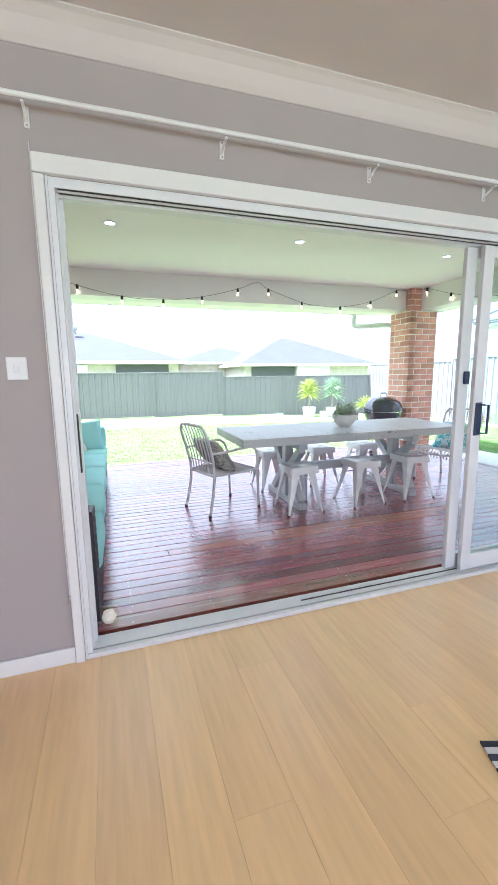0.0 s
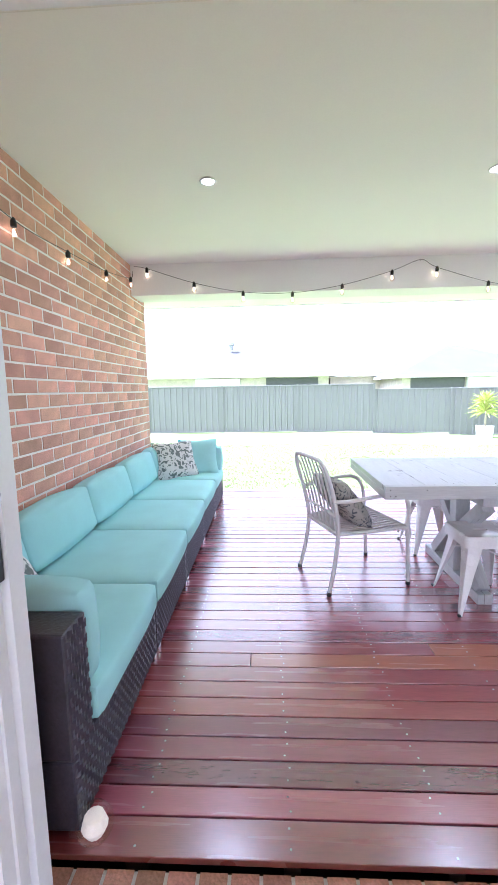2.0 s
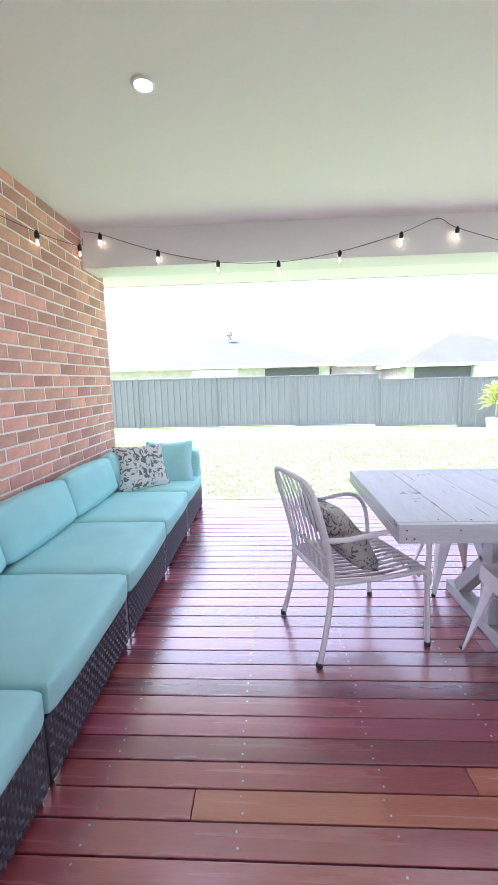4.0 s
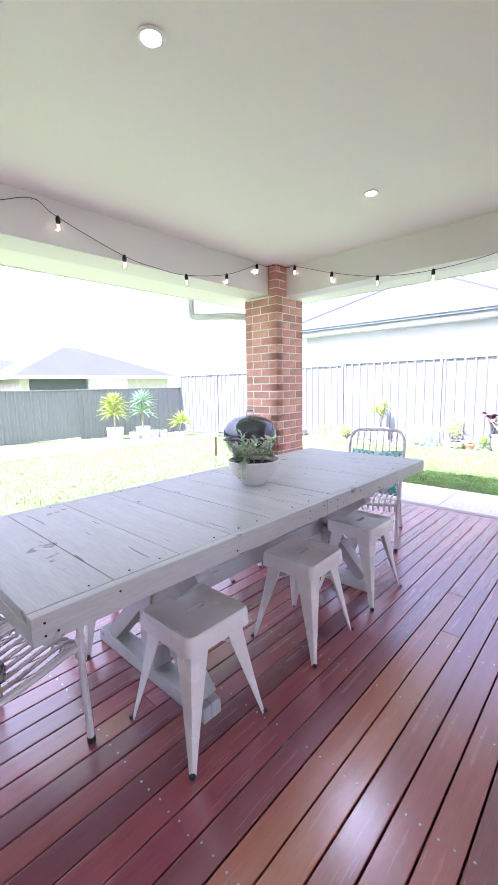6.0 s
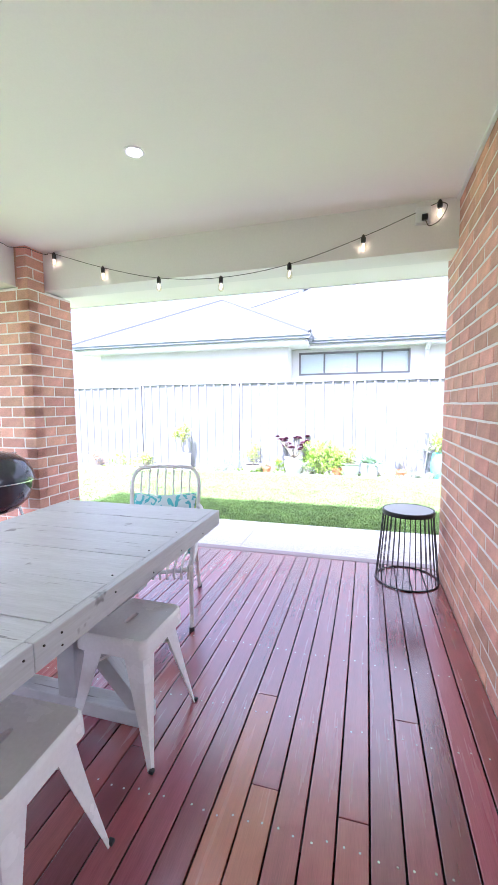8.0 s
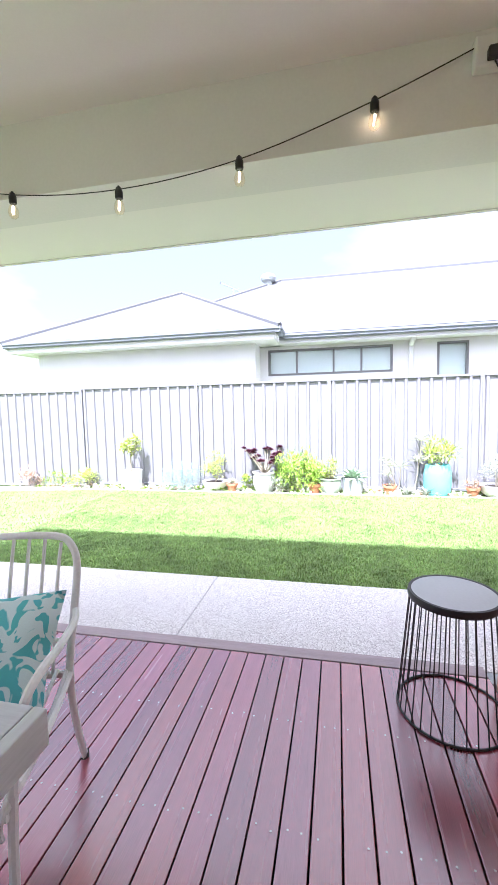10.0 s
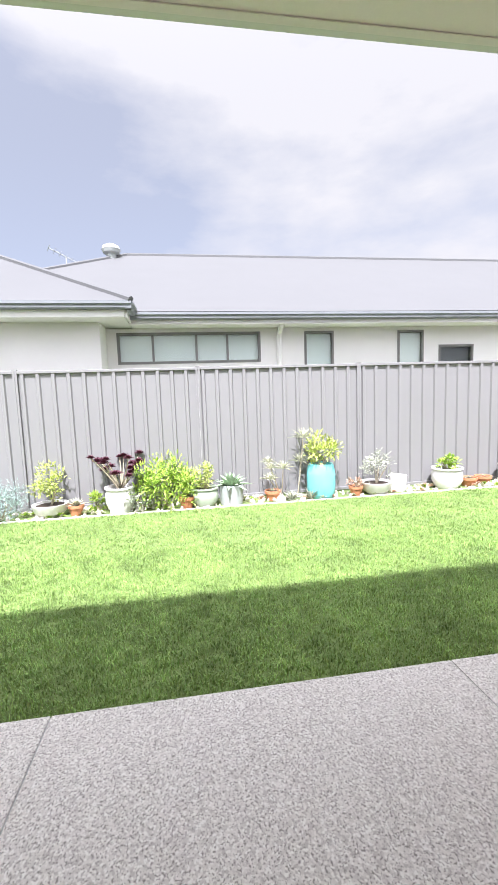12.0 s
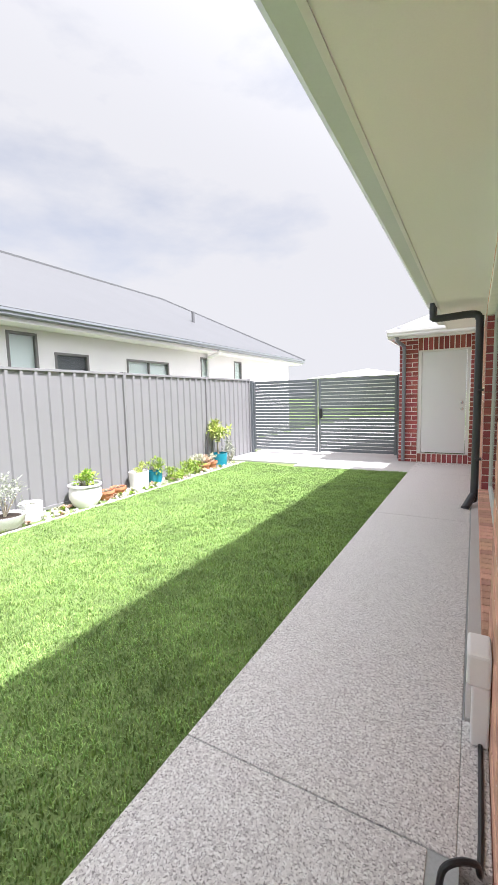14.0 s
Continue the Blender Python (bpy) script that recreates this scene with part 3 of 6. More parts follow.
part("eave_lining", boxes((-2.6, 5.62, BEAM_Z + 0.05, 5.392, 6.219, BEAM_Z + 0.065)), M_SOFFIT, beam_b)
part("fascia", boxes((-2.6, 6.22, BEAM_Z + 0.045, 5.43, 6.245, 2.46)), M_BEAM, beam_b)
beam_r = thing("beam_side", "cream clad beam and eave along the side of the deck", "beam", kind="structure")
part("casing", boxes((4.56, 2.03, BEAM_Z, 4.80, 5.62, 2.62)), M_BEAM, beam_r)
part("eave_lining", boxes((4.80, -4.4, BEAM_Z + 0.07, 5.392, 5.618, BEAM_Z + 0.085)), M_SOFFIT, beam_r)
part("fascia", boxes((5.393, -4.4, BEAM_Z + 0.066, 5.418, 6.219, 2.46)), M_BEAM, beam_r)
solid("ceiling_trim", boxes((3.42, 2.033, CEIL_Z - 0.02, 4.56, 2.05, CEIL_Z - 0.001), (LEFT_X, 2.033, CEIL_Z - 0.02, 3.42, 2.05, CEIL_Z - 0.001)), M_TRIM, "thin white bead where wall meets ceiling", "trim")


def gutter_profile(bm, p0, p1, out, size=1.0, lift=0.0):
    """An ogee gutter between two points; out is the way it faces."""
    p0, p1, out = Vector(p0), Vector(p1), Vector(out)
    prof = [(0, 0), (0.075, 0), (0.095, 0.02), (0.095, 0.05), (0.12, 0.075), (0.12, 0.115), (0.11, 0.115), (0.108, 0.08), (0.085, 0.055), (0.085, 0.025), (0.07, 0.01), (0.008, 0.01), (0.008, 0.12), (0, 0.12)]
    prof = [(u * size, max(v, lift if i < 4 else lift + 0.008) * (1 + (size - 1) * 0.4)) for i, (u, v) in enumerate(prof)] if lift else [(u * size, v * (1 + (size - 1) * 0.4)) for u, v in prof]
    a = [bm.verts.new(p0 + out * u + Vector((0, 0, v))) for u, v in prof]
    b = [bm.verts.new(p1 + out * u + Vector((0, 0, v))) for u, v in prof]
    k = len(prof)
    for i in range(k):
        bm.faces.new((a[i], a[(i + 1) % k], b[(i + 1) % k], b[i]))
    bm.faces.new(a[::-1]), bm.faces.new(b)
    return bm


gut = thing("roof_gutter", "pale green grey steel gutter along the eaves", "gutter")
part("length", gutter_profile(bmesh.new(), (5.42, -4.4, 2.316), (5.42, 6.40, 2.316), (1, 0, 0), 1.2, 0.05), M_GUTTER, gut)
part("length", gutter_profile(bmesh.new(), (-2.6, 6.247, 2.305), (5.419, 6.247, 2.305), (0, 1, 0), 1.5, 0.035), M_GUTTER, gut)
roof = bmesh.new()
R0 = 2.44
vs = [roof.verts.new(v) for v in [(5.48, 6.35, R0), (5.48, -4.4, R0), (0.4, -4.4, R0 + 2.2), (0.4, 1.0, R0 + 2.2), (-6, 6.35, R0), (-6, 1.0, R0 + 2.2), (-6, -4.4, R0 + 2.2)]]
roof.faces.new((vs[0], vs[1], vs[2], vs[3])), roof.faces.new((vs[0], vs[3], vs[5], vs[4])), roof.faces.new((vs[2], vs[6], vs[5], vs[3]))
bmesh.ops.solidify(roof, geom=roof.faces[:], thickness=0.03)
solid("roof", roof, M_ROOF, "hipped sheet roof over the house", "roof")

# path, deck frame
path = thing("pavement", "exposed aggregate concrete path along the house", "path", kind="structure")
for y0, y1 in ((-5.60, -4.389), (-4.383, -1.717), (-1.711, 1.787), (1.793, 3.677), (3.683, 6.30)):
    x1 = 5.965
    part("slab", boxes((5.072 if y0 > 1.79 else 5.0 if y0 < -2 else 4.995, y0, -0.2, x1, y1, PATH_Z), bevel=0.003), M_CONC, path)
part("joint_bed", boxes((4.987, -5.6, -0.25, 5.96, 6.2, PATH_Z - 0.006)), M_GREYPOT, path)
part("slab", boxes((4.903, 1.206, -0.2, 4.9935, 1.787, PATH_Z), bevel=0.003), M_CONC, path)
part("footing_strip", boxes((4.901, -5.6, -0.25, 4.986, 1.20, PATH_Z + 0.012), bevel=0.004), M_SLAB, path, "pale concrete footing strip")
slab = thing("pavement_gate", "plain concrete slab before the gate", "paving", kind="structure")
part("slab", boxes((5.972, -6.6, -0.2, 8.1, -4.40, PATH_Z - 0.01), bevel=0.003), M_SLAB, slab)
part("slab", boxes((8.11, -6.6, -0.22, 9.85, -4.75, PATH_Z - 0.02), bevel=0.003), M_SLAB, slab)
part("driveway", boxes((6.3, -24, -0.25, 11.3, -6.61, PATH_Z - 0.02), bevel=0.003), M_SLAB, slab)

# fences
def corrugated(y0, y1, z0, z1, pitch=0.19):
    """A profiled steel sheet along y, in the plane x = 0, ribs towards -x."""
    bm = bmesh.new()
    prof, y = [], y0
    while y < y1 - 1e-6:
        for dy, d in ((0.0, 0.0), (0.115, 0.0), (0.128, -0.026), (0.165, -0.026), (0.178, 0.0)):
            if y + dy < y1:
                prof.append((y + dy, d))
        y += pitch
    prof.append((y1, prof[-1][1]))
    back = [(y_, d + 0.004) for y_, d in reversed(prof)]
    loop = prof + back
    a = [bm.verts.new((d, y_, z0)) for y_, d in loop]
    b = [bm.verts.new((d, y_, z1)) for y_, d in loop]
    for i in range(len(loop)):
        j = (i + 1) % len(loop)
        bm.faces.new((a[i], a[j], b[j], b[i]))
    return bm


def fence(name, label, bays, turn, group):
    """bays: start and end along the fence, foot and top."""
    for s0, s1, z0, z1 in bays:
        f = thing(name, label, "fence", group, at=turn)
        part("sheet", corrugated(s0 + 0.012, s1 - 0.012, z0 + 0.05, z1 - 0.03), M_FENCE, f)
        part("top_rail", boxes((-0.032, s0 + 0.006, z1 - 0.035, 0.03, s1 - 0.006, z1), bevel=0.004), M_FENCEPOST, f)
        part("bottom_rail", boxes((-0.032, s0 + 0.006, z0 + 0.02, 0.03, s1 - 0.006, z0 + 0.06), bevel=0.004), M_FENCEPOST, f)
        part("post", boxes((-0.036, s0 - 0.030, z0 - 0.1, 0.034, s0 - 0.003, z1 + 0.012), (-0.036, s0 + 0.0, z0 - 0.1, 0.034, s0 + 0.028, z1 + 0.012)), M_FENCEPOST, f)


side_bays = []
y = -5.90
for y1 in (-4.05, -1.78, 0.55, 2.87, 5.20, 7.52, 9.85, 12.1, 14.0):
    zf = ground_z(FENCE_X, (y + y1) / 2)
    side_bays.append((y, y1, zf, 1.735 if y1 < 8 else (1.70 if y1 < 11 else 1.62)))
    y = y1
fence("fence_panel", "grey profiled steel fence panel behind the pots", side_bays, Matrix.Translation((FENCE_X, 0, 0)), "side fence")
back_bays, x = [], -10.5
while x < 9.6:
    x1 = min(x + 2.38, 9.85)
    zf = ground_z((x + x1) / 2, BACK_Y)
    back_bays.append((-x1, -x, zf, 1.385 if x1 < 4.5 else 1.215))
    x = x1
fence("fence_panel", "grey profiled steel fence panel across the lawn", back_bays, pose(0, BACK_Y, 0, 0, 0, 90), "back fence")
fence("fence_panel", "grey profiled steel fence panel far along the lawn", [(a, a + 2.38, -0.1, 1.4) for a in (2.0, 4.38, 6.76, 9.14, 11.52)], pose(-10.5, 16.0, 0, 0, 0, 180), "west fence")


# ---- gate and garage ----
def build_gate():
    for x0, x1, far in ((8.14, 9.80, False), (6.40, 8.11, True)):
        g = thing("driveway_gate", "slate grey slatted aluminium gate leaf, closed", "gate", "gate leaves", at=(0, -5.95, 0))
        for px in (x0, x1 - 0.05):
            part("stile", boxes((px, -0.025, 0.0, px + 0.05, 0.025, 1.67), bevel=0.003), M_GATE, g)
        n = 22
        for i in range(n):
            z = 0.02 + i * (1.65 - 0.065) / (n - 1)
            part("slat", boxes((x0 + 0.051, -0.010, z, x1 - 0.051, 0.010, z + 0.064)), M_GATE, g)
        if far:
            part("lock_box", boxes((x0 + 1.62, -0.04, 0.78, x0 + 1.68, 0.045, 1.0), bevel=0.003), M_BLACK, g, "black lock box")
            part("drop_bolt", rod(bmesh.new(), (x0 + 1.67, 0.04, -0.07), (x0 + 1.67, 0.04, 0.5), 0.008), M_CHROME, g)
    solid("gate_post", boxes((9.805, -6.0, -0.15, 9.885, -5.905, 1.70), bevel=0.004), M_GATE, "slate grey gate post at the fence end", "post", "")
    solid("gate_post", boxes((6.34, -6.0, -0.15, 6.395, -5.93, 1.70), bevel=0.004), M_GATE, "slate grey gate post against the garage", "post", "")


build_gate()

garage = thing("garage", "red brick garage wall with a white side door under low eaves", "garage", kind="structure")
part("core", boxes((3.6, -9.4, -0.1, 5.07, -5.74, 2.36), (5.975, -9.4, -0.1, 6.30, -5.74, 2.36), (5.07, -5.95, 2.10, 5.975, -5.74, 2.36)), M_MORTAR, garage)
part("eave_lining", boxes((4.6, -9.9, 2.37, 6.42, -5.2, 2.385)), M_SOFFIT, garage)
part("fascia", boxes((4.6, -5.2, 2.30, 6.46, -5.17, 2.46), (6.43, -9.9, 2.30, 6.46, -5.2, 2.46), bevel=0.002), M_TRIM, garage)
part("gutter", gutter_profile(bmesh.new(), (6.46, -5.168, 2.34), (4.6, -5.168, 2.34), (0, 1, 0)), M_TRIM, garage)
gr = bmesh.new()
vs = [gr.verts.new(v) for v in [(6.50, -5.10, 2.46), (6.50, -9.9, 2.46), (4.2, -7.4, 3.60), (2.0, -5.10, 2.46), (2.0, -7.4, 3.60)]]
gr.faces.new((vs[0], vs[2], vs[1])), gr.faces.new((vs[0], vs[3], vs[4], vs[2]))
bmesh.ops.solidify(gr, geom=gr.faces[:], thickness=0.03)
part("roof", gr, M_ROOF_LIGHTENED, garage)
gdoor = thing("door_2", "plain white flush side door with two round chrome locks, shut", "door", kind="structure")
part("leaf", boxes((5.135, -5.715, 0.13, 5.905, -5.675, 2.075), bevel=0.003), M_WHITEDOOR, gdoor)
part("door_frame", boxes((5.075, -5.75, 0.10, 5.13, -5.66, 2.098), (5.91, -5.75, 0.10, 5.97, -5.66, 2.098), (5.1305, -5.75, 2.08, 5.9095, -5.66, 2.098)), M_TRIM, gdoor)
for z in (0.98, 1.10):
    part("lock", lathe(bmesh.new(), [(0, 0.045), (0.022, 0.04), (0.028, 0.02), (0.030, 0.0)], 14), M_CHROME, gdoor, smooth=True).matrix_basis = pose(5.20, -5.675, z, -90, 0, 0)
gdp = thing("downpipe", "slate grey downpipe at the garage corner", "downpipe")
part("pipe", tube(bmesh.new(), [(6.30, -5.11, 2.36), (6.30, -5.20, 2.28), (6.22, -5.52, 2.20), (6.22, -5.56, 2.12), (6.22, -5.56, -0.04)], 0.035, 10), M_DARKGUT, gdp, smooth=True)


# ---- neighbouring houses ----
def hip_roof(bm, x0, y0, x1, y1, z, slope):
    w, d = x1 - x0, y1 - y0
    h = min(w, d) / 2
    if w < d:
        a, b = ((x0 + x1) / 2, y0 + h, z + h * slope), ((x0 + x1) / 2, y1 - h, z + h * slope)
    else:
        a, b = (x0 + h, (y0 + y1) / 2, z + h * slope), (x1 - h, (y0 + y1) / 2, z + h * slope)
    p = [bm.verts.new(v) for v in ((x0, y0, z), (x1, y0, z), (x1, y1, z), (x0, y1, z))]
    A, B = bm.verts.new(a), bm.verts.new(b)
    if w < d:
        for f in ((p[0], p[1], A), (p[1], p[2], B, A), (p[2], p[3], B), (p[3], p[0], A, B)):
            bm.faces.new(f)
    else:
        for f in ((p[0], p[1], B, A), (p[1], p[2], B), (p[2], p[3], A, B), (p[3], p[0], A)):
            bm.faces.new(f)
    return bm


def house_window(house, face, a0, a1, z0, z1, bars=(), axis="y", curtain=True, inward=1):
    """A framed window let into a wall face; the glass lies a hand's breadth behind it."""
    def b(u0, d0, z0_, u1, d1, z1_):
        d0, d1 = face + inward * d0, face + inward * d1
        return (min(d0, d1), u0, z0_, max(d0, d1), u1, z1_) if axis == "y" else (u0, min(d0, d1), z0_, u1, max(d0, d1), z1_)
    win = part("window", boxes(b(a0, 0.075, z0, a1, 0.085, z1)), M_CURTAIN if curtain else M_DARKBACK, house)
    dims = [b(a0, -0.012, z0, a0 + 0.045, 0.05, z1), b(a1 - 0.045, -0.012, z0, a1, 0.05, z1), b(a0 + 0.0452, -0.012, z1 - 0.045, a1 - 0.0452, 0.05, z1), b(a0 + 0.0452, -0.012, z0, a1 - 0.0452, 0.05, z0 + 0.045)]
    for f in bars:
        u = a0 + f * (a1 - a0)
        dims.append(b(u - 0.02, -0.005, z0 + 0.0452, u + 0.02, 0.045, z1 - 0.0452))
    for d in dims:
        part("frame_bar", boxes(d), M_WINFRAME, win)
    p = part("pane", boxes(b(a0 + 0.045, 0.03, z0 + 0.045, a1 - 0.045, 0.034, z1 - 0.045)), M_GLASS, win)
    p.visible_shadow = False


nh = thing("house", "low white rendered house with a pale grey hipped roof", "house")
W_MAIN, W_FRONT = 11.90, 11.36
wins = [(1.61, 4.22, 1.97, 2.53, (0.24, 0.46, 0.76), True), (0.17, 0.76, 1.55, 2.53, (), True), (-1.71, -1.15, 1.55, 2.53, (), True), (-2.81, -2.04, 1.75, 2.235, (), False), (-5.30, -3.85, 1.6, 2.235, (0.5,), True), (-7.16, -6.70, 1.6, 2.48, (), True), (-9.04, -8.55, 1.6, 2.48, (), True)]
wall_dims, y = [], 4.40
for a0, a1, z0, z1, bars, cur in wins:
    wall_dims += [(W_MAIN, a1, -0.3, W_MAIN + 0.11, y, 2.60), (W_MAIN, a0, -0.3, W_MAIN + 0.11, a1, z0), (W_MAIN, a0, z1, W_MAIN + 0.11, a1, 2.60)]
    y = a0
wall_dims += [(W_MAIN, -13.0, -0.3, W_MAIN + 0.11, y, 2.60), (W_MAIN + 0.11, -13.0, -0.3, 19.0, -12.9, 2.60)]
wall_dims += [(W_FRONT, 4.40, -0.3, W_FRONT + 0.11, 9.60, 2.62), (W_FRONT + 0.11, 4.40, -0.3, W_MAIN, 4.50, 2.62), (W_FRONT + 0.11, 9.50, -0.3, 18.0, 9.60, 2.62)]
for dims in wall_dims:
    part("wall", boxes(dims), M_RENDER, nh)
for a0, a1, z0, z1, bars, cur in wins:
    house_window(nh, W_MAIN, a0, a1, z0, z1, bars, curtain=cur)
part("eave_lining", boxes((11.50, -13.4, 2.60, 12.2, 3.92, 2.615), (10.94, 3.94, 2.62, 12.2, 10.02, 2.635)), M_RENDER, nh)
part("fascia", boxes((11.47, -13.45, 2.60, 11.498, 3.93, 2.76), (10.91, 3.93, 2.62, 10.938, 10.05, 2.78), (10.938, 3.90, 2.62, 11.60, 3.928, 2.78)), M_RENDER, nh)
part("gutter", gutter_profile(gutter_profile(bmesh.new(), (11.468, -13.5, 2.665), (11.468, 3.90, 2.665), (-1, 0, 0)), (10.908, 3.80, 2.72), (10.908, 10.06, 2.72), (-1, 0, 0)), M_DARKGUT, nh, "slate gutter")
part("gutter", gutter_profile(bmesh.new(), (10.80, 3.898, 2.72), (11.45, 3.898, 2.72), (0, -1, 0)), M_DARKGUT, nh, "slate gutter")
part("roof", hip_roof(bmesh.new(), 11.36, -13.5, 19.6, 8.5, 2.79, 0.555), M_ROOF, nh)
part("roof", hip_roof(bmesh.new(), 10.80, 3.80, 24.0, 10.10, 2.84, 0.53), M_ROOF, nh)
rc = bmesh.new()
for p0, p1 in (((15.48, -9.38, 5.08), (15.48, 4.38, 5.08)), ((11.36, -13.5, 2.80), (15.48, -9.38, 5.08)), ((15.48, 4.38, 5.08), (13.6, 6.3, 4.03)), ((10.8, 3.8, 2.85), (13.95, 6.95, 4.52)), ((10.8, 10.1, 2.85), (13.95, 6.95, 4.52)), ((13.95, 6.95, 4.52), (18, 6.95, 4.52))):
    rod(rc, p0, p1, 0.05, n=6)
part("ridge_cap", rc, M_ROOF, nh)
part("downpipe", tube(bmesh.new(), [(11.55, 1.26, 2.70), (11.6, 1.26, 2.58), (11.84, 1.26, 2.5), (11.86, 1.26, 2.42), (11.86, 1.26, 0)], 0.05, 8), M_RENDER, nh)
part("downpipe", tube(bmesh.new(), [(11.44, -7.04, 2.70), (11.5, -7.04, 2.58), (11.84, -7.04, 2.5), (11.86, -7.04, 2.42), (11.86, -7.04, 0)], 0.05, 8), M_RENDER, nh)
vent = part("roof_vent", lathe(bmesh.new(), [(0.12, 0), (0.12, 0.12), (0.2, 0.16), (0.23, 0.24), (0.2, 0.32), (0.1, 0.37), (0, 0.38)], 18, (15.2, 4.72, 4.86)), M_GREYPOT, nh, "ribbed turbine vent", smooth=True)
ant = bmesh.new()
rod(ant, (14.6, 5.65, 3.9), (14.6, 5.65, 4.72), 0.014)
rod(ant, (14.45, 5.98, 4.86), (14.75, 5.32, 4.58), 0.012)
for i in range(7):
    c = Vector((14.45, 5.98, 4.86)).lerp(Vector((14.75, 5.32, 4.58)), i / 6)
    rod(ant, c + Vector((-0.20, -0.09, 0)) * (1 - i * 0.08), c + Vector((0.20, 0.09, 0)) * (1 - i * 0.08), 0.006, n=5)
part("antenna", ant, M_GREYPOT, nh, "thin metal television antenna")
part("vent_pipe", rod(bmesh.new(), (13.2, -8.2, 3.6), (13.2, -8.2, 4.15), 0.05), M_ROOF, nh)


def far_house(x0, x1, y0, y1, eave, base, slope, label, openings, brick=True, cover=None):
    h = thing("house", label, "house", "houses beyond the back fence")
    part("wall", boxes((x0 + 0.5, y0 + 0.5, base, x1 - 0.5, y1 - 0.5, eave - 0.05)), M_BRICK_FAR if brick else M_RENDER, h)
    part("roof", hip_roof(bmesh.new(), x0, y0, x1, y1, eave, slope), cover or M_ROOFTILE, h)
    part("fascia", boxes((x0, y0 - 0.02, eave - 0.16, x1, y0 + 0.01, eave + 0.02), (x1 - 0.01, y0, eave - 0.16, x1 + 0.02, y1, eave + 0.02), (x0 - 0.02, y0, eave - 0.16, x0 + 0.01, y1, eave + 0.02)), M_RENDER, h)
    part("eave_lining", boxes((x0, y0, eave - 0.12, x1, y0 + 0.5, eave - 0.1)), M_RENDER, h)
    for a0, a1, z0, z1, kind in openings:
        if kind == "dark":
            # the wall is solid: a dark panel paints in the porch's shade
            part("porch_shade_panel", boxes((a0, y0 + 0.42, z0, a1, y0 + 0.495, z1)), M_DARKBACK, h, "dark panel painted as porch shade")
        elif kind == "post":
            part("pier", boxes((a0, y0 + 0.15, z0, a1, y0 + 0.41, z1)), M_RENDER, h)
        else:
            house_window(h, y0 + 0.5, a0, a1, z0, z1, (0.5,), axis="x", inward=-1)
    return h


M_BRICK_FAR = material("pale far brick", (0.52, 0.46, 0.42), 0.9, vary=0.2, scale=3, grain=20)
fh = far_house(-10.5, 4.75, 26.0, 38.0, 2.16, -0.6, 0.36, "brick house with a grey hipped roof beyond the back fence", [(-4.0, -1.2, 1.0, 1.95, "win"), (0.4, 3.6, 0.2, 1.95, "dark")])
part("roof_vent", lathe(bmesh.new(), [(0.15, 0), (0.15, 0.25), (0.24, 0.3), (0.24, 0.5), (0, 0.55)], 12, (-2.1, 31.0, 4.15)), M_GREYPOT, fh)
fh2 = far_house(8.2, 19.0, 26.0, 36.0, 1.98, -0.8, 0.42, "light brick house with a grey hipped roof beyond the back fence", [(7.6 + 1.6, 12.4, 0.2, 1.8, "dark"), (12.5, 13.1, -0.5, 1.8, "post"), (13.2, 15.2, 0.9, 1.8, "win")])
fh3 = far_house(4.6, 14.0, 31.0, 40.0, 2.25, -0.8, 0.30, "further house with a low grey roof", [])
fh5 = far_house(11.5, 24.0, -62.0, -47.0, 3.5, -0.6, 0.20, "distant house with a pale grey roof beyond the gate", [], False, M_ROOF_LIGHTENED)
fh4 = far_house(-30, -12.5, 27.0, 38.0, 2.3, -0.6, 0.36, "house with a grey hipped roof beyond the fence", [])

# ---- deck fittings ----
def build_downlights():
    first = None
    for x, y in ((0.09, 3.73), (1.81, 3.72), (3.57, 3.71)):
        if first is None:
            first = thing("downlight", "round white recessed downlight, lit", "downlight", "downlights over the deck", at=(x, y, CEIL_Z))
            part("bezel", lathe(bmesh.new(), [(0.036, -0.001), (0.050, -0.001), (0.053, -0.004), (0.050, -0.008), (0.040, -0.010), (0.036, -0.006), (0.036, -0.001)], 24), M_TRIM, first, smooth=True)
            part("diffuser", lathe(bmesh.new(), [(0, -0.0055), (0.0355, -0.0055), (0.0355, -0.002), (0, -0.002)], 24), M_LED, first, "glowing white diffuser")
        else:
            copy_thing(first, Matrix.Translation((x, y, CEIL_Z)))


build_downlights()


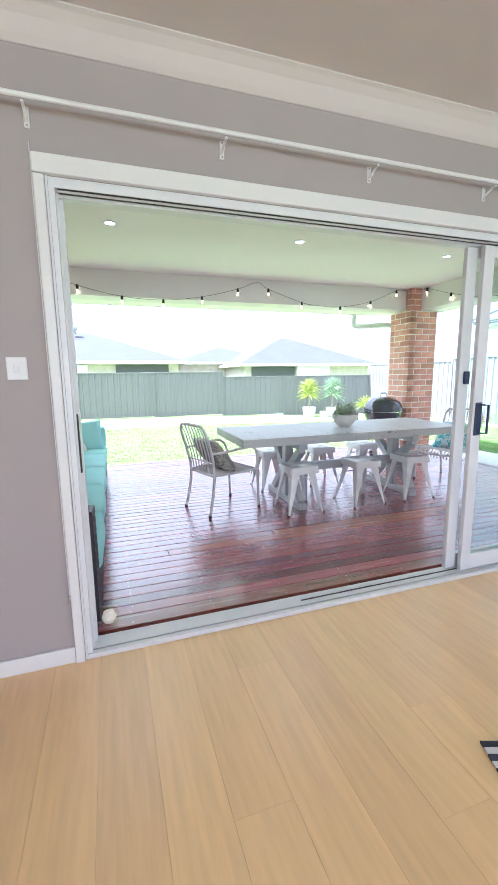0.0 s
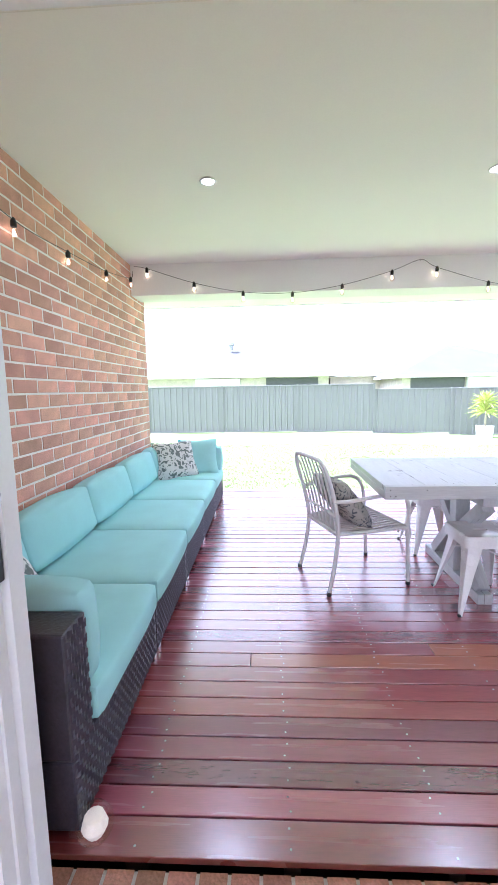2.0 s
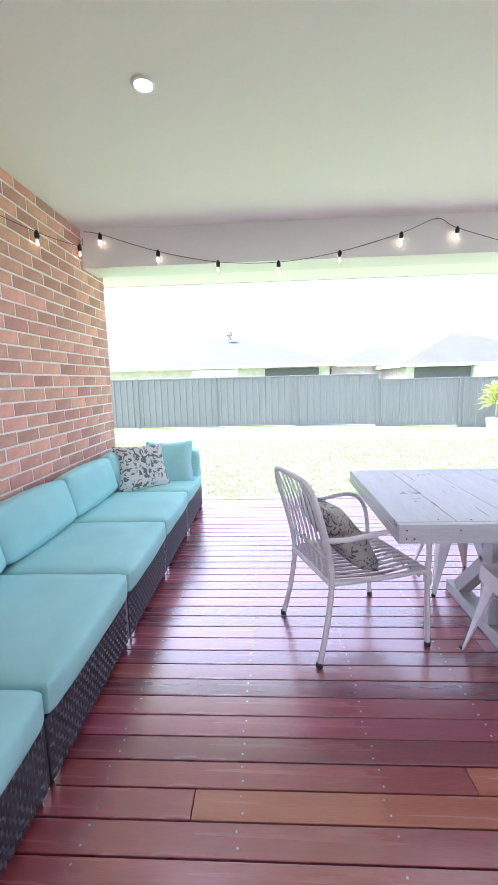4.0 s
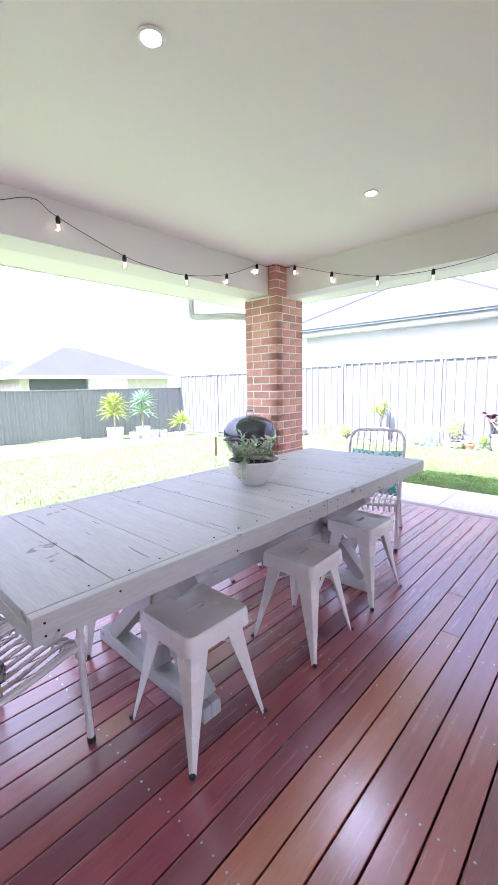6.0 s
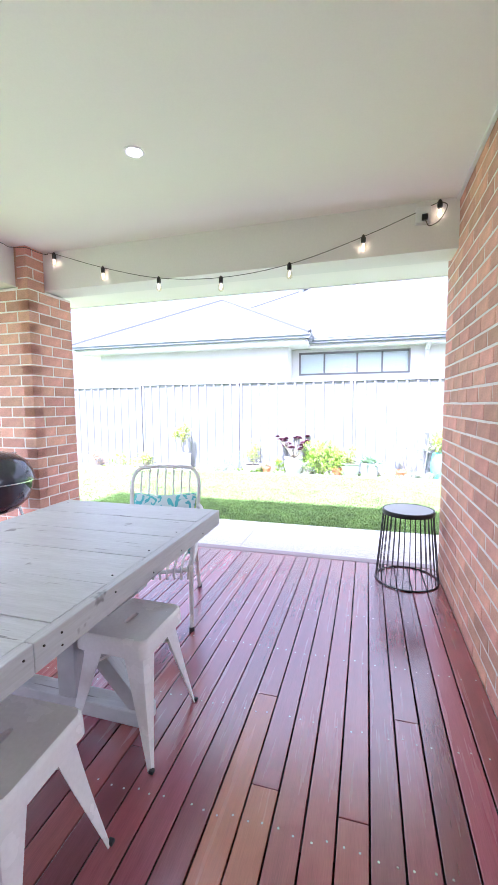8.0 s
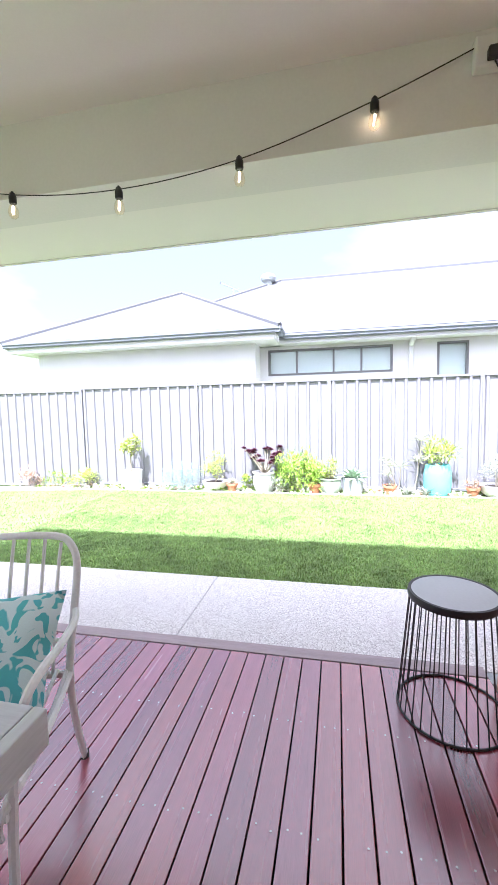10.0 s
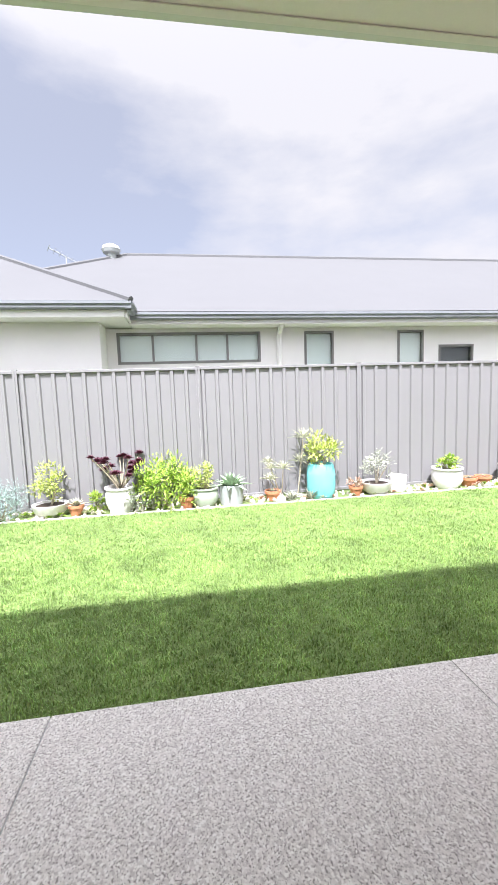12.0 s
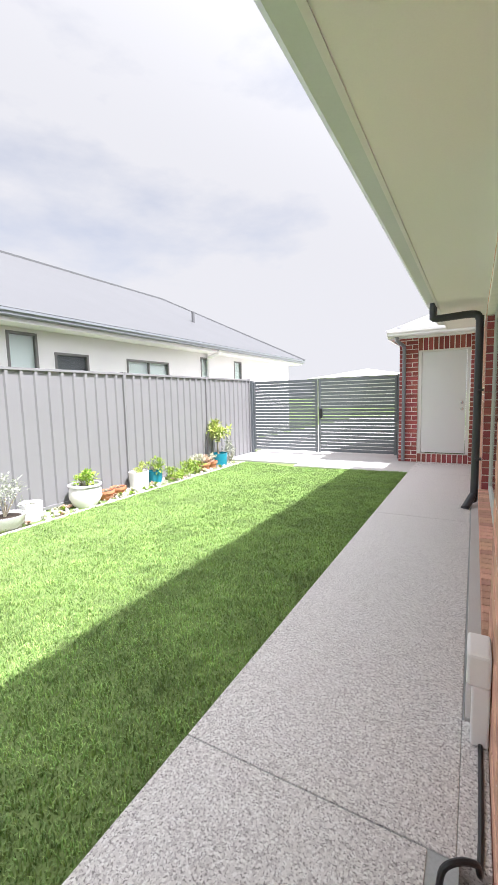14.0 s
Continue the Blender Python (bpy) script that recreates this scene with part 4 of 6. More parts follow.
def build_string_lights():
    s = thing("string_lights", "black cable string of warm clear bulbs looped along the beams", "string lights")
    back = [(-0.88, 2.50), (-0.75, 2.475), (-0.28, 2.325), (0.21, 2.225), (0.70, 2.205), (1.19, 2.265), (1.67, 2.385), (1.94, 2.48), (2.10, 2.405), (2.595, 2.255), (2.90, 2.222), (3.205, 2.22), (3.71, 2.315), (4.16, 2.49), (4.30, 2.50)]
    side = [(5.13, 2.507), (5.06, 2.505), (4.60, 2.351), (4.11, 2.226), (3.606, 2.183), (3.10, 2.226), (2.607, 2.351), (2.15, 2.507)]
    west = [(2.3, 2.44), (2.75, 2.26), (3.3, 2.17), (3.9, 2.20), (4.57, 2.26), (5.2, 2.37), (5.265, 2.45)]
    lines = [[(x, 5.275, z) for x, z in back], [(4.535, y, z) for y, z in side], [(-0.895, y, z) for y, z in west]]
    for ln in lines:
        part("cable", tube(bmesh.new(), smooth_line(ln, 6), 0.0023, 6), M_BLACK, s)
    part("cable", tube(bmesh.new(), smooth_line([(4.30, 5.275, 2.50), (4.35, 5.19, 2.505), (4.375, 5.172, 2.508), (4.49, 5.165, 2.508), (4.535, 5.13, 2.507)], 4), 0.0027, 6), M_BLACK, s)
    part("cable", tube(bmesh.new(), smooth_line([(4.535, 2.15, 2.507), (4.515, 2.11, 2.47), (4.515, 2.15, 2.39), (4.51, 2.21, 2.36), (4.515, 2.232, 2.395)], 5), 0.0027, 6), M_BLACK, s)
    lamp_at = [(x, 5.275, z) for x, z in back if x in (-0.75, -0.28, 0.21, 0.70, 1.19, 1.67, 2.10, 2.595, 3.205, 3.71, 4.16)]
    lamp_at += [(4.535, y, z) for y, z in side[1:]] + [(-0.895, y, z) for y, z in west if y in (2.75, 3.3, 3.9, 4.57, 5.2)]
    sock = lathe(lathe(bmesh.new(), [(0, 0.008), (0.011, 0.006), (0.013, -0.003), (0.016, -0.008), (0.016, -0.034), (0.013, -0.038), (0, -0.038)], 12), [(0, 0.014), (0.005, 0.013), (0.005, 0.008), (0, 0.008)], 8)
    m_sock = to_mesh("socket", sock, M_BLACK, True)
    m_bulb = to_mesh("bulb", lathe(bmesh.new(), [(0.011, -0.038), (0.014, -0.046), (0.020, -0.062), (0.0215, -0.076), (0.018, -0.090), (0.010, -0.098), (0, -0.100)], 14), M_BULBGLASS, True)
    m_fil = to_mesh("filament", tube(bmesh.new(), [(-0.004, 0, -0.046), (-0.008, 0.002, -0.078), (-0.003, -0.004, -0.05), (0.001, 0.005, -0.082), (0.003, -0.003, -0.05), (0.008, 0.003, -0.078)], 0.0016, 5), M_FILAMENT)
    for p in lamp_at:
        a = new("socket", m_sock)
        a.parent, a.location = s, p
        b = new("bulb", m_bulb)
        b.parent = a
        b.visible_shadow = False
        f = new("filament", m_fil)
        f.parent = a
    for p in ((1.94, 5.30, 2.483),):
        part("hook", tube(bmesh.new(), [(p[0], 5.31, 2.49), (p[0], 5.285, 2.49), (p[0], 5.272, 2.478), (p[0], 5.28, 2.47)], 0.003, 6), M_CHROME, s)
    out = thing("power_outlet", "white weatherproof power point with a black plug", "power outlet")
    part("box", boxes((4.517, 2.20, 2.385, 4.5595, 2.29, 2.485), bevel=0.006), M_TRIM, out)
    part("plug", boxes((4.490, 2.222, 2.395, 4.5165, 2.257, 2.43), bevel=0.005), M_BLACK, out, "black plug")


build_string_lights()


# ---- soft goods ----
def cushion(bm, x0, y0, z0, x1, y1, z1, puff=0.03, n=10, m=None, r=0.03, seed=0):
    """A stuffed block: rounded edges, domed and slightly creased faces."""
    start = len(bm.verts)
    g = bmesh.ops.create_cube(bm, size=2)
    bmesh.ops.subdivide_edges(bm, edges=list({e for v in g["verts"] for e in v.link_edges}), cuts=n, use_grid_fill=True)
    bm.verts.ensure_lookup_table()
    hx, hy, hz = (x1 - x0) / 2, (y1 - y0) / 2, (z1 - z0) / 2
    c = Vector(((x0 + x1) / 2, (y0 + y1) / 2, (z0 + z1) / 2))
    h = Vector((hx, hy, hz))
    for v in bm.verts[start:]:
        p = Vector([a * b for a, b in zip(v.co, h)])
        core = Vector([max(-hh + r, min(hh - r, pp)) for pp, hh in zip(p, h)])
        d = p - core
        q = core + d.normalized() * r if d.length > 1e-6 else p
        u = v.co
        dome = Vector([u[k] * (1 - u[(k + 1) % 3] ** 2) * (1 - u[(k + 2) % 3] ** 2) for k in range(3)]) * puff
        q = c + q + dome
        q += Vector((noise.noise(q * 5 + Vector((seed, 0, 0))), noise.noise(q * 5 + Vector((0, seed, 7))), noise.noise(q * 6 + Vector((3, 0, seed))))) * puff * 0.22
        v.co = m @ q if m else q
    return bm


def throw_pillow(bm, w, h, d, m, n=12, seed=0):
    """A square scatter cushion with pinched corners."""
    start = len(bm.verts)
    rows = []
    for side in (1, -1):
        grid = []
        for i in range(n + 1):
            row = []
            for j in range(n + 1):
                u, v = i / n * 2 - 1, j / n * 2 - 1
                k = (1 - u ** 4) * (1 - v ** 4)
                pinch = 1 - 0.10 * (1 - abs(u)) * (abs(v) ** 3) - 0.10 * (1 - abs(v)) * (abs(u) ** 3)
                z = side * d / 2 * max(k, 0) ** 0.55 * (1 + 0.15 * noise.noise(Vector((u * 2 + seed, v * 2, side))))
                row.append(bm.verts.new(m @ Vector((u * w / 2 * pinch, v * h / 2 * pinch, z))))
            grid.append(row)
        rows.append(grid)
        for i in range(n):
            for j in range(n):
                bm.faces.new((grid[i][j], grid[i + 1][j], grid[i + 1][j + 1], grid[i][j + 1]))
    bm.verts.ensure_lookup_table()
    bmesh.ops.remove_doubles(bm, verts=bm.verts[start:], dist=0.0008)
    return bm


def weave(bm, origin, u, v, nu, nv, du, dv, out, depth=0.006):
    """Rows of small domed strands, staggered like a wicker basket."""
    o, u, v, out = Vector(origin), Vector(u), Vector(v), Vector(out)
    for j in range(nv):
        off = 0.5 if j % 2 else 0.0
        for i in range(nu):
            c = o + u * ((i + 0.5 + off) * du) + v * ((j + 0.5) * dv)
            if (i + 0.5 + off) > nu - 0.4:
                continue
            a, b, cc, d = (bm.verts.new(c + u * (sx * du * 0.46) + v * (sy * dv * 0.47)) for sx, sy in ((-1, -1), (1, -1), (1, 1), (-1, 1)))
            e, f = bm.verts.new(c + out * depth - v * dv * 0.3), bm.verts.new(c + out * depth + v * dv * 0.3)
            bm.faces.new((a, e, f, d)), bm.faces.new((e, b, cc, f)), bm.faces.new((a, b, e)), bm.faces.new((d, f, cc))
    return bm


def build_sofa():
    ys = [2.06, 2.90, 3.65, 4.39, 5.14, 5.90]
    fx, bx, base = -0.11, -0.90, 0.235
    for i in range(5):
        y0, y1 = ys[i] + 0.004, ys[i + 1] - 0.004
        near, far = i == 0, i == 4
        s = thing("sofa_unit", "aqua cushioned charcoal wicker lounge unit" + (" with an armrest" if near or far else " against the wall"), "sofa", "lounge along the brick wall", at=(0, 0, DECK_Z))
        z = -DECK_Z
        part("wicker_base", boxes((bx, y0, 0.035, fx - 0.006, y1, base + 0.02), bevel=0.006), M_WICKER, s)
        part("wicker_weave", weave(bmesh.new(), (fx - 0.006, y0, 0.035), (0, 1, 0), (0, 0, 1), int((y1 - y0) / 0.034), 9, 0.034, 0.0243, (1, 0, 0), 0.007), M_WICKER, s)
        part("back_frame", boxes((bx, y0, base + 0.0205, bx + 0.05, y1, 0.57), bevel=0.006), M_WICKER, s)
        for fy in (y0 + 0.03, y1 - 0.03):
            part("foot", boxes((fx - 0.045, fy - 0.022, 0, fx - 0.004, fy + 0.022, 0.034), bevel=0.003), M_CHROME, s, "bright metal foot")
            part("foot", boxes((bx + 0.01, fy - 0.022, 0, bx + 0.05, fy + 0.022, 0.034), bevel=0.003), M_CHROME, s, "bright metal foot")
        cy0, cy1 = y0, y1
        if near:
            part("armrest", boxes((bx + 0.051, y0, base + 0.0205, fx - 0.006, y0 + 0.13, 0.64), bevel=0.008), M_WICKER, s)
            part("armrest_weave", weave(bmesh.new(), (fx - 0.006, y0, base + 0.02), (0, 1, 0), (0, 0, 1), 4, 16, 0.033, 0.0243, (1, 0, 0), 0.007), M_WICKER, s)
            part("arm_cushion", cushion(bmesh.new(), -0.80, y0 + 0.135, base + 0.125, fx - 0.03, y0 + 0.26, 0.69, 0.025, seed=3), M_AQUA, s, smooth=True)
            cy0 = y0 + 0.135
        if far:
            part("armrest", boxes((bx + 0.051, y1 - 0.10, base + 0.0205, fx - 0.006, y1, 0.56), bevel=0.008), M_WICKER, s)
            part("arm_cushion", cushion(bmesh.new(), -0.80, y1 - 0.26, base + 0.125, fx + 0.005, y1 - 0.104, 0.645, 0.02, seed=9), M_AQUA, s, smooth=True)
            cy1 = y1 - 0.104
        part("seat_cushion", cushion(bmesh.new(), -0.78, cy0 + 0.003, base + 0.022, fx + 0.012, cy1 - 0.003, base + 0.150, 0.016, n=16, seed=i * 2.3, r=0.028), M_AQUA, s, smooth=True)
        lean = Matrix.Translation((-0.80, (cy0 + cy1) / 2, base + 0.15)) @ Matrix.Rotation(radians(-14), 4, "Y")
        wide = (cy1 - cy0) / 2 - (0.006 if not far else 0.16) - (0.13 if near else 0)
        shift = 0.13 if near else (-0.15 if far else 0)
        part("back_cushion", cushion(bmesh.new(), -0.03, -wide + shift, 0.0, 0.12, wide + shift, 0.285, 0.022, n=14, m=lean, seed=i * 1.7 + 1, r=0.032), M_AQUA, s, smooth=True)


build_sofa()
p = thing("scatter_cushion", "leaf-printed white scatter cushion on the lounge", "cushion", "lounge cushions")
part("cover", throw_pillow(bmesh.new(), 0.46, 0.46, 0.16, pose(-0.55, 5.33, 0.515, 58, 0, 32), seed=2), M_LEAFPRINT, p, smooth=True)
p = thing("scatter_cushion", "plain aqua scatter cushion leaning in the corner", "cushion", "lounge cushions")
part("cover", throw_pillow(bmesh.new(), 0.44, 0.44, 0.14, pose(-0.34, 5.52, 0.515, 64, 0, 12), seed=5), M_AQUA, p, smooth=True)
p = thing("scatter_cushion", "leaf-printed white scatter cushion beside the armrest", "cushion", "lounge cushions")
part("cover", throw_pillow(bmesh.new(), 0.46, 0.46, 0.16, pose(-0.52, 2.43, 0.56, 62, 0, 150), seed=8), M_LEAFPRINT, p, smooth=True)
g = thing("globe_lamp", "small clear glass globe lamp glowing on the deck", "lamp", at=(-0.075, 2.075, DECK_Z))
part("globe", lathe(bmesh.new(), [(0.014, 0.0), (0.036, 0.014), (0.053, 0.042), (0.053, 0.066), (0.036, 0.096), (0.014, 0.108), (0, 0.109)], 18), M_BULBGLASS, g, smooth=True).visible_shadow = False
part("light_core", lathe(bmesh.new(), [(0, 0.012), (0.026, 0.025), (0.038, 0.05), (0.028, 0.080), (0, 0.094)], 12), M_CORE, g, "pale glowing core", smooth=True)


# ---- dining table and seats ----
def build_table():
    x0, x1, y0, y1, zt, th = 1.08, 3.585, 3.29, 4.225, 0.745, 0.075
    t = thing("dining_table", "long white-washed timber trestle table", "table", at=(0, 0, DECK_Z))
    k = 11
    step = (x1 - x0) / k
    for i in range(k):
        part("top_board", boxes((x0 + i * step + 0.0015, y0 + 0.03, zt - 0.03, x0 + (i + 1) * step - 0.0015, y1 - 0.03, zt + random.uniform(-0.0015, 0.0015)), bevel=0.002), M_TABLE, t)
    part("apron", boxes((x0, y0, zt - th, 2.36, y0 + 0.0295, zt), bevel=0.003), M_APRON, t)
    part("apron", boxes((2.362, y0, zt - th, x1, y0 + 0.0295, zt), bevel=0.003), M_APRON, t)
    part("apron", boxes((x0, y1 - 0.0295, zt - th, x1, y1, zt), bevel=0.003), M_APRON, t)
    part("apron", boxes((x0, y0 + 0.03, zt - th, x0 + 0.03, y1 - 0.03, zt - 0.031), bevel=0.003), M_APRON, t)
    part("apron", boxes((x1 - 0.03, y0 + 0.03, zt - th, x1, y1 - 0.03, zt - 0.031), bevel=0.003), M_APRON, t)
    yc = (y0 + y1) / 2
    for tx in (1.71, 3.02):
        part("foot_beam", boxes((tx - 0.045, y0 + 0.10, 0.0, tx + 0.045, y1 - 0.03, 0.065), bevel=0.006), M_TABLE, t)
        part("cross_bearer", boxes((tx - 0.045, y0 + 0.10, zt - th - 0.075, tx + 0.045, y1 - 0.10, zt - th - 0.001), bevel=0.004), M_TABLE, t)
        part("centre_post", boxes((tx - 0.045, yc - 0.045, 0.066, tx + 0.045, yc + 0.045, zt - th - 0.076), bevel=0.004), M_TABLE, t)
        for sgn in (-1, 1):
            for za, zb, far in ((0.07, 0.36, 0.33), (zt - th - 0.08, 0.36, 0.33)):
                bm = bmesh.new()
                a, b = Vector((tx, yc + sgn * far, za)), Vector((tx, yc + sgn * 0.05, zb))
                q = (b - a).to_track_quat("Z", "X").to_matrix().to_4x4()
                box(bm, -0.035, -0.035, 0, 0.035, 0.035, (b - a).length, 0.003, Matrix.Translation(a) @ q)
                part("brace", bm, M_TABLE, t)
    part("stretcher", boxes((1.756, yc - 0.03, 0.30, 2.974, yc + 0.03, 0.39), bevel=0.004), M_APRON, t)
    nail = to_mesh("nail_head", rod(bmesh.new(), (0, 0, -0.003), (0, 0, 0.0022), 0.0032, n=6), M_NAIL)

    def nail_at(m_):
        o = new("nail_head", nail)
        o.parent, o.matrix_basis = t, m_
    for nx in [x0 + 0.03, x0 + 0.06] + [x0 + i * 0.228 for i in range(1, 11)] + [2.33, 2.39]:
        for nz in (zt - 0.022, zt - 0.055):
            if random.random() < 0.7:
                nail_at(pose(nx, y0, nz, 90, 0, 0))
    for i in range(k):
        for ny in (y0 + 0.05, y1 - 0.05):
            for dx in (0.06, 0.165):
                if random.random() < 0.55:
                    nail_at(pose(x0 + i * step + dx, ny, zt))


build_table()


def stool_leg(sx, sy, top=0.125, foot=0.185, h=0.40):
    """A folded sheet leg: an open angle, wide above and narrow at the foot."""
    bm = bmesh.new()
    rows = []
    for k in range(9):
        f = k / 8
        z = h * (1 - f)
        c = top + (foot - top) * (f ** 1.15)
        w = 0.068 * (1 - f) ** 1.1 + 0.017
        rows.append([bm.verts.new(v) for v in ((sx * (c - w), sy * c, z), (sx * (c - 0.012), sy * c, z), (sx * (c - 0.003), sy * (c - 0.003), z), (sx * c, sy * (c - 0.012), z), (sx * c, sy * (c - w), z))])
    for A, B in zip(rows, rows[1:]):
        for j in range(4):
            bm.faces.new((A[j], A[j + 1], B[j + 1], B[j]))
    bmesh.ops.recalc_face_normals(bm, faces=bm.faces)
    bmesh.ops.solidify(bm, geom=bm.faces[:], thickness=0.003)
    return bm


def stool_seat(h=0.45, a=0.148):
    bm = bmesh.new()

    def ring(r, z, corner):
        out = []
        for q in range(4):
            cx, cy = (r - corner) * (1, -1, -1, 1)[q], (r - corner) * (1, 1, -1, -1)[q]
            for s in range(5):
                ang = math.pi / 2 * q + math.pi / 2 * s / 4
                out.append(bm.verts.new((cx + corner * math.cos(ang), cy + corner * math.sin(ang), z)))
        return out
    rs = [ring(a + 0.004, h - 0.065, 0.03), ring(a + 0.002, h - 0.02, 0.03), ring(a, h - 0.006, 0.03), ring(a - 0.006, h, 0.028), ring(a - 0.014, h - 0.001, 0.025), ring(a - 0.022, h - 0.004, 0.02)]
    for A, B in zip(rs, rs[1:]):
        for j in range(20):
            bm.faces.new((A[j], A[(j + 1) % 20], B[(j + 1) % 20], B[j]))
    # slot in the middle
    slot = []
    for s in range(20):
        ang = 2 * math.pi * (s + 2) / 20
        x, y = math.cos(ang), math.sin(ang)
        slot.append(bm.verts.new((max(-0.03, min(0.03, x * 0.043)) + 0.012 * x, 0.013 * y, h - 0.003)))
    inner = rs[-1]
    best = min(range(20), key=lambda k: sum((inner[j].co - slot[(j + k) % 20].co).length for j in range(20)))
    for j in range(20):
        bm.faces.new((inner[j], inner[(j + 1) % 20], slot[(j + 1 + best) % 20], slot[(j + best) % 20]))
    low = [bm.verts.new(v.co - Vector((0, 0, 0.012))) for v in slot]
    for j in range(20):
        bm.faces.new((slot[j], slot[(j + 1) % 20], low[(j + 1) % 20], low[j]))
    return bm


def build_stools():
    s = thing("metal_stool", "white enamelled steel stool with a slotted seat, at the table", "stool", "stools at the table", at=(1.685, 3.445, DECK_Z))
    part("seat", stool_seat(), M_STOOL, s, smooth=True)
    for sx in (-1, 1):
        for sy in (-1, 1):
            lg = part("leg", stool_leg(sx, sy), M_STOOL, s, smooth=True)
            part("rubber_foot", boxes((sx * 0.183 - 0.0085, sy * 0.183 - 0.0085, 0, sx * 0.183 + 0.0085, sy * 0.183 + 0.0085, 0.012), bevel=0.002), M_RUBBER, lg, "black rubber foot")
    for a in (45, 135):
        c, d = math.cos(radians(a)) * 0.19, math.sin(radians(a)) * 0.19
        part("brace", tube(bmesh.new(), [(-c * 0.86, -d * 0.86, 0.30), (0, 0, 0.33 if a == 45 else 0.34), (c * 0.86, d * 0.86, 0.30)], 0.005, 6), M_STOOL, s)
    for x, y, r in ((2.385, 3.445, 2), (3.0, 3.45, -1), (1.735, 4.29, 1), (2.37, 4.30, -3), (2.99, 4.30, 2)):
        copy_thing(s, pose(x, y, DECK_Z, 0, 0, r))


build_stools()


def build_cane_chair(name, m, label, pillow_mat, pillow_label):
    """A bent cane armchair: hooped back with slats, arms that loop into the front legs, slatted seat."""
    c = thing(name, label, "chair", "cane armchairs", at=m)
    hw, sd, sh = 0.235, 0.50, 0.40
    r = 0.0125
    # hoop back with rear legs; chair faces +x, origin under the seat centre
    hoop = []
    for sgn in (-1, 1):
        line = [(-0.30, sgn * 0.225, 0.0), (-0.255, sgn * 0.215, 0.20), (-0.235, sgn * 0.215, sh), (-0.265, sgn * 0.228, 0.58), (-0.315, sgn * 0.232, 0.75)]
        hoop.append(line)
    loop = hoop[0] + [(-0.335, -0.205, 0.825), (-0.345, -0.15, 0.853), (-0.348, 0, 0.858), (-0.345, 0.15, 0.853), (-0.335, 0.205, 0.825)] + hoop[1][::-1]
    part("back_hoop", tube(bmesh.new(), smooth_line(loop, 5), r + 0.001, 10), M_CANE, c, smooth=True)
    for i in range(7):
        y = (i - 3) * 0.056
        top = 0.853 - 0.05 * (abs(y) / 0.2) ** 4
        part("back_slat", tube(bmesh.new(), smooth_line([(-0.225, y * 0.95, sh - 0.01), (-0.255, y * 0.98, 0.56), (-0.305, y, 0.74), (-0.345, y, top)], 4), 0.0062, 6), M_CANE, c, smooth=True)
    part("back_rail", tube(bmesh.new(), smooth_line([(-0.248, -0.222, 0.50), (-0.246, 0, 0.505), (-0.248, 0.222, 0.50)], 5), 0.008, 8), M_CANE, c, smooth=True)
    for sgn in (-1, 1):
        part("arm", tube(bmesh.new(), smooth_line([(-0.275, sgn * 0.232, 0.60), (-0.18, sgn * 0.262, 0.605), (0.0, sgn * 0.285, 0.625), (0.13, sgn * 0.285, 0.63), (0.20, sgn * 0.275, 0.60), (0.235, sgn * 0.265, 0.52), (0.245, sgn * 0.255, 0.40)], 5), r, 8), M_CANE, c, smooth=True)
        part("front_leg", tube(bmesh.new(), smooth_line([(0.24, sgn * 0.255, 0.43), (0.25, sgn * 0.25, 0.25), (0.262, sgn * 0.25, 0.0)], 5), r, 8), M_CANE, c, smooth=True)
        part("side_rail", tube(bmesh.new(), smooth_line([(-0.236, sgn * 0.215, sh - 0.015), (0, sgn * 0.245, sh - 0.01), (0.20, sgn * 0.255, sh - 0.005), (0.262, sgn * 0.24, sh - 0.03)], 4), r, 8), M_CANE, c, smooth=True)
        for lx, ly in ((-0.30, 0.225), (0.262, 0.25)):
            part("foot_cap", rod(bmesh.new(), (lx, sgn * ly, -0.0), (lx, sgn * ly, 0.022), 0.0155, n=10), M_RUBBER, c, "dark foot cap")
    part("front_rail", tube(bmesh.new(), smooth_line([(0.262, -0.25, sh - 0.04), (0.275, 0, sh - 0.05), (0.262, 0.25, sh - 0.04)], 5), r, 8), M_CANE, c, smooth=True)
    part("rear_rail", tube(bmesh.new(), [(-0.236, -0.215, sh - 0.02), (-0.236, 0.215, sh - 0.02)], r, 8), M_CANE, c, smooth=True)
    for i in range(13):
        y = (i - 6) * 0.036
        part("seat_slat", tube(bmesh.new(), smooth_line([(-0.235, y * 0.95, sh - 0.004), (0.0, y * 1.08, sh - 0.014), (0.20, y * 1.12, sh + 0.0), (0.262, y * 1.12, sh - 0.02), (0.278, y * 1.10, sh - 0.055), (0.272, y * 1.1, sh - 0.09)], 4), 0.0075, 6), M_CANE, c, smooth=True)
    p = thing("seat_pillow", pillow_label, "cushion", "", at=m)
    part("cover", throw_pillow(bmesh.new(), 0.42, 0.42, 0.14, pose(-0.085, 0.02, 0.535, 0, 52, 0), seed=4), pillow_mat, p, smooth=True)


build_cane_chair("cane_chair", pose(1.02, 3.80, DECK_Z, 0, 0, 19), "white painted cane armchair turned to the table end", M_GREYPRINT, "taupe patterned cushion on the cane chair")
build_cane_chair("cane_chair", pose(3.87, 3.82, DECK_Z, 0, 0, 196), "white painted cane armchair at the far table end", M_TEALPRINT, "teal patterned cushion on the cane chair")


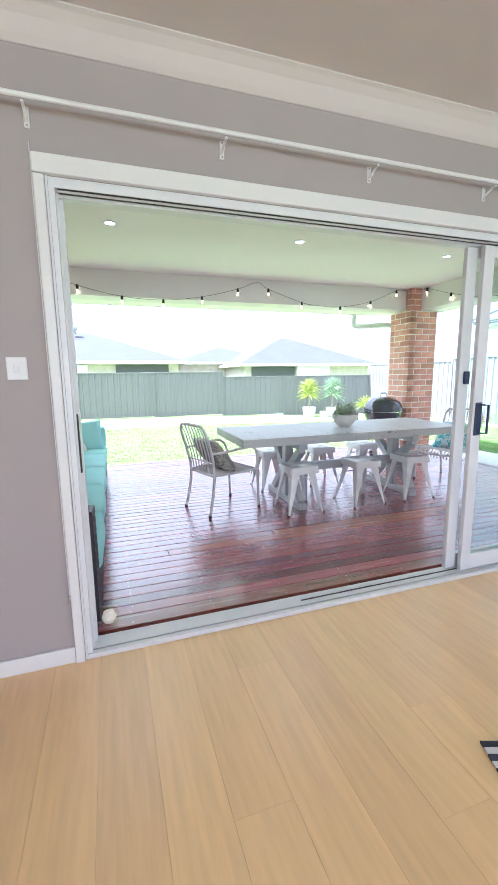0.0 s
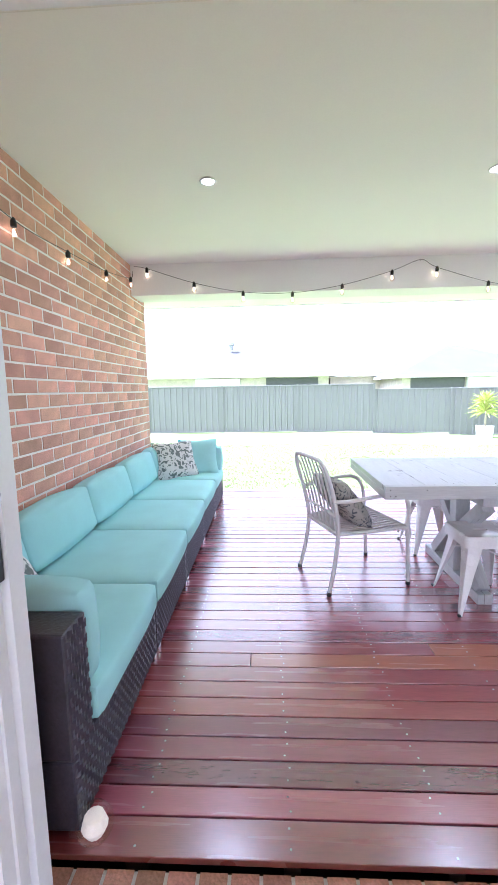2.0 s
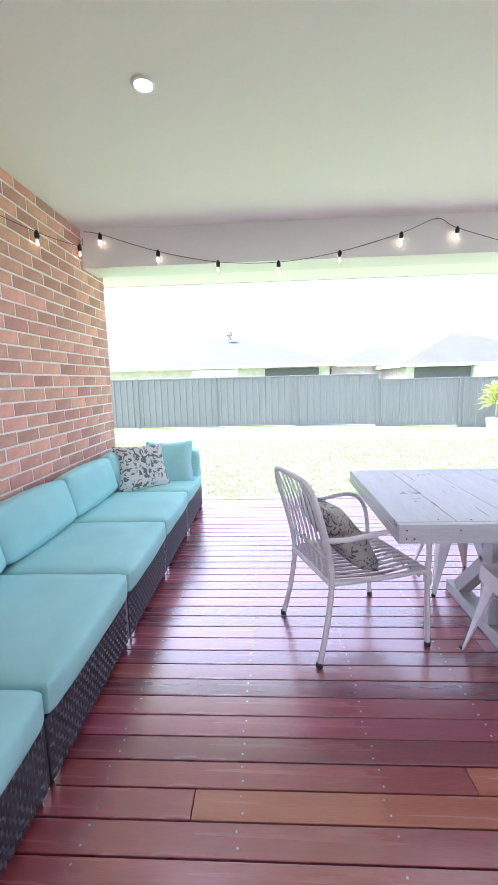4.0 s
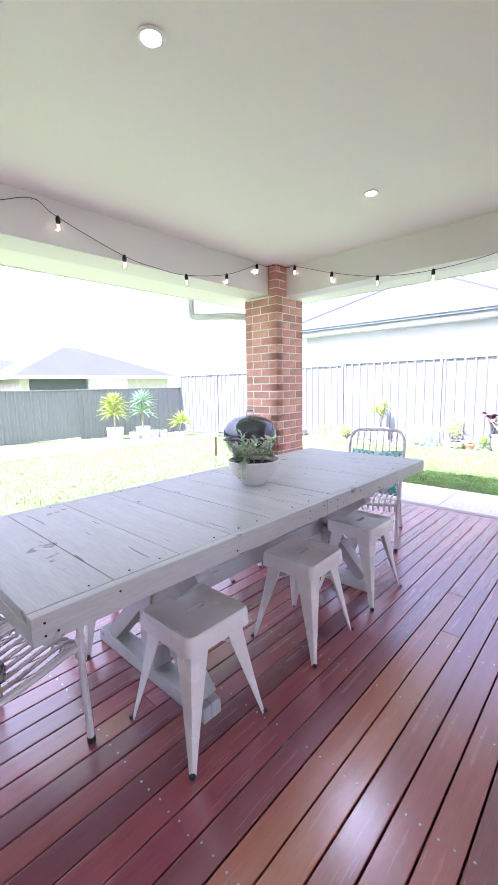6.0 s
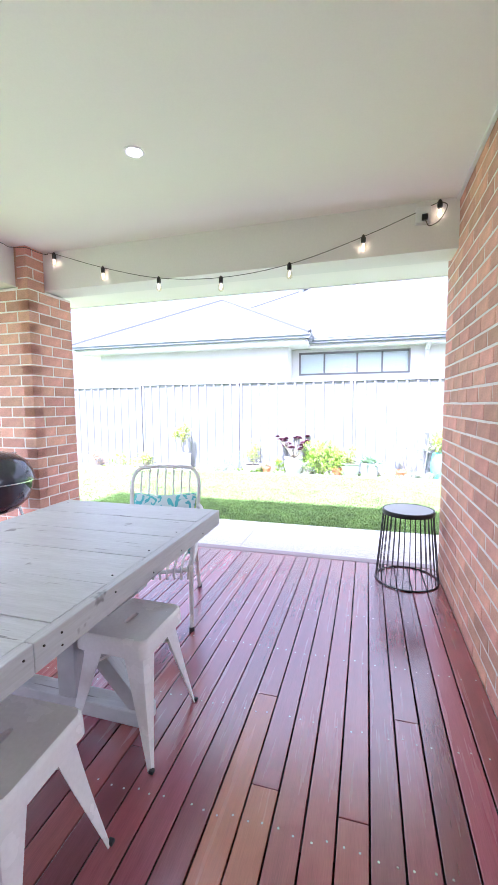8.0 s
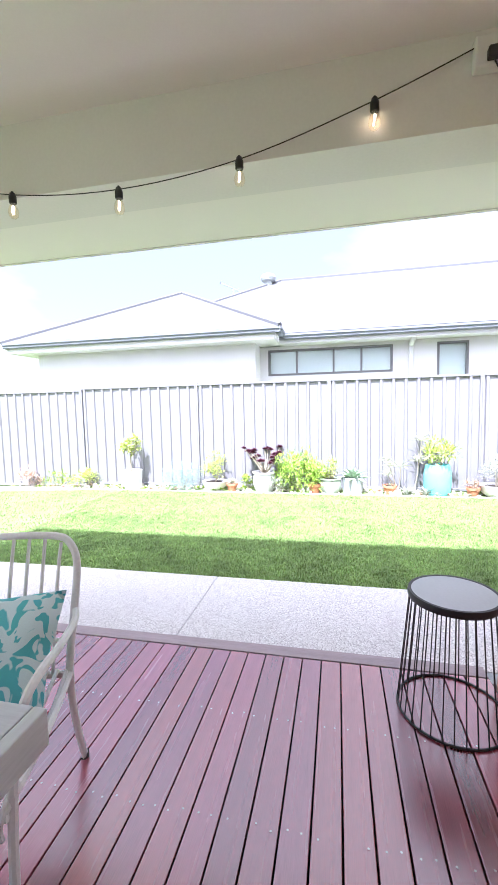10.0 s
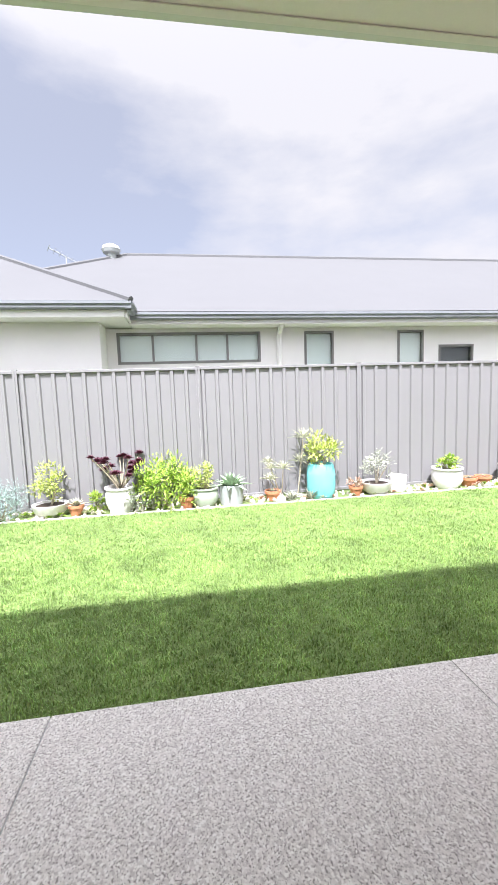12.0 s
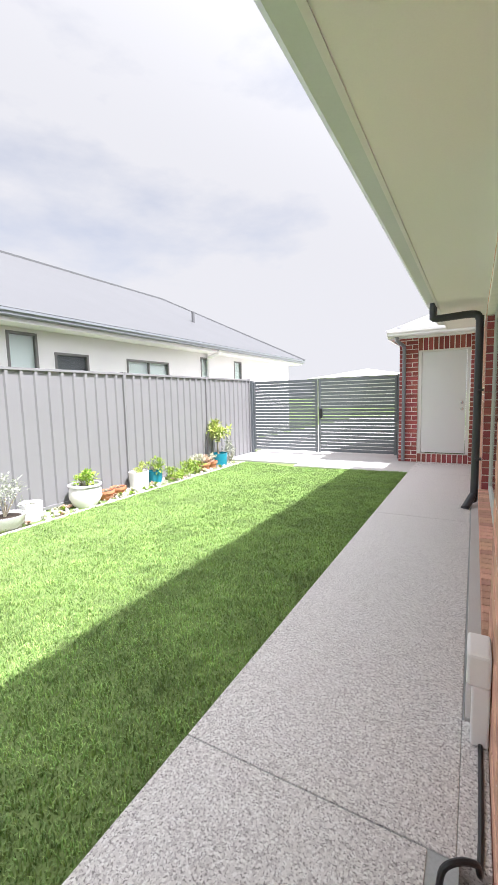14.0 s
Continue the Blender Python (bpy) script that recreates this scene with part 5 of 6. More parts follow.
# ---- plants ----
def leaf_quad(bm, base, way, up, length, width, bend=0.2):
    base, way, up = Vector(base), Vector(way).normalized(), Vector(up)
    side = way.cross(up)
    side = side.normalized() if side.length > 1e-4 else way.orthogonal().normalized()
    nrm = side.cross(way).normalized()
    a = bm.verts.new(base)
    m1, m2 = base + way * length * 0.5, base + way * length
    l, r_ = bm.verts.new(m1 + side * width / 2 + nrm * bend * length * 0.2), bm.verts.new(m1 - side * width / 2 + nrm * bend * length * 0.2)
    t = bm.verts.new(m2 - nrm * bend * length * 0.3)
    mid = bm.verts.new(m1 - nrm * width * 0.12)
    bm.faces.new((a, l, mid)), bm.faces.new((a, mid, r_)), bm.faces.new((l, t, mid)), bm.faces.new((mid, t, r_))


def rosette(bm, c, n, length, width, rng, tilt=(15, 80), bend=0.25):
    for i in range(n):
        f = i / n
        ang = i * 2.39996 + rng.uniform(-0.2, 0.2)
        el = radians(tilt[1] + (tilt[0] - tilt[1]) * f)
        way = Vector((math.cos(ang) * math.cos(el), math.sin(ang) * math.cos(el), math.sin(el)))
        leaf_quad(bm, c, way, (0, 0, 1), length * (0.65 + 0.35 * f) * rng.uniform(0.85, 1.1), width, bend)
    return bm


def bush(bm, c, rx, rz, n, leaf, rng, width=0.4, up=0.3):
    """A crown of separate leaves in uneven clumps with gaps."""
    c = Vector(c)
    clumps = []
    for _ in range(max(5, n // 26)):
        d = Vector((rng.gauss(0, 1), rng.gauss(0, 1), rng.gauss(0.15, 0.9))).normalized()
        k = rng.uniform(0.45, 0.95)
        clumps.append(c + Vector((d.x * rx, d.y * rx, d.z * rz)) * k)
    for i in range(n):
        o = rng.choice(clumps)
        d = Vector((rng.gauss(0, 1), rng.gauss(0, 1), rng.gauss(up, 1))).normalized()
        p = o + d * rng.uniform(0.1, 0.42) * min(rx, rz)
        way = (d + Vector((0, 0, up)) + Vector((rng.gauss(0, 0.4), rng.gauss(0, 0.4), rng.gauss(0, 0.4)))).normalized()
        leaf_quad(bm, p, way, (rng.gauss(0, 0.3), rng.gauss(0, 0.3), 1), leaf * rng.uniform(0.6, 1.25), leaf * width * rng.uniform(0.8, 1.2))
    return bm


def stems(parent, c, tips, r):
    for t in tips:
        mid = Vector(c).lerp(Vector(t), 0.5) + Vector((0.02, -0.015, 0))
        part("stem", tube(bmesh.new(), smooth_line([c, mid, t], 3), [r] * 3 + [r * 0.8] * 3 + [r * 0.6], 5), L_STEM, parent)


def pot_profile(kind, r, h):
    if kind == "bowl":
        return [(0, 0), (r * 0.55, 0), (r * 0.85, h * 0.35), (r, h), (r * 0.93, h), (r * 0.8, h * 0.6), (0, h * 0.6)]
    if kind == "belly":
        return [(0, 0), (r * 0.7, 0), (r * 0.98, h * 0.4), (r * 0.95, h * 0.75), (r * 0.86, h * 0.88), (r, h * 0.93), (r, h), (r * 0.86, h), (r * 0.82, h * 0.8), (0, h * 0.8)]
    if kind == "barrel":
        return [(0, 0), (r * 0.86, 0), (r * 0.92, h * 0.03), (r, h * 0.3), (r, h * 0.7), (r * 0.9, h * 0.95), (r * 0.82, h), (r * 0.72, h), (r * 0.7, h * 0.9), (0, h * 0.9)]
    if kind == "terra":
        return [(0, 0), (r * 0.68, 0), (r * 0.88, h * 0.7), (r, h * 0.72), (r, h), (r * 0.88, h), (r * 0.84, h * 0.8), (0, h * 0.8)]
    return [(0, 0), (r * 0.88, 0), (r, h), (r * 0.9, h), (r * 0.88, h * 0.85), (0, h * 0.85)]


def potted(x, y, z, kind, r, h, pot_mat, pot_label, plant, leaf_mat, plant_label, seed, group="pots along the fence"):
    rng = random.Random(seed)
    t = thing("potted_plant", plant_label + " in a " + pot_label, "potted plant", group, at=(x, y, z))
    pt = part("pot", lathe(bmesh.new(), pot_profile(kind, r, h), 22), pot_mat, t, pot_label, smooth=True)
    part("soil", lathe(bmesh.new(), [(0, h * 0.86), (r * 0.80, h * 0.85)], 14), M_SOIL, pt)
    plant(t, leaf_mat, h * 0.86, r, rng)
    return t


def p_bush(rx, rz, n, leaf, width=0.4, lift=0.8):
    def make(t, mat, z, r, rng):
        stems(t, (0, 0, z - 0.02), [(rng.uniform(-0.6, 0.6) * rx, rng.uniform(-0.6, 0.6) * rx, z + rz * rng.uniform(0.5, 1.2)) for _ in range(6)], 0.008)
        part("foliage", bush(bmesh.new(), (0, 0, z + rz * lift), rx, rz, n, leaf, rng, width), mat, t)
    return make


def p_rosette(n, length, width, tilt=(10, 80), bend=0.3):
    def make(t, mat, z, r, rng):
        part("rosette", rosette(bmesh.new(), (0, 0, z), n, length, width, rng, tilt, bend), mat, t)
    return make


def p_heads(heads, n, length, width, spread, height, tilt=(5, 70)):
    def make(t, mat, z, r, rng):
        tips = [(rng.uniform(-spread, spread), rng.uniform(-spread, spread), z + height * rng.uniform(0.40, 1.05)) for _ in range(heads)]
        stems(t, (0, 0, z - 0.02), tips, 0.009)
        for p_ in tips:
            part("leaf_head", rosette(bmesh.new(), p_, n, length * rng.uniform(0.7, 1.1), width, rng, tilt), mat, t)
    return make


def p_topiary(height, rr, n, leaf):
    def make(t, mat, z, r, rng):
        part("trunk", tube(bmesh.new(), [(0, 0, z - 0.02), (0.012, 0.01, z + height * 0.3), (0.0, 0.0, z + height * 0.62)], [0.018, 0.015, 0.012], 7), L_STEM, t)
        stems(t, (0, 0, z + height * 0.55), [(rng.uniform(-rr, rr) * 0.8, rng.uniform(-rr, rr) * 0.8, z + height * rng.uniform(0.75, 1.05)) for _ in range(8)], 0.007)
        part("crown", bush(bmesh.new(), (0, 0, z + height), rr, rr * 1.05, n, leaf, rng, 0.5), mat, t)
    return make


GF = -0.125
bowl = thing("succulent_bowl", "cream ceramic bowl of mixed succulents on the table", "planter", at=(2.385, 3.765, DECK_Z + 0.745))
part("bowl", lathe(bmesh.new(), [(0, 0.0), (0.075, 0.0), (0.085, 0.012), (0.125, 0.05), (0.165, 0.105), (0.175, 0.15), (0.168, 0.155), (0.155, 0.12), (0.10, 0.10), (0, 0.10)], 32), M_BOWL, bowl, smooth=True)
part("soil", lathe(bmesh.new(), [(0, 0.13), (0.155, 0.125)], 20), M_SOIL, bowl)
rng = random.Random(7)
for k in range(13):
    a, d = k * 2.4, 0.035 + 0.095 * (k / 13) ** 0.7
    mt = (L_SUCC, L_SUCC, L_AGAVE, L_SUCC, L_LIME, L_SUCC, L_PINK)[k % 7]
    ln = rng.uniform(0.065, 0.10)
    part("succulent", rosette(bmesh.new(), (math.cos(a) * d, math.sin(a) * d, 0.17 - 0.2 * d + rng.uniform(0, 0.045)), 26, ln, ln * 0.34, rng, (0, 85), 0.25), mt, bowl)
for k in range(12):
    a = k * 2.4 + 0.6
    base = Vector((math.cos(a) * 0.06, math.sin(a) * 0.06, 0.14))
    tall = 0.17 if k == 3 else rng.uniform(0.08, 0.15)
    tip = base + Vector((math.cos(a) * 0.06, math.sin(a) * 0.06, tall))
    bm = tube(bmesh.new(), [base, base.lerp(tip, 0.5), tip], 0.006, 5)
    for j in range(12):
        leaf_quad(bm, base.lerp(tip, 0.25 + 0.065 * j), Vector((math.cos(j * 2.4), math.sin(j * 2.4), 0.7)), (0, 0, 1), 0.055, 0.024)
    part("stalk", bm, L_SUCC if k % 3 else L_AGAVE, bowl)
e = Vector((-0.93, -0.35, 0))
pts = smooth_line([e * 0.12 + Vector((0, 0, 0.16)), e * 0.185 + Vector((0, 0, 0.165)), e * 0.20 + Vector((0, 0, 0.08))], 5)
trail = tube(bmesh.new(), pts, 0.005, 5)
for q in pts[2:]:
    for s_ in (-1, 1):
        leaf_quad(trail, q, e + Vector((-e.y, e.x, 0)) * s_ * 1.2 + Vector((0, 0, -0.4)), (0, 0, 1), 0.04, 0.02)
part("trailing_stem", trail, L_SUCC, bowl)
bowl.scale = (0.8, 0.8, 0.86)

ROW = [
    # y, x, pot kind, r, h, pot material, pot label, plant, leaf, plant label
    (6.40, 9.62, "cone", 0.20, 0.33, M_WHITEPOT, "white pot", p_topiary(0.50, 0.16, 320, 0.075), L_YELLOW, "small yellow green topiary"),
    (4.82, 9.62, "bowl", 0.22, 0.16, M_WHITEPOT, "low white bowl", p_bush(0.22, 0.24, 520, 0.06, lift=1.1), L_YELLOW, "golden leafy bush"),
    (4.50, 9.58, "terra", 0.10, 0.13, M_TERRA, "terracotta pot", p_rosette(24, 0.16, 0.03), L_PALE, "pale spiky succulent"),
    (3.95, 9.60, "belly", 0.19, 0.33, M_WHITEPOT, "white belly pot", p_heads(20, 26, 0.10, 0.042, 0.30, 0.46), L_PURPLE, "dark purple tree aeonium"),
    (3.10, 9.50, "terra", 0.10, 0.16, M_TERRA, "terracotta pot", p_bush(0.14, 0.12, 160, 0.06), L_LIME, "lime green foliage"),
    (2.86, 9.58, "belly", 0.19, 0.25, M_SAGEPOT, "sage glazed pot", p_bush(0.17, 0.17, 420, 0.055, lift=1.0), L_YELLOW, "yellow green shrub"),
    (2.50, 9.60, "cone", 0.17, 0.26, M_GREYPOT, "grey cement pot", p_rosette(34, 0.30, 0.085, (0, 80), 0.35), L_AGAVE, "pale green agave"),
    (1.93, 9.60, "terra", 0.11, 0.14, M_TERRA, "terracotta pot", p_rosette(14, 0.07, 0.03), L_PALE, "small pale succulent"),
    (1.23, 9.62, "barrel", 0.20, 0.47, M_TEALPOT, "turquoise barrel pot", p_bush(0.24, 0.25, 560, 0.075, lift=0.9), L_YELLOW, "yellow green leafy plant"),
    (0.74, 9.56, "terra", 0.10, 0.13, M_TERRA, "terracotta pot", p_bush(0.12, 0.09, 140, 0.05), L_PINK, "pinkish succulent"),
    (0.43, 9.58, "bowl", 0.22, 0.17, M_WHITEPOT, "low white bowl", p_bush(0.24, 0.22, 700, 0.04, lift=1.0), L_GREY, "silver grey bush"),
    (0.06, 9.66, "cone", 0.13, 0.22, M_WHITEPOT, "white pot", p_rosette(10, 0.05, 0.03), L_GREY, "tiny succulent"),
    (-0.70, 9.62, "belly", 0.22, 0.30, M_WHITEPOT, "large white pot", p_bush(0.15, 0.12, 260, 0.07), L_BRIGHT, "green leafy succulent"),
    (-1.05, 9.62, "terra", 0.12, 0.13, M_TERRA, "terracotta pot", p_rosette(12, 0.06, 0.03), L_GREY, "small grey succulent"),
    (-1.32, 9.66, "terra", 0.12, 0.13, M_TERRA, "terracotta pot", p_rosette(12, 0.06, 0.03), L_PINK, "small pink succulent"),
    (-1.78, 9.68, "cone", 0.16, 0.28, M_WHITEPOT, "white pot", p_bush(0.13, 0.09, 180, 0.05), L_YELLOW, "yellow flowering succulent"),
    (-2.20, 9.72, "cone", 0.13, 0.22, M_BLUEPOT, "deep teal pot", p_bush(0.16, 0.15, 260, 0.06), L_LIME, "lime leafy plant"),
    (-3.55, 9.66, "terra", 0.13, 0.15, M_TERRA, "terracotta pot", p_bush(0.16, 0.10, 200, 0.05), L_PINK, "pink tinged succulent"),
    (-3.80, 9.66, "terra", 0.13, 0.15, M_TERRA, "terracotta pot", p_bush(0.12, 0.10, 140, 0.05), L_PALE, "pale succulent"),
    (-4.12, 9.68, "cone", 0.19, 0.27, M_BLUEPOT, "deep teal pot", p_topiary(0.50, 0.22, 420, 0.085), L_YELLOW, "yellow green standard shrub"),
]
for i, (y, x, kind, r, h, pm, pl, plant, lm, label) in enumerate(ROW):
    potted(x, y, ground_z(x, y) + 0.005, kind, r, h, pm, pl, plant, lm, label, 100 + i)


def garden_plant(name, x, y, make, mat, label, category, seed, z=None):
    t = thing(name, label, category, "garden bed plants", at=(x, y, (ground_z(x, y) if z is None else z)))
    make(t, mat, 0.0, 0.1, random.Random(seed))
    return t


garden_plant("shrub", 9.62, 7.35, p_bush(0.30, 0.20, 620, 0.06, lift=0.8), L_YELLOW, "cream and green mounded shrub by the fence", "shrub", 21)
garden_plant("shrub", 9.60, 7.95, p_bush(0.22, 0.2, 420, 0.05, lift=0.8), L_LIME, "low lime shrub by the fence", "shrub", 22)
garden_plant("shrub", 9.58, 5.42, p_bush(0.36, 0.27, 2200, 0.055, 0.12, lift=0.75), L_BLUE, "fine blue grey cushion bush", "shrub", 23)
garden_plant("shrub", 9.62, 3.34, p_bush(0.42, 0.33, 2000, 0.075, 0.28, lift=0.95), L_BRIGHT, "bright lime green bush", "shrub", 24)
garden_plant("spiky_plant", 9.70, 1.80, p_heads(4, 26, 0.20, 0.014, 0.2, 0.55, (0, 75)), L_PALE, "cream spiky dracaena on thin bare stems", "dracaena", 25)
garden_plant("spiky_plant", 9.72, 1.55, p_heads(2, 26, 0.22, 0.014, 0.12, 0.92, (0, 75)), L_PALE, "tall cream spiky dracaena against the fence", "dracaena", 26)
garden_plant("spiky_plant", 9.52, 1.68, p_rosette(26, 0.22, 0.022), L_GREY, "small grey spiky rosette in the bed", "succulent", 27)
garden_plant("spiky_plant", 9.50, 1.42, p_rosette(20, 0.24, 0.022), L_GREY, "small grey spiky rosette in the bed", "succulent", 28)
garden_plant("shrub", 9.60, -2.62, p_bush(0.26, 0.12, 560, 0.06, lift=0.8), L_LIME, "low lime green mound", "shrub", 29)
garden_plant("shrub", 9.62, -3.05, p_bush(0.26, 0.17, 560, 0.06, lift=0.8), L_LIME, "low lime green mound", "shrub", 30)
garden_plant("shrub", 9.70, -3.40, p_bush(0.2, 0.16, 420, 0.05, lift=1.0), L_PALE, "pale cream shrub by the fence", "shrub", 31)
garden_plant("shrub", 9.66, -4.55, p_bush(0.14, 0.28, 360, 0.06, lift=0.9), L_GREY, "grey green upright shrub", "shrub", 32)
garden_plant("shrub", 9.62, 4.25, p_bush(0.14, 0.13, 260, 0.06), L_LIME, "yellow green tuft in the bed", "shrub", 33)
garden_plant("shrub", 9.55, 3.68, p_bush(0.2, 0.16, 420, 0.05), L_GREY, "grey leafy succulent clump", "succulent", 34)
garden_plant("shrub", 9.66, 8.6, p_bush(0.28, 0.2, 420, 0.06), L_PINK, "reddish mounded shrub by the fence", "shrub", 35)

for i, (x, y, kind, r, h, hd, ht, lm) in enumerate([(6.75, 13.1, "cone", 0.24, 0.34, 2, 1.30, L_YUCCA), (7.55, 12.9, "cone", 0.22, 0.34, 2, 1.42, L_AGAVE), (8.7, 12.6, "cone", 0.18, 0.12, 1, 0.95, L_YUCCA)]):
    def p_yucca(t, mat, z, r_, rng_, hd=hd, ht=ht):
        part("trunk", tube(bmesh.new(), [(0, 0, z - 0.02), (0.01, 0, z + ht * 0.3), (0, 0, z + ht * 0.55)], 0.03, 7), L_STEM, t)
        for k_ in range(hd):
            part("leaf_head", rosette(bmesh.new(), (rng_.uniform(-0.05, 0.05), rng_.uniform(-0.05, 0.05), z + ht * (0.35 + 0.22 * k_)), 54, 0.55, 0.055, rng_, (-25, 85), 0.25), mat, t)
    potted(x, y, ground_z(x, y), kind, r, h, M_WHITEPOT, "white pot", p_yucca, lm, "spiky variegated yucca", 60 + i, "yuccas in the corner")
for i, (x, y, r, h) in enumerate([(7.15, 12.75, 0.15, 0.2), (7.85, 12.8, 0.16, 0.22), (8.15, 12.75, 0.14, 0.2)]):
    potted(x, y, ground_z(x, y), "cone", r, h, M_WHITEPOT, "white pot", p_rosette(14, 0.14, 0.03), L_AGAVE, "small spiky succulent", 80 + i, "yuccas in the corner")


def build_bed():
    """Loose pale rocks and ground-hugging succulents along the foot of the fence."""
    rng = random.Random(11)
    bm = bmesh.new()
    for _ in range(520):
        y = rng.uniform(-4.6, 9.5)
        x = rng.uniform(9.42, 9.82)
        r = rng.uniform(0.018, 0.05)
        v = bmesh.ops.create_icosphere(bm, subdivisions=1, radius=r)["verts"]
        m = Matrix.Translation((x, y, ground_z(x, y) + r * 0.4)) @ Euler((rng.uniform(0, 6), rng.uniform(0, 6), 0)).to_matrix().to_4x4() @ Matrix.Diagonal((1.2, 0.9, 0.65, 1))
        for q in v:
            q.co *= rng.uniform(0.8, 1.2)
        bmesh.ops.transform(bm, matrix=m, verts=v)
    tagged(new("garden_rocks", to_mesh("garden_rocks", bm, M_ROCK)), "loose pale rocks edging the garden bed", "rocks", kind="stuff")
    for nm, mat, lab, sd in (("ground_succulents", L_PINK, "low pinkish succulents between the rocks", 3), ("ground_succulents", L_PALE, "low pale succulents between the rocks", 4), ("ground_succulents", L_LIME, "low green succulents between the rocks", 5)):
        rng = random.Random(sd)
        bm = bmesh.new()
        for _ in range(46):
            y = rng.uniform(-4.4, 9.0)
            x = rng.uniform(9.44, 9.74)
            rosette(bm, (x, y, ground_z(x, y) + 0.02), 16, rng.uniform(0.05, 0.10), 0.03, rng, (5, 80), 0.3)
        tagged(new(nm, to_mesh(nm, bm, mat)), lab, "succulents", kind="stuff")
    solid("garden_edging", boxes((9.395, -4.72, -0.25, 9.42, 9.8, ground_z(9.4, 0) + 0.02), bevel=0.004), M_ROCK, "low pale edging strip between lawn and bed", "edging", "structure")


build_bed()


# ---- barbecue, wire table, side fittings ----
def build_barbecue():
    b = thing("kettle_barbecue", "dark enamelled kettle barbecue with its lid on", "barbecue", at=(4.03, 5.30, DECK_Z))
    part("bowl", lathe(bmesh.new(), [(0, 0.46), (0.08, 0.465), (0.17, 0.50), (0.245, 0.575), (0.283, 0.67), (0.287, 0.735), (0.280, 0.735), (0.27, 0.67), (0, 0.55)], 32), M_ENAMEL, b, smooth=True)
    lid = part("lid", lathe(bmesh.new(), [(0.292, 0.725), (0.295, 0.745), (0.283, 0.80), (0.245, 0.87), (0.17, 0.925), (0.08, 0.948), (0, 0.953)], 32), M_ENAMEL, b, smooth=True)
    part("lid_handle", tube(tube(bmesh.new(), smooth_line([(-0.055, 0, 0.945), (-0.055, 0, 0.985), (-0.045, 0, 1.005), (0.045, 0, 1.005), (0.055, 0, 0.985), (0.055, 0, 0.945)], 4), 0.006, 8), [(-0.04, 0, 1.005), (0.04, 0, 1.005)], 0.013, 10), M_CHROME, lid, smooth=True)
    part("vent", lathe(bmesh.new(), [(0.035, 0.0), (0.035, 0.006), (0, 0.008)], 16, (0.14, -0.06, 0.925)), M_CHROME, lid)
    for sgn in (-1, 1):
        part("side_handle", tube(bmesh.new(), smooth_line([(sgn * 0.285, -0.07, 0.71), (sgn * 0.34, -0.06, 0.715), (sgn * 0.355, 0, 0.715), (sgn * 0.34, 0.06, 0.715), (sgn * 0.285, 0.07, 0.71)], 4), 0.011, 8), M_BLACK, b, smooth=True)
    part("rim_band", lathe(bmesh.new(), [(0.288, 0.722), (0.300, 0.722), (0.300, 0.73), (0.293, 0.731)], 32), M_CHROME, b, smooth=True)
    for k in range(3):
        a = radians(90 + 120 * k)
        lg = part("leg", rod(bmesh.new(), (0.17 * math.cos(a), 0.17 * math.sin(a), 0.52), (0.30 * math.cos(a), 0.30 * math.sin(a), 0.02 if k == 0 else 0.075), 0.011), M_CHROME, b)
        if k:
            part("wheel", lathe(bmesh.new(), [(0.0, -0.012), (0.05, -0.016), (0.075, -0.014), (0.078, 0), (0.075, 0.014), (0.05, 0.016), (0, 0.012)], 20), M_RUBBER, lg, smooth=True).matrix_basis = pose(0.30 * math.cos(a), 0.30 * math.sin(a), 0.079, 90, 0, 30 if k == 1 else -30)
        else:
            part("foot_cap", rod(bmesh.new(), (0.30 * math.cos(a), 0.30 * math.sin(a), 0.0), (0.30 * math.cos(a), 0.30 * math.sin(a), 0.03), 0.014), M_RUBBER, lg)
    part("ash_catcher", lathe(bmesh.new(), [(0, 0.27), (0.13, 0.27), (0.15, 0.29), (0.152, 0.30), (0.14, 0.30), (0, 0.285)], 24), M_CHROME, b, smooth=True)
    tg = thing("barbecue_tool", "long wooden-handled tongs hanging from the barbecue", "tongs", at=(0, 0, 0))
    part("wood_handle", rod(bmesh.new(), (3.70, 5.50, 0.70), (3.705, 5.505, 0.50), 0.012), L_STEM, tg)
    part("wire_hook", tube(bmesh.new(), smooth_line([(3.80, 5.46, 0.695), (3.74, 5.48, 0.715), (3.70, 5.50, 0.70), (3.705, 5.505, 0.45), (3.68, 5.49, 0.40), (3.72, 5.49, 0.385), (3.80, 5.49, 0.40)], 4), 0.005, 6), M_CHROME, tg)


build_barbecue()


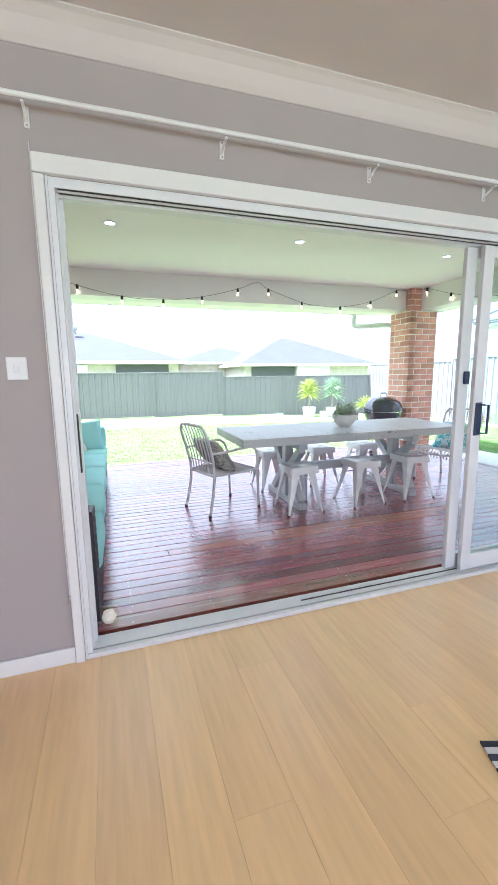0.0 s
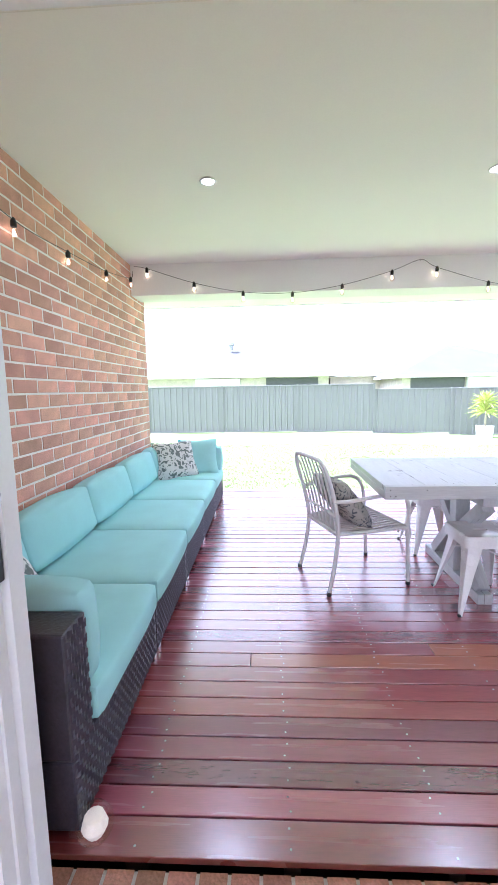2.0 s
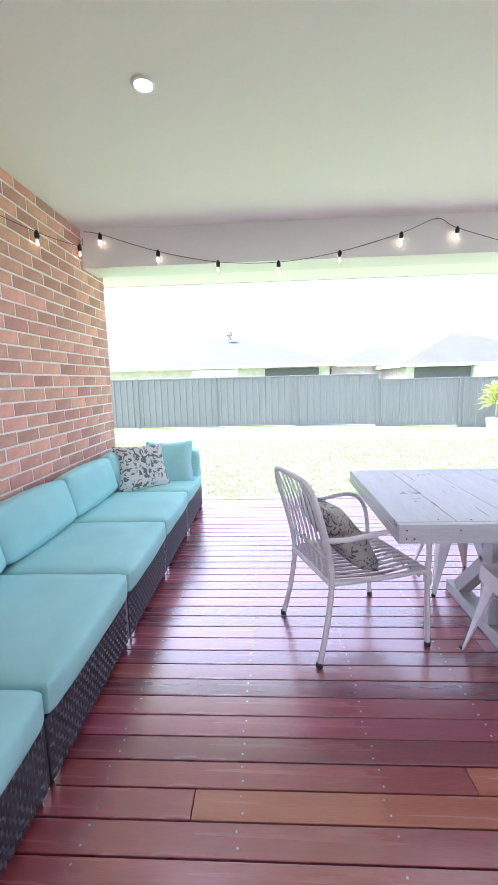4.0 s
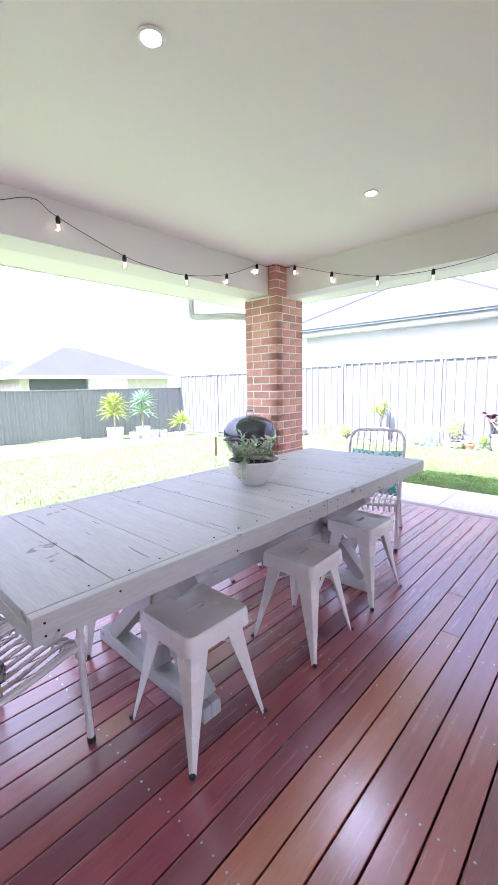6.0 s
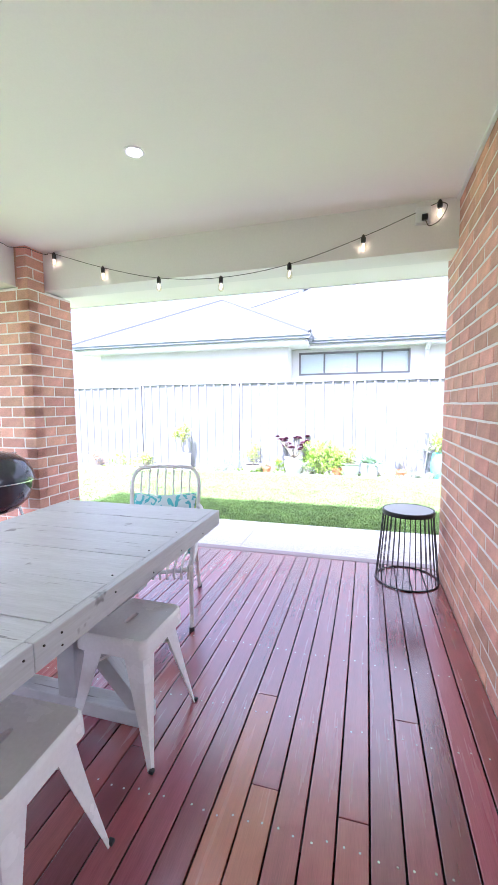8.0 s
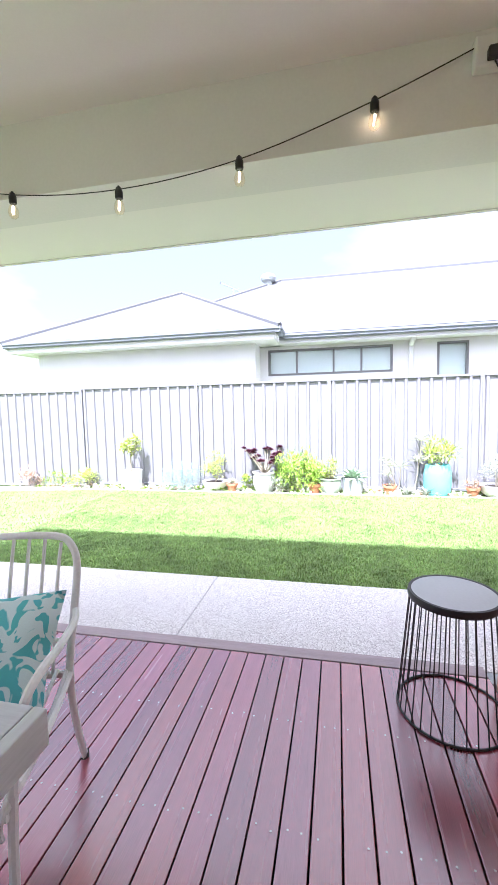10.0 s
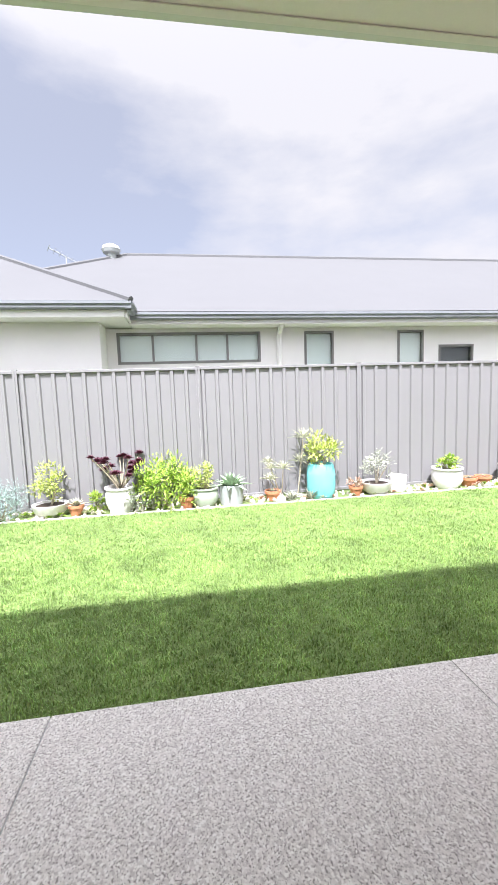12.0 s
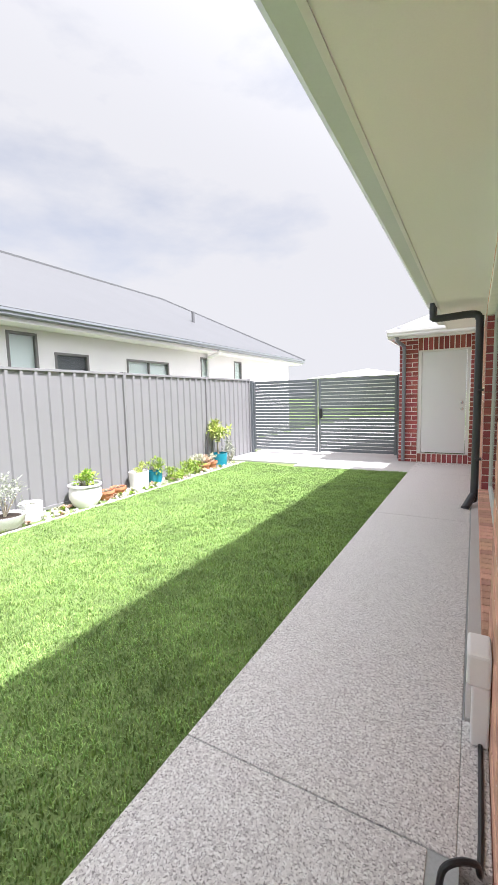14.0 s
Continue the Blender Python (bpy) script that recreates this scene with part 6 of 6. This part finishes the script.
def build_wire_table():
    t = thing("wire_side_table", "black wire drum side table with a pale round top", "side table", at=(4.735, 2.265, DECK_Z))
    h, rt, rb = 0.525, 0.178, 0.218
    part("top", lathe(bmesh.new(), [(0, h - 0.008), (rt - 0.012, h - 0.008), (rt - 0.012, h - 0.002), (0, h - 0.002)], 40), M_GREYTOP, t, "pale grey top")
    part("top_rim", lathe(bmesh.new(), [(rt - 0.0115, h - 0.03), (rt, h - 0.03), (rt + 0.004, h - 0.015), (rt, h), (rt - 0.0115, h), (rt - 0.0115, h - 0.03)], 40), M_BLACK, t, smooth=True)
    ring = [(rb * math.cos(2 * math.pi * i / 40), rb * math.sin(2 * math.pi * i / 40), 0.006) for i in range(40)]
    part("base_ring", tube(bmesh.new(), ring, 0.0055, 6, closed=True), M_BLACK, t, smooth=True)
    wire = to_mesh("wire", tube(bmesh.new(), [(rb, 0, 0.006), (rt - 0.006, 0, h - 0.03)], 0.0028, 5), M_BLACK)
    for i in range(32):
        w = new("wire", wire)
        w.parent, w.rotation_euler = t, (0, 0, 2 * math.pi * i / 32)


build_wire_table()
dp = thing("downpipe", "charcoal downpipe on the house wall, offset from the gutter", "downpipe")
part("pipe", tube(bmesh.new(), smooth_line([(5.45, -2.42, 2.34), (5.45, -2.42, 2.20), (5.41, -2.42, 2.16), (5.05, -2.42, 2.17), (4.975, -2.42, 2.12), (4.965, -2.42, 1.94), (4.965, -2.42, 0.16), (4.985, -2.38, 0.07), (5.055, -2.24, -0.05)], 4), 0.042, 12), M_DPIPE, dp, smooth=True)
for z in (0.5, 1.3):
    part("clip", boxes((4.903, -2.47, z, 4.97, -2.37, z + 0.025), bevel=0.002), M_DPIPE, dp)
dp2 = thing("downpipe", "pale green grey downpipe elbow behind the pier", "downpipe")
part("pipe", tube(bmesh.new(), smooth_line([(4.10, 6.30, 2.28), (4.10, 6.30, 2.14), (4.14, 6.24, 2.08), (4.42, 5.80, 2.06), (4.50, 5.715, 2.0), (4.50, 5.71, 1.85), (4.50, 5.71, -0.25)], 4), 0.04, 10), M_GUTTER, dp2, smooth=True)
tapbox = thing("meter_box", "small white plastic service box at the wall foot", "service box", at=(0, 0, PATH_Z))
part("body", boxes((4.903, 1.19, 0.0, 4.965, 1.33, 0.244), bevel=0.008), M_TRIM, tapbox)
part("cover", boxes((4.903, 1.17, 0.245, 4.985, 1.34, 0.375), bevel=0.012), M_TRIM, tapbox)
for ty in (1.215, 1.275):
    part("tap_slot", boxes((4.984, ty, 0.29, 4.988, ty + 0.035, 0.34), bevel=0.001), M_GREYPOT, tapbox, "recessed grey slot")
hose = thing("garden_pipe", "short black bent irrigation pipe at the path edge", "pipe")
part("pipe", tube(bmesh.new(), smooth_line([(4.93, 1.30, -0.045), (4.93, 1.60, -0.045), (4.935, 1.80, -0.042), (4.945, 1.84, 0.02), (4.985, 1.87, 0.04), (5.025, 1.90, 0.025), (5.035, 1.915, -0.055)], 5), 0.009, 8), M_BLACK, hose, smooth=True)

# ---- pieces: bricks, boards, grass ----
BL, BH, BD, PITCH_U, PITCH_Z = 0.230, 0.076, 0.108, 0.240, 0.086


def bm_brick(length, depth, height):
    bm = bmesh.new()
    box(bm, 0, 0, 0, length, depth, height)
    front = [e for e in bm.edges if all(v.co.y < 1e-6 for v in e.verts)]
    bmesh.ops.bevel(bm, geom=front, offset=0.004, segments=1, affect="EDGES")
    return bm


def brickwork(parent, m, length, z0, z1, limit=300, near=None, holes=(), depth=BD, start=0.0, clay=None):
    """Stretcher bond on the face y = 0 of the frame m (u along x, outward -y)."""
    meshes, spots = {}, []
    z, row = z0, 0
    while z + 0.02 < z1:
        h = min(BH, z1 - z - 0.002)
        u = start - (PITCH_U / 2 if row % 2 else 0)
        while u < length:
            a, b = max(u, 0.0), min(u + BL, length)
            for h0, h1, hz0, hz1 in holes:
                if z + h > hz0 + 0.01 and z < hz1 - 0.01:
                    if a >= h0 - 0.01 and b <= h1 + 0.01:
                        a = b
                    elif a < h0 < b:
                        b = h0
                    elif a < h1 < b:
                        a = h1
            if b - a > 0.03:
                spots.append((a, z, round(b - a, 3), round(h, 3)))
            u += PITCH_U
        z += PITCH_Z
        row += 1
    if near is not None:
        spots.sort(key=lambda s: abs(s[0] - near))
    singles, rest = spots[:limit], spots[limit:]
    for a, z, w, h in singles:
        key = (w, h)
        if key not in meshes:
            meshes[key] = to_mesh("brick", bm_brick(w, depth, h), clay[0] if clay else M_BRICK)
        o = new("brick", meshes[key])
        o.parent = parent
        o.matrix_basis = m @ Matrix.Translation((a, random.uniform(-0.0015, 0.0015), z))
    if rest:
        verts, faces = [], []
        for a, z, w, h in rest:
            k = len(verts)
            e = 0.004
            q = [(a + e, 0, z + e), (a + w - e, 0, z + e), (a + w - e, 0, z + h - e), (a + e, 0, z + h - e), (a, e, z), (a + w, e, z), (a + w, e, z + h), (a, e, z + h), (a, depth, z), (a + w, depth, z), (a + w, depth, z + h), (a, depth, z + h)]
            verts += [tuple(m @ Vector(v)) for v in q]
            faces += [(k, k + 1, k + 2, k + 3)] + [(k + 4 + i, k + 4 + (i + 1) % 4, k + (i + 1) % 4, k + i) for i in range(4)] + [(k + 8 + i, k + 8 + (i + 1) % 4, k + 4 + (i + 1) % 4, k + 4 + i) for i in range(4)]
        stuff("bricks", verts, faces, clay[1] if clay else M_BRICK_STUFF, "joined red bricks", "bricks", parent)


def mortar(parent, m, length, z0, z1, holes=(), depth=0.10, back=0.0):
    """The bed that the bricks stand 3 mm proud of."""
    bm = bmesh.new()
    cuts = sorted({0.0, length, *[h[0] for h in holes], *[h[1] for h in holes]})
    for u0, u1 in zip(cuts, cuts[1:]):
        spans = [(z0, z1)]
        for h0, h1, hz0, hz1 in holes:
            if u0 >= h0 - 1e-6 and u1 <= h1 + 1e-6:
                spans = [s for a, b in spans for s in ((a, max(a, min(b, hz0))), (min(b, max(a, hz1)), b)) if s[1] - s[0] > 0.001]
        for a, b in spans:
            box(bm, u0, 0.0028, a, u1, depth + back, b)
    bmesh.ops.transform(bm, matrix=m, verts=bm.verts)
    part("mortar", bm, M_MORTAR, parent)


# west brick wall beside the lounge: face x = LEFT_X, outward +x
bw = thing("wall_brick_west", "red face-brick wall with cream mortar behind the lounge", "wall", kind="structure")
m_w = Matrix.Translation((LEFT_X, 2.03, 0)) @ Matrix.Rotation(radians(90), 4, "Z")
mortar(bw, m_w, 3.70, -0.2, 2.62, depth=0.22)
brickwork(bw, m_w, 3.70, -0.117, 2.53, limit=300, near=3.2)
m_we = Matrix.Translation((LEFT_X - 0.226, 5.736, 0)) @ Matrix.Rotation(radians(180), 4, "Z") @ Matrix.Translation((-0.226, 0, 0))
brickwork(bw, m_we, 0.226, -0.117, 2.22, limit=0)

# back wall of the house on the deck: face y = 2.03
bn = thing("wall_brick_north", "red face-brick house wall beside the sliding door", "wall", kind="structure")
m_n = Matrix.Translation((HOUSE_X, 2.03, 0)) @ Matrix.Rotation(radians(180), 4, "Z")
n_len = HOUSE_X - LEFT_X + 0.0
hole = ((HOUSE_X - 3.40, HOUSE_X + 0.20, -0.5, 2.06),)
mortar(bn, m_n, n_len, -0.2, 2.62, hole, depth=0.105)
brickwork(bn, m_n, n_len, -0.117, 2.53, limit=300, near=0.6, holes=hole, depth=0.10)
sill = thing("sill_brick", "row of brick-on-edge sill under the sliding door", "sill", kind="structure")
sb = to_mesh("brick", bm_brick(0.076, 0.092, 0.06), M_BRICK)
for i in range(41):
    o = new("brick", sb)
    o.parent, o.matrix_basis = sill, pose(-0.195 + i * 0.0865, 1.932, -0.118, 0, 0, 0) @ Matrix.Translation((0, -0.0, 0))
part("mortar", boxes((-0.2, 1.931, -0.3, 3.40, 2.0225, -0.061)), M_MORTAR, sill)

# side wall of the house along the path: face x = HOUSE_X, outward +x
bs = thing("wall_brick_east", "red face-brick side wall of the house along the path", "wall", kind="structure")
m_s = Matrix.Translation((HOUSE_X, -5.62, 0)) @ Matrix.Rotation(radians(90), 4, "Z")
w_hole = ((5.62 - 2.35, 5.62 + 0.90, 0.16, 2.13),)
mortar(bs, m_s, 7.64, -0.2, 2.62, w_hole, depth=0.12)
brickwork(bs, m_s, 7.64, -0.117, 2.23, limit=300, near=7.0, holes=w_hole)
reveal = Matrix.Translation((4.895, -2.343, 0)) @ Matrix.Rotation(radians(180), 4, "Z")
# the reveal's shade is put into its colour, darker than the wall's brick
brickwork(bs, reveal, 0.112, 0.17, 2.12, limit=300, depth=0.02, clay=(M_BRICK_DARK_SHADED, M_BRICK_DARK_SHADED_STUFF))
edge_sill = to_mesh("brick", bm_brick(0.076, 0.135, 0.085), M_BRICK)
for k in range(37):
    o = new("brick", edge_sill)
    o.parent, o.matrix_basis = bs, pose(4.925, -2.335 + k * 0.0865, 0.088, 0, 0, 90)
side_win = thing("window_1", "wide aluminium window over a brick sill in the side wall", "window", kind="structure")
for dims in ((4.785, -2.345, 0.176, 4.825, -2.295, 2.125), (4.785, 0.845, 0.176, 4.825, 0.895, 2.125), (4.785, -2.2948, 0.176, 4.825, 0.8448, 0.226), (4.785, -2.2948, 2.075, 4.825, 0.8448, 2.125), (4.787, -0.75, 0.2262, 4.823, -0.70, 2.0748)):
    part("frame_bar", boxes(dims), M_GUTTER, side_win)
for y0_, y1_ in ((-2.30, -0.745), (-0.705, 0.85)):
    part("pane", boxes((4.803, y0_, 0.22, 4.807, y1_, 2.08)), M_GLASS, side_win).visible_shadow = False

# garage face, y = -5.62, outward +y
GX = 6.315
gb = Matrix.Translation((GX, -5.62, 0)) @ Matrix.Rotation(radians(180), 4, "Z")
mortar(garage, gb, GX - 4.90, -0.1, 2.36, ((GX - 5.975, GX - 5.07, 0.11, 2.10),), depth=0.10)
brickwork(garage, gb, GX - 4.90, -0.09, 2.36, limit=300, holes=((GX - 5.975, GX - 5.07, -0.2, 2.5),), depth=0.10, clay=(M_BRICK_DARK_SHADED, M_BRICK_DARK_SHADED_STUFF))
for z, h in ((-0.095, 0.20), (2.108, 0.235)):
    upright = to_mesh("brick", bm_brick(0.076, 0.10, h), M_BRICK_DARK_SHADED)
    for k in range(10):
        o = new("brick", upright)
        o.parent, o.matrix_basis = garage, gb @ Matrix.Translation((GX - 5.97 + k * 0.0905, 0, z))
gs = Matrix.Translation((GX, -9.4, 0)) @ Matrix.Rotation(radians(90), 4, "Z")
brickwork(garage, gs, 3.78, -0.09, 2.36, limit=0, depth=0.02, clay=(M_BRICK_DARK_SHADED, M_BRICK_DARK_SHADED_STUFF))

# pier
pier = thing("brick_pier", "square red face-brick pier under the beams", "pier", kind="structure")
PX0, PX1, PY0, PY1 = 4.375, 4.865, 5.19, 5.66
part("mortar", boxes((PX0 + 0.003, PY0 + 0.003, -0.25, PX1 - 0.003, PY1 - 0.003, 2.215), (PX0 + 0.003, PY0 + 0.003, 2.215, 4.555, 5.305, 2.53)), M_MORTAR, pier)


def pier_bricks():
    meshes = {}

    def put(w, m_):
        if w not in meshes:
            meshes[w] = to_mesh("brick", bm_brick(w, 0.10, BH), M_BRICK)
        o = new("brick", meshes[w])
        o.parent, o.matrix_basis = pier, m_
    faces = [(Matrix.Translation((PX0, PY0, 0)), PX1 - PX0), (Matrix.Translation((PX1, PY0, 0)) @ Matrix.Rotation(radians(90), 4, "Z"), PY1 - PY0),
             (Matrix.Translation((PX1, PY1, 0)) @ Matrix.Rotation(radians(180), 4, "Z"), PX1 - PX0), (Matrix.Translation((PX0, PY1, 0)) @ Matrix.Rotation(radians(-90), 4, "Z"), PY1 - PY0)]
    z, row = -0.117, 0
    while z < 2.15:
        for fi, (fm, L) in enumerate(faces):
            cuts = [0.0, 0.240, L + 0.01] if row % 2 else [0.0, 0.115, 0.355, L + 0.01]
            ins = 0.0 if (row + fi) % 2 else 0.101
            for a, b in zip(cuts, cuts[1:]):
                a2 = max(a, ins)
                e = b - 0.01
                if e - a2 > 0.03:
                    put(round(e - a2, 3), fm @ Matrix.Translation((a2, 0, z)))
        z += PITCH_Z
        row += 1
    # the slim neck that runs up between the beams
    while z < 2.50:
        if row % 2:
            put(0.183, Matrix.Translation((PX0, PY0, z)))
        else:
            put(0.06, Matrix.Translation((PX0, PY0, z))), put(0.113, Matrix.Translation((PX0 + 0.07, PY0, z)))
        z += PITCH_Z
        row += 1


pier_bricks()
part("neck", boxes((PX0 - 0.001, PY0 + 0.101, 2.22, PX0 + 0.04, 5.308, 2.525)), M_BRICK, pier)


# deck
deck = thing("deck", "dark red merbau decking with fine gaps between the boards", "deck", kind="structure")
part("joists", boxes(*[(x, 2.05, -0.19, x + 0.045, 6.1, -0.052) for x in [LEFT_X + 0.05 + i * 0.45 for i in range(13)]]), M_SOIL, deck)
# black sheet under the boards puts the shade of the gaps into colour
part("gap_shade_sheet", boxes((LEFT_X, 2.0, -0.30, 4.98, 6.2, -0.20)), M_RUBBER, deck)


def build_deck():
    rng = random.Random(5)
    pitch, gap = 0.0970, 0.0056
    screws_v, screws_f = [], []
    made = {}
    lo, hi = LEFT_X + 0.012, 4.978
    fixed = {9: [0.345, 2.87], 10: [1.235, 3.3], 14: [2.9], 1: [2.6], 4: [3.3], 17: [1.6], 22: [3.6], 27: [0.9]}
    y0, i = 2.034, 1
    while y0 < 6.05:
        y1 = 2.0518 + pitch * i - gap
        wide = round(y1 - y0, 4)
        cuts = [lo] + fixed.get(i, [rng.uniform(0.5, 4.2)] if rng.random() < 0.18 else []) + [hi]
        for k, (a, b) in enumerate(zip(cuts, cuts[1:])):
            tan = (i, k) in ((9, 1), (10, 1))
            key = (round(b - a - 0.002, 3), wide, tan)
            if key not in made:
                made[key] = to_mesh("deck_board", boxes((0, 0, -0.02, key[0], wide, 0), bevel=0.0025), M_DECK_TAN if tan else M_DECK)
            o = new("deck_board", made[key])
            o.parent, o.location = deck, (a, y0, DECK_Z + rng.uniform(-0.0008, 0.0008))
        for j in range(13):
            sx = LEFT_X + 0.0725 + j * 0.45
            for f in (0.24, 0.76):
                if rng.random() < 0.12:
                    continue
                cx, cy = sx + rng.uniform(-0.009, 0.009), y0 + wide * f + rng.uniform(-0.005, 0.005)
                k = len(screws_v)
                screws_v += [(cx + 0.0040 * math.cos(q * math.pi / 3), cy + 0.0040 * math.sin(q * math.pi / 3), DECK_Z + 0.0014) for q in range(6)]
                screws_f.append(tuple(range(k, k + 6)))
        y0 = y1 + gap
        i += 1
    stuff("deck_screws", screws_v, screws_f, M_SCREW, "small bright deck screw heads", "screws", deck)
    part("border_board", boxes((4.983, 2.035, -0.055, 5.068, 6.285, DECK_Z + 0.002), bevel=0.003), M_BORDER, deck, "weathered grey border board")
    part("border_board", boxes((LEFT_X, y0, -0.055, 4.981, y0 + 0.09, DECK_Z + 0.002), bevel=0.003), M_BORDER, deck, "weathered grey border board")
    part("edge_strip", boxes((LEFT_X - 2.0, y0 + 0.094, -0.3, 4.98, 6.30, -0.05), bevel=0.004), M_SLAB, deck, "pale concrete edge strip")


build_deck()


# oak boards of the room
def build_oak():
    rng = random.Random(9)
    made, x = {}, -2.2
    m = floor
    while x < 4.0:
        y = -1.6 + rng.uniform(-1.4, 0)
        while y < 1.78:
            ln = rng.choice([1.2, 1.5, 1.8, 2.2])
            y1 = y + ln if y + ln < 1.6 else 1.789
            if y1 > y:
                w = round(y1 - y - 0.0005, 3)
                if w not in made:
                    made[w] = to_mesh("floor_board", boxes((0, 0, -0.014, 0.1894, w, 0), bevel=0.0006), M_OAK)
                o = new("floor_board", made[w])
                o.parent, o.location = m, (x, y, 0)
            y = y1
        x += 0.19


build_oak()


# grass
def build_grass(name, x0, x1, y0, y1, density, h, w, seed, label):
    rs = np.random.RandomState(seed)
    n = int((x1 - x0) * (y1 - y0) * density)
    px, py = rs.uniform(x0, x1, n), rs.uniform(y0, y1, n)
    keep = ~((px < 5.975) & (py < 6.31) & (px > LEFT_X - 2.1)) & ~((px > 5.96) & (py < -4.40 - 0.35 * np.clip((px - 8.1), 0, 1)))
    px, py = px[keep], py[keep]
    n = len(px)
    pz = np.array([ground_z(a, b) for a, b in zip(px, py)])
    ang, lean = rs.uniform(0, 2 * np.pi, n), rs.uniform(0.15, 0.85, n)
    tuft = 0.8 + 0.25 * np.sin(px * 19 + 2 * np.sin(py * 7)) * np.sin(py * 23 + 2 * np.sin(px * 11))
    hh, ww = h * tuft * rs.uniform(0.5, 1.3, n), w * rs.uniform(0.7, 1.3, n)
    dx, dy = np.cos(ang), np.sin(ang)
    sx, sy = -dy * ww / 2, dx * ww / 2
    base = np.stack([px, py, pz - 0.004], 1)
    side = np.stack([sx, sy, np.zeros(n)], 1)
    mid = base + np.stack([dx * hh * lean * 0.35, dy * hh * lean * 0.35, hh * 0.6], 1)
    tip = base + np.stack([dx * hh * lean, dy * hh * lean, hh * (1 - 0.3 * lean)], 1)
    v = np.stack([base - side, base + side, mid + side * 0.8, mid - side * 0.8, tip], 1).reshape(-1, 3)
    k = np.arange(n) * 5
    quads = np.stack([k, k + 1, k + 2, k + 3], 1).tolist()
    tris = np.stack([k + 3, k + 2, k + 4], 1).tolist()
    stuff(name, v.tolist(), quads + tris, M_BLADE, label, "grass")


build_grass("lawn_grass", 5.96, 8.0, -4.5, 6.31, 13500, 0.038, 0.0050, 1, "short green lawn blades beside the path")
build_grass("lawn_grass", 8.0, 9.40, -4.8, 6.5, 6500, 0.034, 0.006, 2, "short green lawn blades by the garden bed")
build_grass("lawn_grass", -4.0, 9.40, 6.31, 11.0, 1700, 0.034, 0.010, 3, "short green lawn blades behind the deck")
